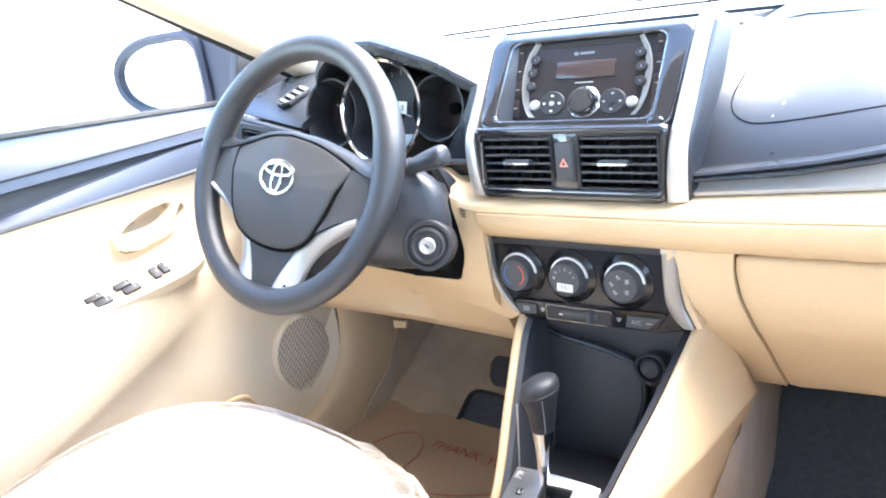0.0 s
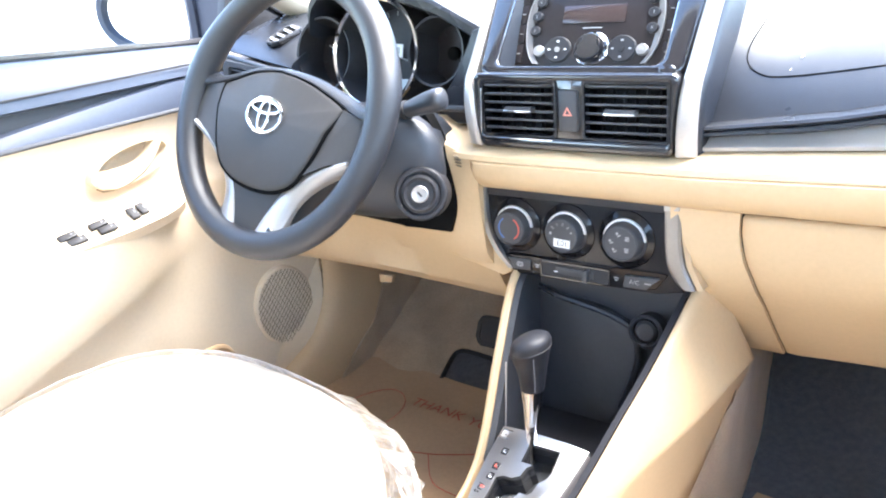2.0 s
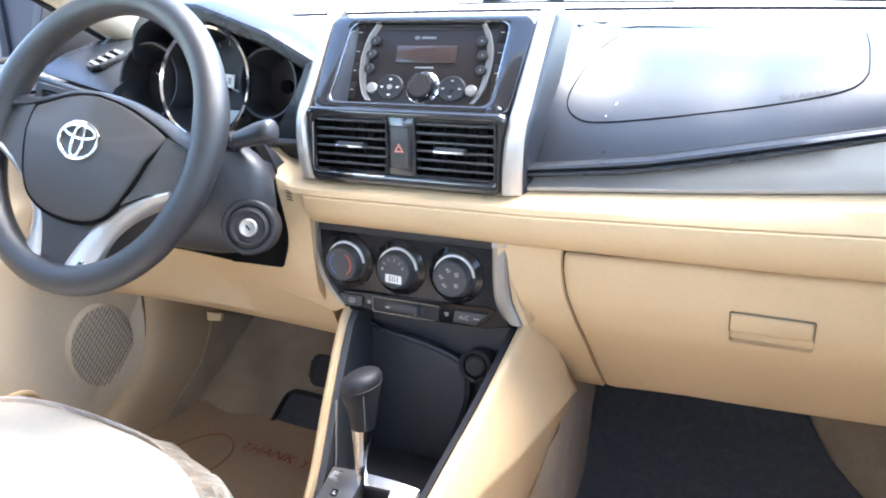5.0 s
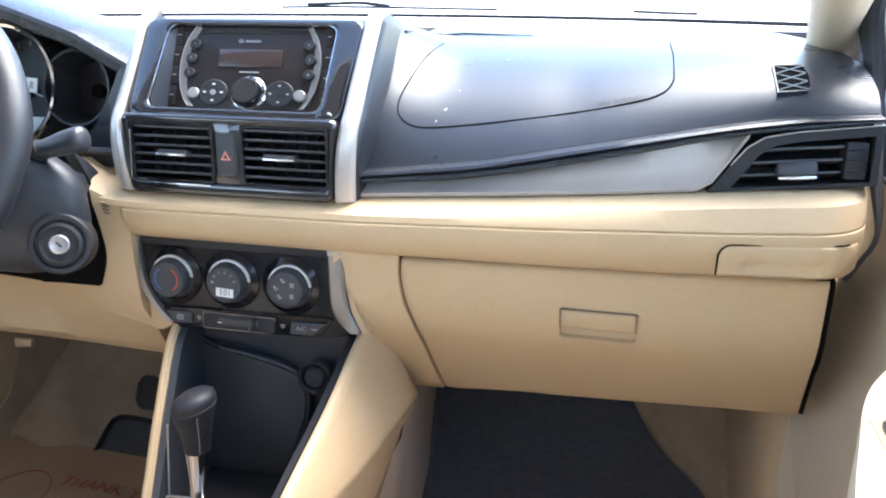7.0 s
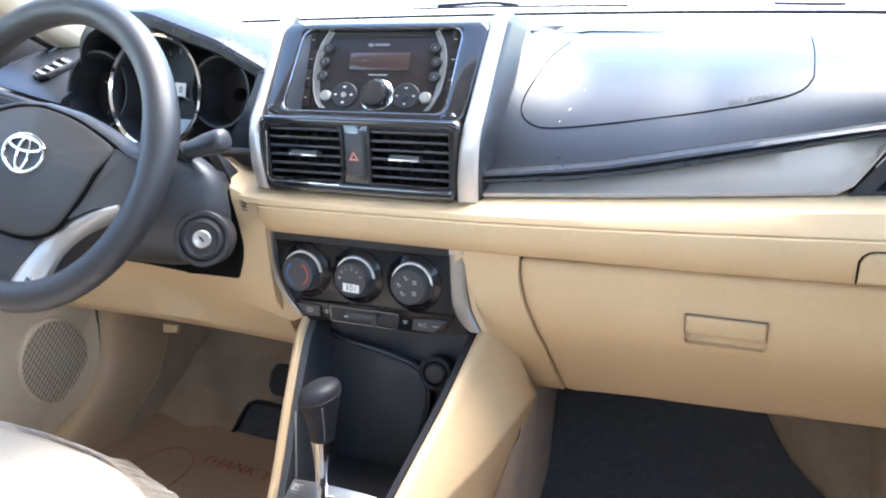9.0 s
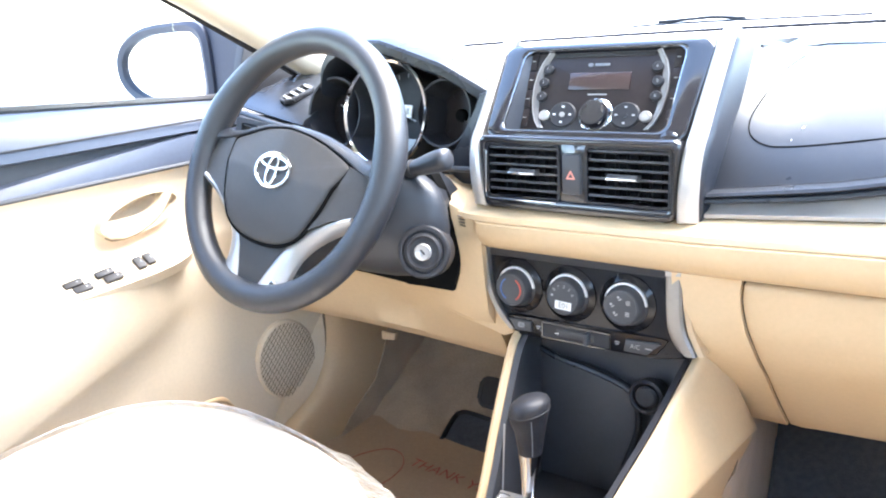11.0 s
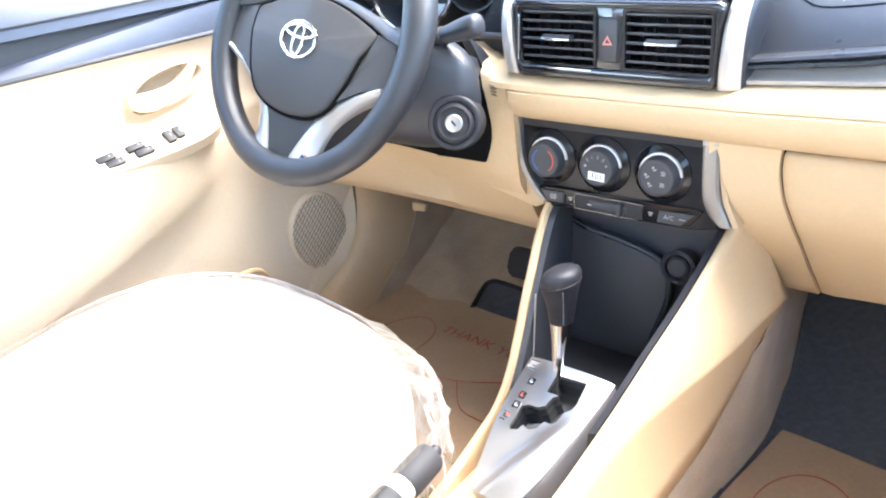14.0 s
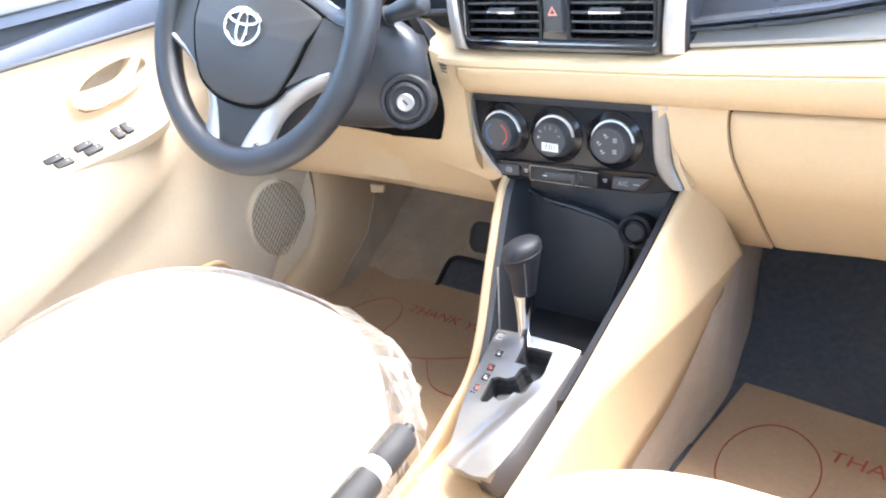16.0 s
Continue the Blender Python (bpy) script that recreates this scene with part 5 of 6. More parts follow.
for s in (-1, 1):
    # upper hub shoulder, sloping back from the cover
    inner = smooth_line([(0.0, 0.0475, 0), (0.045, 0.0425, 0), (0.088, 0.0298, 0), (0.109, 0.0225, 0), (0.128, 0.0160, 0), (0.148, 0.012, 0)], 4)
    outer = smooth_line([(0.0, 0.0535, 0), (0.050, 0.0505, 0), (0.096, 0.0395, 0), (0.118, 0.0320, 0), (0.136, 0.0290, 0), (0.156, 0.034, 0)], 4)
    rings = []
    for p, q in zip(inner, outer):
        wi = hub_w(p.x, min(p.y, 0.03)) + 0.0005
        rings.append([SW @ Vector((s * p.x, p.y, -0.02)), SW @ Vector((s * p.x, p.y, wi - 0.001)), SW @ Vector((s * (p.x * 0.9 + q.x * 0.1), p.y * 0.9 + q.y * 0.1, wi + 0.0006)), SW @ Vector((s * (p.x + q.x) / 2, (p.y + q.y) / 2, wi - 0.0015)), SW @ Vector((s * q.x, q.y, wi - 0.011)), SW @ Vector((s * q.x, q.y - 0.002, -0.026))])
    part("spoke_top", loft(rings), RUBBER, wheel, "charcoal hub shoulder over the cover", smooth=60)
    # side spoke between cover and rim
    sp_poly = [(0.1095, 0.0205), (0.128, 0.0150), (0.147, 0.0130), (0.157, 0.010), (0.160, -0.006), (0.157, -0.026), (0.150, -0.038), (0.141, -0.0365), (0.112, -0.0475), (0.0785, -0.0665), (0.0700, -0.0785), (0.0848, -0.0580), (0.0964, -0.0295), (0.1016, -0.0115), (0.1078, 0.004), (0.1106, 0.0165)]
    bm = bmesh.new()
    low = [bm.verts.new(SW @ Vector((s * u, v, -0.016))) for u, v in sp_poly]
    mid = [bm.verts.new(SW @ Vector((s * u, v, 0.0105 - 0.0065 * max(0.0, (u - 0.10) / 0.05) - 0.006 * max(0.0, (v + 0.01) / 0.03)))) for u, v in sp_poly]
    bm.faces.new(low)
    top = bm.faces.new(mid)
    for i in range(len(sp_poly)):
        j = (i + 1) % len(sp_poly)
        bm.faces.new((low[i], low[j], mid[j], mid[i]))
    bmesh.ops.bevel(bm, geom=list(top.edges), offset=0.0010, segments=2, profile=0.5, affect="EDGES")
    part("side_spoke", bm, COVER, wheel, "charcoal side spoke")
    # satin silver blade along the lower spoke
    upper = smooth_line([(0.1420, -0.0360, 0), (0.112, -0.0480, 0), (0.078, -0.0670, 0), (0.0455, -0.0940, 0), (0.0355, -0.112, 0), (0.0270, -0.132, 0), (0.0175, -0.1590, 0)], 5)
    lower = smooth_line([(0.1440, -0.0460, 0), (0.116, -0.0600, 0), (0.089, -0.0800, 0), (0.0715, -0.1000, 0), (0.0630, -0.119, 0), (0.0580, -0.139, 0), (0.0500, -0.1510, 0)], 5)
    n = len(upper) - 1
    rings, backs = [], []
    for i, (a, c) in enumerate(zip(upper, lower)):
        k = i / n
        wa = 0.0085 - 0.0085 * min(1, k / 0.5) + 0.004 * max(0, (k - 0.6) / 0.4)
        wc = wa - 0.0075 + 0.006 * max(0, (k - 0.75) / 0.25)

        def at(f, w):
            return SW @ Vector((s * (a.x + (c.x - a.x) * f), a.y + (c.y - a.y) * f, w))
        rings.append([at(0.0, -0.014), at(0.0, wa - 0.0012), at(0.05, wa + 0.0002), at(0.30, wa + 0.0010), at(0.65, (wa + wc) / 2 + 0.0012), at(0.94, wc + 0.0004), at(1.0, wc - 0.002), at(1.0, -0.014)])
        backs.append([at(0.2, -0.013), at(1.0, -0.0135), at(1.18, -0.020), at(1.25, -0.034), at(0.3, -0.036)])
    part("silver_spoke", loft(rings), SILVER, wheel, "satin silver lower spoke", smooth=50)
    part("spoke_back", loft(backs[2:-3]), DARK, wheel, "black back of the lower spoke", smooth=50)
part("lower_spoke", prism([(-0.0500, -0.0905), (0.0500, -0.0905), (0.0455, -0.0945), (0.0355, -0.112), (0.0270, -0.132), (0.0175, -0.160), (-0.0175, -0.160), (-0.0270, -0.132), (-0.0355, -0.112), (-0.0455, -0.0945)], -0.014, 0.0010, SW, 0.0015), COVER, wheel, "charcoal centre of the lower spoke")
part("spoke_button", lathe([(0.0070, -0.002), (0.0070, 0.0020), (0.0052, 0.0034), (0.0040, 0.0024), (0.0005, 0.0022)], SW @ pose(0.0475, -0.1435, 0.0015), 20), CHROME, wheel, "small bright stud")
# round emblem as plain crossing rings
def badge_loop(rx, ry, cv, r, n=40):
    return tube([SW @ Vector((rx * math.cos(2 * math.pi * i / n), -0.0095 + cv + ry * math.sin(2 * math.pi * i / n), 0.0195)) for i in range(n)], r, 8, True)


badge = part("badge_ring", badge_loop(0.0310, 0.0212, 0.0, 0.0021), CHROME, wheel, "polished metal badge ring")
part("badge_oval", badge_loop(0.0250, 0.0075, 0.0098, 0.0019, 32), CHROME, badge)
part("badge_oval", badge_loop(0.0088, 0.0190, -0.001, 0.0019, 32), CHROME, badge)
part("column_tube", tube([SW @ Vector((0, -0.01, -0.010)), SW @ Vector((0, -0.01, -0.06))], 0.045, 20), DARK, wheel)

# ---- centre console ----
con = thing("centre_console", "floor console with beige flanks, black tray and silver gear plate", "centre console")
# black bin and back wall under the climate panel
part("tray_back", sheet([[Vector((x, 0.055 - 0.02 * abs(x) / 0.1, z)) for z in span(0.18, 0.455, 6)] for x in span(-0.105, 0.126, 9)], 0.02, (0, 1, 0)), PLASTIC, con, "charcoal back wall of the tray")
# slanted pocket front with its raised lip
pk = [(-0.085, 0.382), (-0.047, 0.369), (-0.014, 0.364), (0.022, 0.357), (0.047, 0.349), (0.058, 0.338), (0.064, 0.320), (0.062, 0.29), (0.044, 0.235), (0.028, 0.205), (-0.085, 0.205)]
TB = Matrix(((1, 0, 0, 0), (0, 0.10, -1, 0.004), (0, 1, 0.1, 0), (0, 0, 0, 1)))
pocket = part("pocket_front", prism(pk, -0.03, 0.004, TB, 0.003), PLASTIC, con, "charcoal slanted pocket front")
part("pocket_lip", tube(smooth_line([TB @ Vector((u, v, 0.005)) for u, v in pk[:9]], 5), 0.0042, 8), LEATHER, con, "raised charcoal lip")
PS = face(0.010, 0.357, 12, 0.084) @ Matrix.Diagonal((0.82, 0.78, 0.8, 1))
so = part("power_socket", lathe([(0.026, -0.02), (0.026, 0.004), (0.022, 0.007), (0.0195, 0.004), (0.019, -0.006), (0.0175, -0.006), (0.0165, 0.003), (0.013, 0.006), (0.0005, 0.0055)], PS, 32), DARK, con, "round black power socket with cap")
part("socket_tab", box(0.006, 0.004, 0.006, PS @ pose(0, -0.022, 0.006), 0.001), PLASTIC, so)
part("tray_floor", sheet([[Vector((x, y, 0.205 + 0.03 * (0.05 - y))) for y in span(-0.14, 0.06, 5)] for x in span(-0.075, 0.12, 4)], 0.015, (0, 0, -1)), DARK, con, "black tray floor")
part("wall_chrome_line", tube([Vector((-0.054, -0.085, 0.33)), Vector((-0.052, -0.100, 0.25))], 0.0012, 6), GREY_RING, con)

# thin beige edge on the driver's side
edge = smooth_line([(-0.086, 0.045, 0.428), (-0.082, -0.002, 0.408), (-0.077, -0.030, 0.388), (-0.069, -0.078, 0.327), (-0.066, -0.139, 0.223), (-0.064, -0.209, 0.188), (-0.060, -0.327, 0.165), (-0.06, -0.55, 0.155)], 6)
rings = [[p + Vector((0.004, 0, -0.03)), p + Vector((0.004, -0.002, 0.0)), p + Vector((0.001, -0.004, 0.004)), p + Vector((-0.003, -0.004, 0.004)), p + Vector((-0.008, -0.001, 0.0)), Vector((p.x - 0.012, p.y, min(p.z - 0.03, 0.10))), Vector((p.x - 0.002, p.y, min(p.z - 0.03, 0.10)))] for p in edge]
part("tray_wall", loft([[p + Vector((0.004, 0.001, 0.001)), p + Vector((0.012, 0.001, -0.002)), Vector((p.x + 0.014, p.y, min(0.19, p.z - 0.01))), Vector((p.x + 0.004, p.y, min(0.19, p.z - 0.01)))] for p in edge if p.y > -0.145]), PLASTIC, con, "charcoal tray side")
part("left_flank", loft(rings), BEIGE, con, "slim beige console edge")
# broad beige flank on the passenger's side: ridge, shoulder and the turned-under skirt down to the carpet
ridge = smooth_line([(0.139, 0.048, 0.429), (0.128, -0.060, 0.366), (0.119, -0.135, 0.328), (0.108, -0.21, 0.286), (0.100, -0.31, 0.252), (0.098, -0.45, 0.235)], 6)
shoulder = smooth_line([(0.186, 0.096, 0.302), (0.187, 0.020, 0.3165), (0.168, -0.054, 0.2965), (0.1425, -0.138, 0.2800), (0.1250, -0.207, 0.2605), (0.114, -0.31, 0.236), (0.111, -0.45, 0.22)], 5)
skirt = smooth_line([(0.178, 0.104, 0.284), (0.170, 0.035, 0.250), (0.160, -0.010, 0.205), (0.152, -0.06, 0.172), (0.145, -0.14, 0.155), (0.138, -0.25, 0.14), (0.134, -0.45, 0.13)], 5)
rings = []
for i, p in enumerate(ridge):
    k = i / (len(ridge) - 1)
    f = k * (len(shoulder) - 1)
    j = min(int(f), len(shoulder) - 2)
    sh, sk = shoulder[j].lerp(shoulder[j + 1], f - j), skirt[j].lerp(skirt[j + 1], f - j)
    a = p + Vector((0.007, 0, 0.0))
    ring = [p + Vector((-0.003, 0.0, -0.03)), p + Vector((-0.003, 0, -0.002)), p + Vector((-0.001, 0, 0.0015)), p + Vector((0.003, 0, 0.002))]
    out = (sh - a).cross(Vector((0, 1, 0))).normalized()
    out = out if out.x > 0 else -out
    for s in (0.0, 0.1, 0.25, 0.45, 0.65, 0.82, 0.93, 1.0):
        ring.append(a.lerp(sh, s) + out * 0.0012 * math.sin(math.pi * s))
    for s in (0.06, 0.2, 0.4, 0.6, 0.8, 1.0):
        ring.append(sh.lerp(sk, s) - Vector((0.002, 0, 0)) * math.sin(math.pi * s))
    ring.append(sk + Vector((-0.03, 0, -0.01)))
    ring.append(p + Vector((-0.006, 0.0, -0.05)))
    rings.append(ring)
part("tray_wall", loft([[p + Vector((-0.004, 0.001, 0.0)), p + Vector((-0.012, 0.001, -0.003)), Vector((p.x - 0.022, p.y, min(0.19, p.z - 0.02))), Vector((p.x - 0.012, p.y, min(0.19, p.z - 0.02)))] for p in ridge if p.y > -0.235]), DARK, con, "charcoal tray side")
part("right_flank", loft(rings, True, True), BEIGE, con, "broad beige console flank", smooth=100)
# carpeted tunnel side below it
rings = []
for y in span(-0.55, 0.60, 30):
    sk = skirt[min(range(len(skirt)), key=lambda q: abs(skirt[q].y - y))]
    top = 0.30 if y > 0.045 else min(0.31, sk.z + 0.012)
    xt = lerp_table([(-0.55, 0.128), (-0.25, 0.132), (-0.06, 0.146), (-0.01, 0.154), (0.02, 0.166), (0.05, 0.180), (0.10, 0.170), (0.60, 0.10)], y)
    foot = lerp_table([(-0.55, 0.128), (-0.10, 0.130), (0.025, 0.149), (0.091, 0.156), (0.167, 0.158), (0.26, 0.148), (0.315, 0.143), (0.41, 0.128), (0.60, 0.09)], y)
    zf = lerp_table([(p.y, p.z) for p in FLOOR_LINE], y)
    mid = (xt + foot) / 2 - 0.004
    rings.append([Vector((xt, y, top)), Vector((mid + 0.001, y, zf + (top - zf) * 0.55)), Vector((mid, y, zf + (top - zf) * 0.3)), Vector((foot - 0.004, y, zf + 0.03)), Vector((foot + 0.001, y, zf + 0.006)), Vector((foot - 0.05, y, zf - 0.01)), Vector((0.07, y, 0.10))])
part("tunnel_side", loft(rings), CARPET, con, "beige carpet on the tunnel side", smooth=80)
part("tunnel_side", sheet([[Vector((-0.100 - 0.03 * max(0, 1 - z / 0.2), y, z)) for z in span(0.03, 0.36, 6)] for y in span(-0.02, 0.60, 8)], 0.02, (1, 0, 0)), CARPET, con, "beige carpet on the tunnel side")

# silver gear plate
GP = Matrix(((1, 0, 0, 0.008), (0, 0.944, -0.33, -0.19), (0, 0.33, 0.944, 0.2275), (0, 0, 0, 1)))
slot = [(-0.0115, 0.0705), (0.0275, 0.0725), (0.0305, 0.0424), (0.0285, 0.0335), (0.0225, 0.0260), (0.0213, 0.0126), (0.0170, 0.0071), (0.0080, 0.0075), (0.0041, -0.0037), (-0.0038, -0.0090), (-0.0125, -0.0057), (-0.0158, -0.0140), (-0.0230, -0.0164), (-0.0268, -0.0128), (-0.0276, 0.0164), (-0.0205, 0.0211), (-0.0097, 0.0215), (-0.0018, 0.0270), (0.0001, 0.0397), (0.0055, 0.0450), (-0.0100, 0.0450)]


def plate_w(u, v):
    """Height of the domed plate over its flat base."""
    rear = max(0.0, -0.012 - v)
    return 0.0035 - 0.55 * rear * rear - 0.0045 * abs(u / 0.060) ** 3 - 0.05 * max(0.0, u - 0.030) * (1 + 12 * rear) + 0.0062 * math.exp(-((u - 0.034 - 0.40 * v) / 0.013) ** 2) * min(1.0, max(0.0, (0.045 - v) / 0.06)) - 0.0030 * math.exp(-((u - 0.004 - 0.40 * v) / 0.016) ** 2) * min(1.0, max(0.0, (-0.012 - v) / 0.03))


rings = []
for v in span(0.086, -0.101, 48):
    ul = lerp_table([(-0.101, -0.018), (-0.098, -0.0275), (-0.090, -0.0320), (-0.057, -0.0370), (-0.005, -0.0490), (0.044, -0.0545), (0.086, -0.0570)], v)
    ur = lerp_table([(-0.101, 0.012), (-0.097, 0.0270), (-0.080, 0.0335), (-0.054, 0.0400), (0.01, 0.050), (0.086, 0.056)], v)
    us = span(ul, ur, 36)
    rings.append([GP @ Vector((u, v, plate_w(u, v))) for u in us] + [GP @ Vector((u, v, -0.014)) for u in us[::-1]])
solid = part("plate_blank", loft(rings), BRUSHED)
plate = part("gear_plate", carve(solid, prism(slot, -0.06, 0.03, GP)), BRUSHED, con, "satin silver gear selector plate", smooth=40)
side = [(0.056, 0.083), (0.0555, 0.07), (0.050, 0.01), (0.043, -0.054), (0.032, -0.080), (0.012, -0.098)]
# same silver as the plate, coloured dark where it turns from the light
part("plate_side", loft([[GP @ Vector((u - 0.002, v, plate_w(u, v) - 0.0005)), GP @ Vector((u + 0.003, v - 0.001, plate_w(u, v) - 0.003)), GP @ Vector((u + 0.022, v - 0.004, -0.028)), GP @ Vector((u + 0.020, v - 0.002, -0.05)), GP @ Vector((u - 0.004, v, -0.05))] for u, v in side]), PLATE_SIDE, con, "satin side of the gear plate, painted dark for its shade")
part("body", loft([[Vector((-0.066, y, 0.05)), Vector((-0.066, y, z - 0.012)), Vector((0.085, y, z - 0.012)), Vector((0.105, y, z - 0.03)), Vector((0.12, y, 0.05))] for y, z in ((-0.55, 0.150), (-0.40, 0.155), (-0.295, 0.172), (-0.20, 0.17), (-0.12, 0.17))]), BEIGE, con, "beige console body")
part("gate_well", prism(slot, -0.045, -0.030, GP), PLASTIC, plate, "dark gear gate")
wall = frame_prism([(u * 1.03, v * 1.01) for u, v in slot], slot, -0.04, -0.002, GP)
part("gate_wall", wall, SLAT, plate)
for i, (u, v) in enumerate(((0.016, 0.030), (0.006, 0.014), (-0.010, 0.004))):
    part("gate_step", box(0.018, 0.016, 0.016, GP @ pose(u, v, -0.030 + 0.003 * i, 8, 0, 28), 0.002), SLAT, plate, "black step of the gate")
for i, (u, v) in enumerate(((-0.0460, 0.0750), (-0.0350, 0.0515), (-0.0350, 0.0299), (-0.0347, 0.0156))):
    big = i == 0
    su, sv = (0.0150, 0.0130) if big else (0.0085, 0.0095)
    fr = part("position_window", frame_prism(rrect(u, v, su, sv, 0.0012, 3), rrect(u, v, su - 0.0022, sv - 0.0022, 0.0008, 3), plate_w(u, v) - 0.001, plate_w(u, v) + 0.0007, GP), CHROME if big else PIANO, plate, "small framed position window")
    part("position_pane", prism(rrect(u, v, su - 0.0020, sv - 0.0020, 0.0008, 3), plate_w(u, v) - 0.001, plate_w(u, v) + 0.0003, GP), GREY_RING if big else DARK, fr)
    part("position_mark", box(0.0040, 0.0012, 0.0006, GP @ pose(u, v - 0.0012, plate_w(u, v) + 0.0006, 0, 0, -6)), RED_INK if i == 2 else (DARK if big else WHITE_INK), fr)
    if not big:
        part("position_mark", box(0.0012, 0.0044, 0.0006, GP @ pose(u - 0.0012, v + 0.0006, plate_w(u, v) + 0.0006)), RED_INK if i == 2 else GREY_INK, fr)
for u, v, a, b, ink in ((-0.0395, 0.0030, 0.0060, 0.0012, DARK), (-0.0370, 0.0002, 0.0050, 0.0026, RED_INK), (-0.0412, -0.0008, 0.0016, 0.0040, DARK), (-0.0385, -0.0040, 0.0058, 0.0012, DARK), (-0.0425, -0.0075, 0.0022, 0.0026, DARK), (-0.0385, -0.0078, 0.0024, 0.0018, DARK)):
    part("sport_mark", box(a, b, 0.0006, GP @ pose(u, v, plate_w(u, v) + 0.0003, 0, 0, -6)), ink, plate, "small printed sign")

# gear lever
lever = thing("gear_lever", "leather-topped automatic gear lever with chrome neck", "gear lever")
part("stem", tube([Vector((-0.003, -0.126, 0.195)), Vector((-0.003, -0.124, 0.262))], 0.0034, 12), CHROME, lever, "slim chrome stem")
part("neck", tube(smooth_line([(-0.0030, -0.123, 0.247), (-0.0028, -0.122, 0.262), (-0.0020, -0.120, 0.285), (-0.0008, -0.118, 0.305), (0.0002, -0.117, 0.3265)], 4), [0.0046 + 0.0088 * (i / 16) ** 1.25 for i in range(17)], 24), CHROME, lever, "tapered chrome neck")
KNOB = [(0.3235, 0.0125, 0.0125, 0.0002, 0.0), (0.3255, 0.0138, 0.0140, 0.0002, 0.0), (0.336, 0.0148, 0.0155, 0.0008, 0.0), (0.350, 0.0165, 0.0180, 0.0018, -0.001), (0.362, 0.0186, 0.0210, 0.0030, -0.003), (0.372, 0.0208, 0.0240, 0.0042, -0.005), (0.380, 0.0222, 0.0256, 0.0050, -0.006), (0.387, 0.0222, 0.0254, 0.0056, -0.006), (0.392, 0.0200, 0.0232, 0.0060, -0.006), (0.3955, 0.0150, 0.0180, 0.0063, -0.006), (0.3975, 0.0085, 0.0105, 0.0065, -0.006), (0.3980, 0.0020, 0.0030, 0.0065, -0.006)]


def knob_ring(z, rx, ry, cx, dy, grow=0.0):
    """One section of the grip; its cap tips towards the driver."""
    tip = 0.22 * max(0.0, min(1.0, (z - 0.345) / 0.03))
    return [Vector((cx + (rx + grow) * math.cos(2 * math.pi * i / 28), -0.1165 + dy + (ry + grow) * math.sin(2 * math.pi * i / 28), z + tip * rx * math.cos(2 * math.pi * i / 28))) for i in range(28)]


gk = part("grip", loft([knob_ring(*q) for q in KNOB]), GRIP, lever, "charcoal leather grip", smooth=70)
part("cap_seam", tube(knob_ring(*KNOB[6], -0.0002), 0.0009, 6, True), RUBBER_BLACK, gk, "seam round the grip's cap")
bm = bmesh.new()
for i in range(13):
    z = 0.328 + 0.0038 * i
    q = [float(np.interp(z, [k[0] for k in KNOB], [k[j] for k in KNOB])) for j in range(1, 5)]
    p = Vector((q[2] + q[0] * 0.66, -0.1165 + q[3] - q[1] * 0.76, z + 0.1 * q[0] * max(0.0, min(1.0, (z - 0.345) / 0.03))))
    tube([p, p + Vector((0.0003, 0, 0.0022))], 0.0007, 4, bm=bm)
part("stitching", bm, STITCH_GREY, gk, "grey stitches")

# handbrake
hb = thing("handbrake", "black handbrake lever with button, between seat and console", "handbrake")
A, B = Vector((-0.043, -0.309, 0.249)), Vector((-0.040, -0.395, 0.240))
d = (B - A).normalized()
part("button", tube([A - d * 0.010, A - d * 0.008, A + d * 0.004], [0.0050, 0.0068, 0.0072], 14), DARK, hb, "black release button")
part("grip", tube([A, A + d * 0.003, A + d * 0.008, A + d * 0.044, A + d * 0.049], [0.0105, 0.0160, 0.0176, 0.0180, 0.0168], 24), RUBBER_BLACK, hb, "black moulded grip")
part("sleeve", tube([A + d * 0.047, A + d * 0.068], [0.0160, 0.0160], 20), FABRIC, hb, "cream sleeve")
part("grip", tube([A + d * 0.066, A + d * 0.071, A + d * 0.14], [0.0160, 0.0176, 0.0180], 24), RUBBER_BLACK, hb, "black moulded grip")
part("base", box(0.040, 0.12, 0.15, Matrix.Translation(A + d * 0.19 + Vector((0, 0, -0.08))), 0.012), BEIGE, hb)

# ---- seats ----


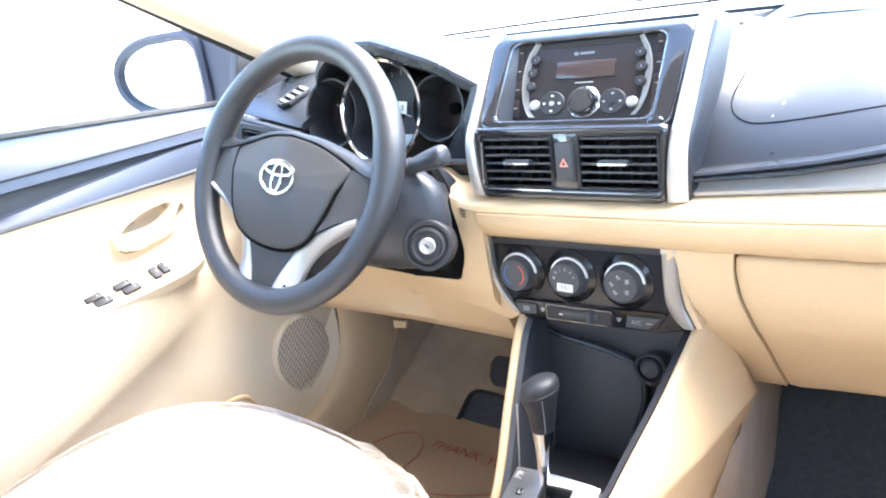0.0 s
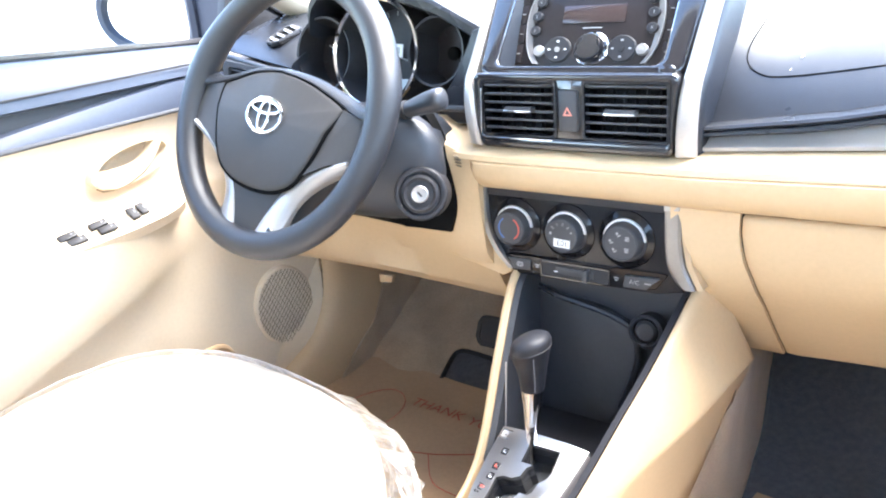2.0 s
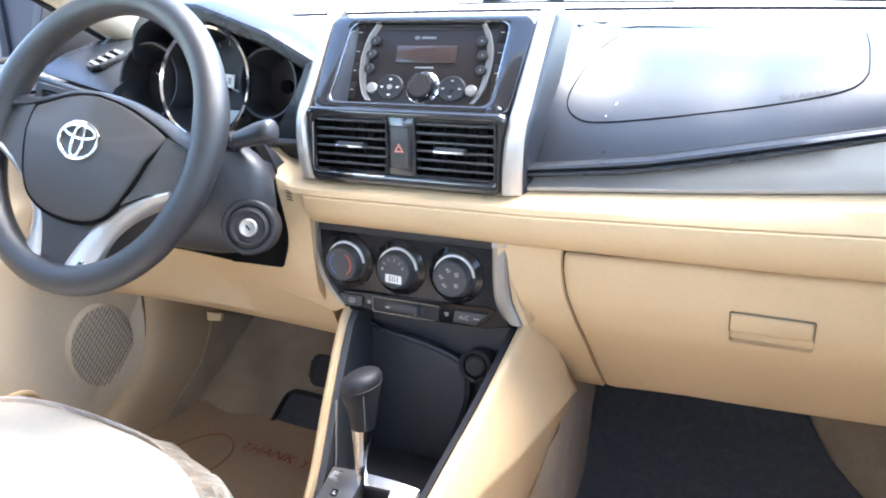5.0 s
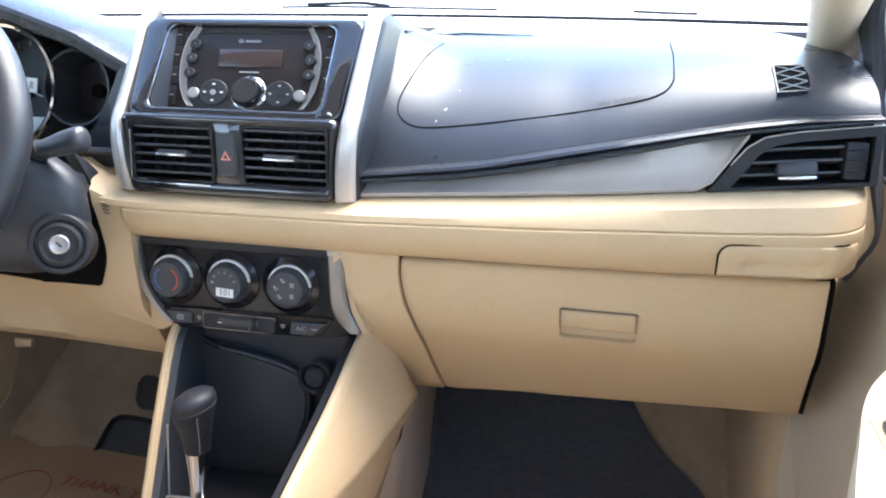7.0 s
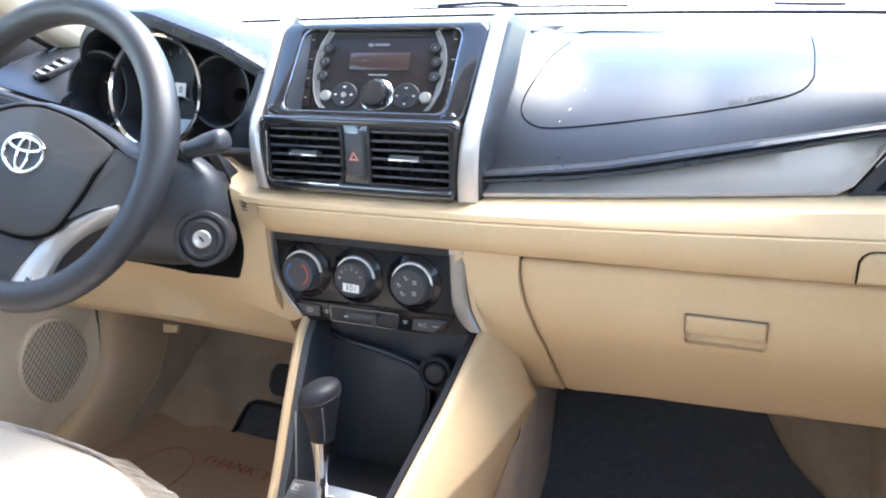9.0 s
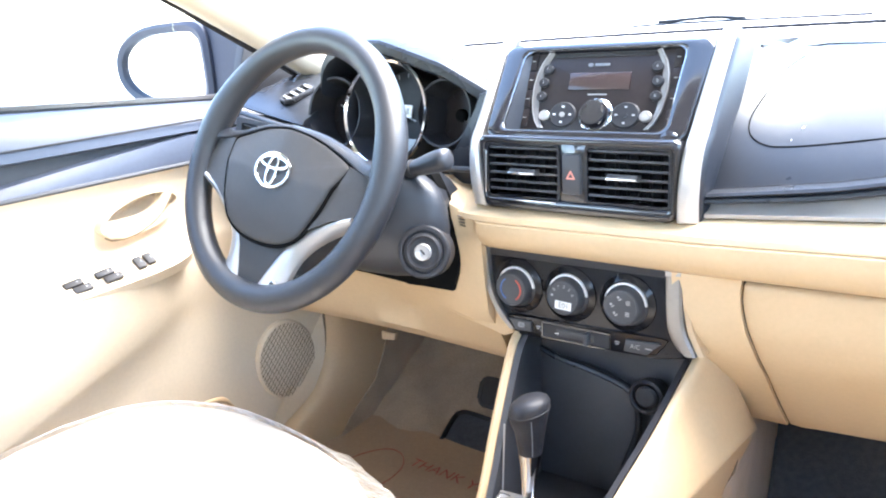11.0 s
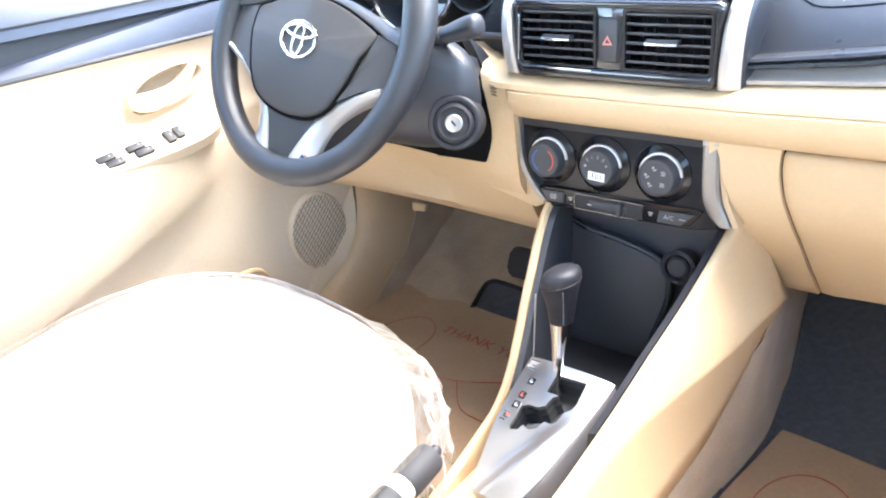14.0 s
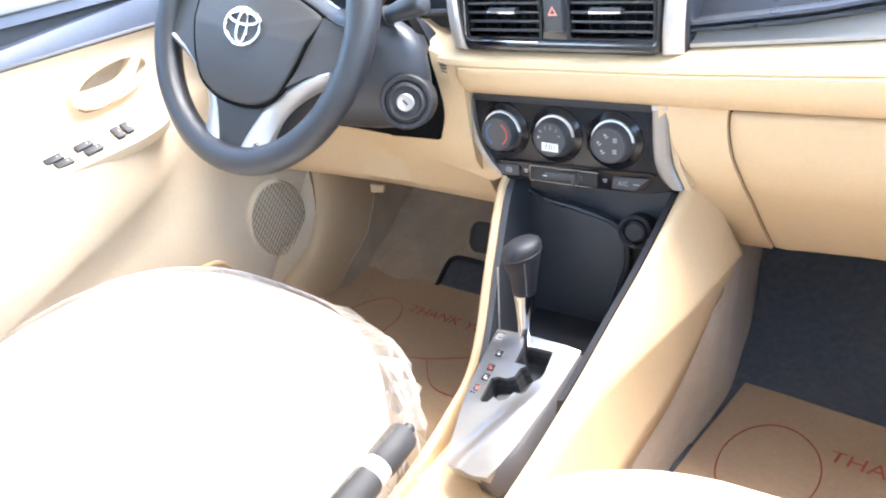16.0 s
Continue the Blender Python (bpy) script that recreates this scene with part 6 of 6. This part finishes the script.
def cushion(name, cx, half, y_front, y_back, top, label, wrapped=True, skew=0.0):
    s = thing(name, label, "car seat")

    def rim_at(a, sc):
        """A point of the cushion's rounded outline, with the bolster's rise as its height."""
        ca, sa = math.cos(a), math.sin(a)
        u = math.copysign(abs(ca) ** (2 / 3.6), ca)
        v = math.copysign(abs(sa) ** (2 / 3.6), sa)
        yc, hy = (y_front + y_back) / 2, (y_front - y_back) / 2
        bol = 0.016 * max(0, (abs(u) * sc - 0.62) / 0.38) ** 1.5
        return Vector((cx + u * half * sc * (1 - 0.04 * max(0, v)), yc + v * hy * sc - (0.026 * u * u + skew * u) * max(0, v), bol - 0.02 * max(0, -v)))

    def grid(floor):
        rings = []
        for k, (sc, h) in enumerate(((0.93, floor), (0.985, floor + 0.03), (1.0, top - 0.055), (0.995, top - 0.030), (0.975, top - 0.014), (0.94, top - 0.004), (0.88, top + 0.002), (0.76, top + 0.005), (0.55, top + 0.002), (0.25, top))):
            ring = []
            for i in range(56):
                q = rim_at(2 * math.pi * i / 56, sc)
                ring.append(Vector((q.x, q.y, h + (q.z if k > 3 and sc > 0.5 else 0))))
            rings.append(ring)
        return rings
    part("seat_cushion", loft(grid(FLOOR + 0.06)), FABRIC, s, "pale beige cloth cushion", smooth=60)
    part("seat_base", box(half * 1.6, (y_front - y_back) * 0.8, 0.075, pose(cx, (y_front + y_back) / 2, FLOOR + 0.035), 0.01), PLASTIC, s)
    if not wrapped:
        return s
    # loose clear cover: tight over the top, hanging in creased folds beside the console
    bm = bmesh.new()
    n, rows = 72, []
    for k, (sc, dz) in enumerate(((1.0, -0.150), (1.01, -0.115), (1.0, -0.080), (1.01, -0.048), (1.005, -0.022), (0.975, -0.004), (0.93, 0.006))):
        ring = []
        for i in range(n):
            a = 2 * math.pi * i / n
            q = rim_at(a, sc)
            side = max(0.0, math.cos(a)) ** 0.7
            hang = min(1.0, max(0.0, -dz / 0.03))
            g = (0.0004 + (0.034 * side + 0.006 * max(0.0, math.sin(a)) ** 2) * hang) * (1 + 0.5 * noise.noise(Vector((q.x * 22, q.y * 22, dz * 18 + 4))))
            w = Vector((q.x - cx, q.y - (y_front + y_back) / 2, 0)).normalized()
            ring.append(bm.verts.new(Vector((q.x, q.y, top + dz + q.z)) + w * g + Vector((random.uniform(-1, 1), random.uniform(-1, 1), random.uniform(-1, 1))) * (0.0010 + 0.0058 * side * hang + 0.0014 * hang)))
        rows.append(ring)
    for a, b in zip(rows, rows[1:]):
        for i in range(n):
            bm.faces.new((a[i], a[(i + 1) % n], b[(i + 1) % n], b[i]))
    bmesh.ops.triangulate(bm, faces=bm.faces[:])
    part("protective_film", bm, FILM, s, "clear crinkled plastic cover", smooth=0)
    return s


cushion("driver_seat", -0.333, 0.262, -0.176, -0.66, 0.300, "beige driver's seat under clear plastic film", True, 0.020)
cushion("passenger_seat", 0.342, 0.245, -0.246, -0.78, 0.285, "pale beige cloth passenger seat cushion beside the console", False)

# ---- footwells ----


def floor_z(y):
    return lerp_table([(p.y, p.z) for p in FLOOR_LINE], y) if y > -0.5 else FLOOR


def lying(outline_l, outline_r, lift, t, ny=26, wob=0.0):
    """A flat thing that lies on the floor: its left and right edges as (y, x) tables."""
    y0, y1 = outline_l[0][0], outline_l[-1][0]
    rings = []
    for y in span(y0, y1, ny):
        xl, xr = lerp_table(outline_l, y), lerp_table(outline_r, y)
        ring = []
        for k in span(0, 1, 16):
            x = xl + (xr - xl) * k
            ring.append(Vector((x, y, floor_z(y) + lift + wob * (0.5 + noise.noise(Vector((x * 9, y * 9, 0.3)))))))
        rings.append(ring)
    return sheet(rings, t, (0, 0, -1))


m1 = solo("floor_mat", lying([(-0.35, 0.134), (-0.018, 0.143), (0.025, 0.151), (0.091, 0.158), (0.167, 0.160), (0.26, 0.150), (0.315, 0.145), (0.41, 0.130), (0.50, 0.115)], [(-0.35, 0.60), (0.20, 0.62), (0.25, 0.60), (0.32, 0.565), (0.36, 0.525), (0.395, 0.489), (0.44, 0.456), (0.50, 0.42)], 0.009, 0.008), MAT_BLACK, "black ribbed-pile floor mat on the passenger side", "floor mat")
edge_pts = [Vector((x, y, floor_z(y) + 0.008)) for y, x in ((-0.35, 0.135), (-0.018, 0.144), (0.025, 0.152), (0.091, 0.159), (0.167, 0.161), (0.26, 0.151), (0.315, 0.146), (0.41, 0.131))]
part("binding", tube(smooth_line(edge_pts, 5), 0.0026, 8), MAT_BLACK, m1, "sewn black edge")
edge_pts = [Vector((x, y, floor_z(y) + 0.008)) for y, x in ((0.20, 0.62), (0.25, 0.60), (0.32, 0.565), (0.36, 0.525), (0.395, 0.489), (0.44, 0.456), (0.50, 0.42))]
part("binding", tube(smooth_line(edge_pts, 5), 0.0026, 8), MAT_BLACK, m1, "sewn black edge")


def paper(name, corners, label, text_at, text_rot, circle_at, circle_r, lift, marks):
    """A printed kraft sheet with hand-drawn looking red print."""
    a, b, c, d = [Vector(q) for q in corners]
    rings = []
    for i in span(0, 1, 18):
        ring = []
        for j in span(0, 1, 18):
            q = a.lerp(b, i).lerp(d.lerp(c, i), j)
            ring.append(Vector((q.x, q.y, floor_z(q.y) + lift + 0.004 * noise.noise(Vector((q.x * 12, q.y * 12, 1.7))))))
        rings.append(ring)
    p = solo(name, sheet(rings, 0.0006, (0, 0, -1)), KRAFT, label, "paper mat")

    def top(x, y):
        return Vector((x, y, floor_z(y) + lift + 0.0022 + 0.004 * noise.noise(Vector((x * 12, y * 12, 1.7)))))
    cx, cy = circle_at
    pts = [top(cx + circle_r * math.cos(t), cy + circle_r * math.sin(t) * 1.40) for t in [2 * math.pi * i / 40 for i in range(40)]]
    part("printed_ring", tube(pts, 0.0008, 6, True), INK, p, "thin red printed ring")
    for m in marks:
        part("printed_line", tube(smooth_line([top(x, y) for x, y in m], 6), 0.0008, 6), INK, p, "thin red printed line")
    words = lettering("printed_words", "THANK YOU", 0.034, Matrix.Translation((*text_at, 0)) @ pose(0, 0, 0, 0, 0, text_rot), INK, p, "red printed words", -0.0001)
    for v in words.data.vertices:
        v.co.z = top(v.co.x, v.co.y).z + 0.0004
    return p


paper("paper_mat", [(-0.640, 0.256), (-0.160, 0.232), (-0.150, -0.26), (-0.560, -0.24)], "brown kraft paper sheet with red print in the driver's footwell", (-0.325, 0.150), -3, (-0.475, 0.092), 0.055, 0.006, [[(-0.47, 0.05), (-0.38, 0.02), (-0.30, 0.035), (-0.22, 0.075)], [(-0.30, 0.035), (-0.25, -0.02), (-0.19, -0.03)]])
paper("paper_mat", [(0.175, 0.178), (0.600, 0.125), (0.56, -0.34), (0.136, -0.15)], "brown kraft paper sheet with red print on the black mat", (0.408, 0.055), -7, (0.250, 0.014), 0.060, 0.015, [])

# the driver's mat, half under the paper sheet
m2 = solo("floor_mat", lying([(0.12, -0.415), (0.20, -0.418), (0.245, -0.421), (0.29, -0.434), (0.308, -0.434), (0.320, -0.424)], [(0.12, -0.14), (0.20, -0.14), (0.245, -0.14), (0.29, -0.14), (0.308, -0.14), (0.320, -0.14)], 0.004, 0.006, 30), MAT_BLACK, "black pile floor mat before the driver's pedals", "floor mat")
part("binding", tube(smooth_line([Vector((x, y, floor_z(y) + 0.006)) for x, y in ((-0.4215, 0.240), (-0.4235, 0.247), (-0.436, 0.300), (-0.431, 0.316), (-0.41, 0.3215), (-0.33, 0.318), (-0.16, 0.316))], 5), 0.0048, 8), RUBBER_BLACK, m2, "raised black edge")

# brake pedal
pd = thing("brake_pedal", "black rubber brake pedal hanging under the dash", "pedal")
M = face(0.265, 0.153, 26, -0.305)
part("pad", prism(rrect(0, 0, 0.078, 0.056, 0.014), -0.012, 0.004, M, 0.005, 3), RUBBER_BLACK, pd, "black rubber pad", smooth=60)
part("pad_rim", frame_prism(rrect(0, 0, 0.066, 0.044, 0.010), rrect(0, 0, 0.060, 0.038, 0.008), 0.003, 0.0052, M), RUBBER_BLACK, pd)
part("arm", tube([M @ Vector((0, 0, -0.01)), M @ Vector((0.0, 0.05, -0.08)), Vector((-0.305, 0.50, 0.33))], 0.008, 10), DARK, pd, "black steel arm")
solo("leaf_fleck", tube(smooth_line([(-0.612, 0.318, floor_z(0.318) + 0.020), (-0.607, 0.316, floor_z(0.316) + 0.021), (-0.600, 0.309, floor_z(0.309) + 0.020)], 4), [0.0006] + [0.0016] * 7 + [0.0005], 6), DARK, "tiny dark fleck lying on the carpet", "fleck")

# ---- door furniture ----
DL = Matrix(((0, 0, 1, 0), (1, 0, 0, 0), (0, 1, 0, 0), (0, 0, 0, 1)))  # u along the car, v up, w into the cabin


def door_at(x, y, z, tilt=0):
    return Matrix.Translation((x, y, z)) @ DL @ pose(0, 0, 0, 0, 0, tilt)


M = door_at(-0.6880, -0.124, 0.543, 9)
part("handle_bezel", frame_prism(circle(0, 0, 0.070, 0.0285, 40), circle(0.003, 0.001, 0.0645, 0.0235, 40), -0.02, 0.0022, M), BEIGE_LIGHT, door_l, "beige oval handle bezel")
part("handle_cavity", lathe([(1.0, 0.0), (0.96, -0.35), (0.75, -0.75), (0.02, -0.95), (0.02, -1.05), (0.80, -0.85), (1.02, -0.38), (1.05, 0.0)], M @ pose(0.003, 0.003, 0.002) @ Matrix.Diagonal((0.0645, 0.0235, 0.045, 1)), 32, None, True), BEIGE_LIGHT, door_l, "beige scooped handle recess")
panel = [c for c in door_l.children if c.name.startswith("lower_panel")][0]
panel_bm = carve(panel, lathe([(1.0, 0.02), (1.0, -0.06)], M @ pose(0.003, 0.003, 0) @ Matrix.Diagonal((0.0655, 0.0240, 1, 1)), 32))
part("lower_panel", panel_bm, BEIGE_LIGHT, door_l, "beige moulded lower door panel")
lever_pts = smooth_line([(-0.068, -0.010, 0), (-0.050, -0.0225, 0), (-0.020, -0.0250, 0), (0.012, -0.0190, 0), (0.040, -0.0040, 0), (0.062, 0.0150, 0), (0.060, 0.0205, 0), (0.046, 0.0150, 0), (0.028, 0.0020, 0), (0.004, -0.0035, 0), (-0.030, 0.0010, 0), (-0.058, 0.0080, 0)], 4)
part("inner_handle", prism([(p.x, p.y) for p in lever_pts], -0.014, 0.0060, M, 0.004, 3), BEIGE_LIGHT, door_l, "beige door pull lever", smooth=60)
# dark rod painted in for the lever's shadow
part("handle_shadow_line", tube([M @ Vector((u, v, 0.0012)) for u, v in ((-0.068, -0.013), (-0.060, -0.0205), (-0.040, -0.0262), (-0.015, -0.0272), (0.012, -0.0225), (0.030, -0.0130))], 0.0013, 6), GRILLE, door_l, "painted shadow line under the pull lever")
SWM = Matrix.Translation((-0.655, -0.193, 0.470)) @ pose(0, 0, 0, 4, 30, -2) @ pose(0, 0, 0.007)
part("switch_panel", prism([(p.x, p.y) for p in smooth_line([(-0.026, -0.125, 0), (0.020, -0.125, 0), (0.030, -0.03, 0), (0.028, 0.07, 0), (0.010, 0.118, 0), (-0.014, 0.116, 0), (-0.026, 0.06, 0), (-0.026, -0.124, 0)], 4)][:-1], -0.02, 0.0, SWM, 0.003), BEIGE_LIGHT, door_l, "beige armrest switch panel")
for u, v, w, l in ((-0.0015, -0.072, 0.0125, 0.027), (0.0125, -0.065, 0.0125, 0.027), (-0.0020, -0.025, 0.0125, 0.027), (0.0120, -0.018, 0.0125, 0.027), (0.002, 0.029, 0.024, 0.013), (0.000, 0.046, 0.023, 0.013)):
    k = part("window_switch", box(w, l, 0.006, SWM @ pose(u, v, 0.003, 3), 0.0018, 2), DARK, door_l, "black window switch")
    part("switch_mark", box(w * 0.22, 0.0022, 0.0006, SWM @ pose(u, v + l * 0.2, 0.0062, 3)), STITCH_GREY, k)
# round speaker grille
M = door_at(-0.6555, 0.097, 0.214, 0) @ pose(-0.001, 0, 0.0015, 0, -10.2, 0) @ Matrix.Diagonal((0.805, 1, 1, 1))
gr = part("speaker_grille", lathe([(0.0765, -0.012), (0.0765, -0.0040), (0.0735, -0.0006), (0.0720, 0.0004), (0.0005, 0.0006)], M, 48), BEIGE_LIGHT, door_l, "round beige speaker grille")
for s, step in ((1, 0.0072), (-1, 0.0110)):
    for i in range(-11, 12):
        o = i * step
        half = math.sqrt(max(0, 0.0715 ** 2 - o * o))
        if half > 0.012:
            part("mesh_line", box(half * 2, 0.0011 if s > 0 else 0.0008, 0.0008, M @ pose(0, 0, 0.0006, 0, 0, 42 if s > 0 else -62) @ pose(0, o, 0)), GRILLE, gr)
part("door_gap", tube(smooth_line([(-0.640, 0.189, 0.36), (-0.6405, 0.1845, 0.281), (-0.642, 0.1765, 0.205), (-0.649, 0.139, 0.138), (-0.658, 0.085, 0.100)], 5), 0.0026, 6), GRILLE, door_l, "dark gap at the door's front edge")
part("pocket_lip", tube(smooth_line([(-0.652, -0.50, 0.165), (-0.650, -0.25, 0.192), (-0.648, -0.12, 0.210), (-0.649, -0.065, 0.206), (-0.655, -0.040, 0.180), (-0.66, -0.035, 0.15)], 5), 0.005, 8), BEIGE, door_l, "rounded lip of the door pocket")
for d, sx in ((door_l, -1), (door_r, 1)):
    part("belt_seal", tube([Vector((sx * 0.772, y, 0.725 - 0.068 * (y + 0.364))) for y in span(-0.95, 0.16, 12)], 0.007, 8), RUBBER_BLACK, d, "black belt-line seal")
    part("pad_crease", tube([Vector((sx * 0.6985, y, 0.668)) for y in span(-0.95, 0.12, 12)], 0.0016, 6), RUBBER_BLACK, d, "sewn crease in the upper pad")
    sail = [(0.108, 0.675), (0.132, 0.752), (0.157, 0.822), (0.20, 0.795), (0.26, 0.755), (0.34, 0.70), (0.36, 0.675)]
    if sx > 0:
        # carried higher than the real panel; the unseen top blocks sun on the pad
        sail = [(0.085, 0.670), (0.105, 0.74), (0.125, 0.80), (0.160, 0.885), (0.22, 0.865), (0.33, 0.80), (0.45, 0.735), (0.45, 0.670)]
    part("sail_panel", prism(sail, -0.02, 0.0, Matrix.Translation((sx * 0.712, 0, 0)) @ (DL if sx < 0 else DL @ Matrix.Diagonal((1, 1, -1, 1))), 0.004), DARK, d, "black sail panel behind the mirror")
    wg = part("side_glass", sheet([[Vector((sx * (0.755 - 0.30 * max(0, z - 0.74)), y, z)) for z in span(0.70, 1.08, 4)] for y in span(-0.95, 0.02, 4)], 0.004, (sx, 0, 0)), GLASS, d, "clear side glass")
    wg.visible_shadow = False
# passenger door armrest switch
part("armrest_panel", prism([(p.x, p.y) for p in smooth_line([(0.566, -0.36, 0), (0.584, -0.273, 0), (0.602, -0.207, 0), (0.618, -0.150, 0), (0.637, -0.104, 0), (0.664, -0.062, 0), (0.690, -0.048, 0)], 4)] + [(0.70, -0.048), (0.70, -0.36)], 0.40, 0.474, Matrix(), 0.012, 4), BEIGE_LIGHT, door_r, "beige armrest", smooth=60)
part("switch_recess", prism(rrect(0.634, -0.200, 0.034, 0.066, 0.006), 0.472, 0.4752, Matrix()), BEIGE, door_r)
part("window_switch", box(0.022, 0.046, 0.008, pose(0.634, -0.202, 0.4765, 4, 0, 0), 0.003), DARK_DOOR, door_r, "black window switch")

# door frame seal at the dash end
solo("trim_door_seal", tube(smooth_line([(0.580, -0.34, 1.02), (0.630, -0.06, 0.90), (0.645, 0.12, 0.79), (0.664, 0.15, 0.715), (0.662, 0.075, 0.615), (0.662, 0.040, 0.565), (0.650, 0.038, 0.535), (0.640, 0.040, 0.515)], 6), [0.022 - 0.0195 * min(1, i / 30) for i in range(43)], 10), RUBBER_BLACK, "black rubber seal along the door frame", "seal", "structure")

# ---- door mirror ----
mir = thing("door_mirror", "dark slate door mirror outside the driver's window", "door mirror")


def egg(cx, cz, y, hx, hz, n=40):
    out = []
    for i in range(n):
        t = 2 * math.pi * i / n
        ct, st = math.cos(t), math.sin(t)
        p = 4.5 if ct > 0 else 2.3
        out.append(Vector((cx + hx * math.copysign(abs(ct) ** (2 / p), ct), y, cz + hz * math.copysign(abs(st) ** (2 / p), st) * (1 + 0.12 * ct))))
    return out


CX, CZ = -0.992, 0.7455
part("housing", loft([egg(CX + 0.01, CZ, 0.27, 0.03, 0.02), egg(CX + 0.006, CZ, 0.255, 0.09, 0.045), egg(CX, CZ, 0.22, 0.132, 0.068), egg(CX, CZ, 0.175, 0.158, 0.084), egg(CX, CZ, 0.158, 0.158, 0.084), egg(CX, CZ, 0.152, 0.149, 0.077), egg(CX, CZ, 0.156, 0.136, 0.066), egg(CX, CZ, 0.166, 0.134, 0.064)]), MIRROR_SHELL, mir, "slate mirror housing")
part("mirror_glass", loft([egg(CX, CZ, 0.164, 0.135, 0.065), egg(CX, CZ, 0.1635, 0.12, 0.058), egg(CX, CZ, 0.163, 0.06, 0.03), egg(CX, CZ, 0.163, 0.002, 0.001)]), MIRROR, mir, "bright mirror glass")
part("mirror_foot", loft([sq_ring(0.165, -0.878, -0.742, 0.674, 0.822, p=4.5), sq_ring(0.185, -0.878, -0.738, 0.672, 0.822, p=4.5), sq_ring(0.24, -0.86, -0.735, 0.68, 0.80), sq_ring(0.26, -0.84, -0.74, 0.70, 0.78)]), MIRROR_SHELL, mir, "slate mirror foot")

# ---- windscreen wipers, outside the glass ----
wip = thing("windscreen_wiper", "thin black wiper lying along the windscreen's foot", "wiper")
part("blade", tube(smooth_line([(-0.223, 0.660, 0.759), (-0.111, 0.660, 0.760), (0.017, 0.660, 0.759), (0.181, 0.660, 0.757)], 5), 0.0022, 8), RUBBER_BLACK, wip, "black rubber blade")
part("arm", tube(smooth_line([(-0.172, 0.660, 0.764), (-0.111, 0.660, 0.766), (-0.068, 0.660, 0.767), (-0.015, 0.660, 0.762)], 5), 0.0030, 8), RUBBER_BLACK, wip, "black arm")
wip = thing("windscreen_wiper", "short black wiper end by the windscreen's corner", "wiper")
part("blade", tube(smooth_line([(0.413, 0.600, 0.757), (0.466, 0.600, 0.755), (0.513, 0.600, 0.754)], 5), 0.0025, 8), RUBBER_BLACK, wip, "black rubber blade")

# ---- lint on the dash top ----
for x, y, r in ((0.190, 0.130, 0.0006), (0.232, 0.110, 0.0005), (0.222, 0.080, 0.0011), (0.215, 0.067, 0.0005)):
    p = pad_point(x, y, 0.0006)
    solo("lint_fleck", tube([p, p + Vector((r * 1.2, 0.001, r * 0.8)), p + Vector((r * 1.8, 0.003, r * 2.2))], [r * 0.5, r, r * 0.4], 6), WHITE_INK, "tiny white lint fleck on the dash top", "lint", group="flecks on the dash")
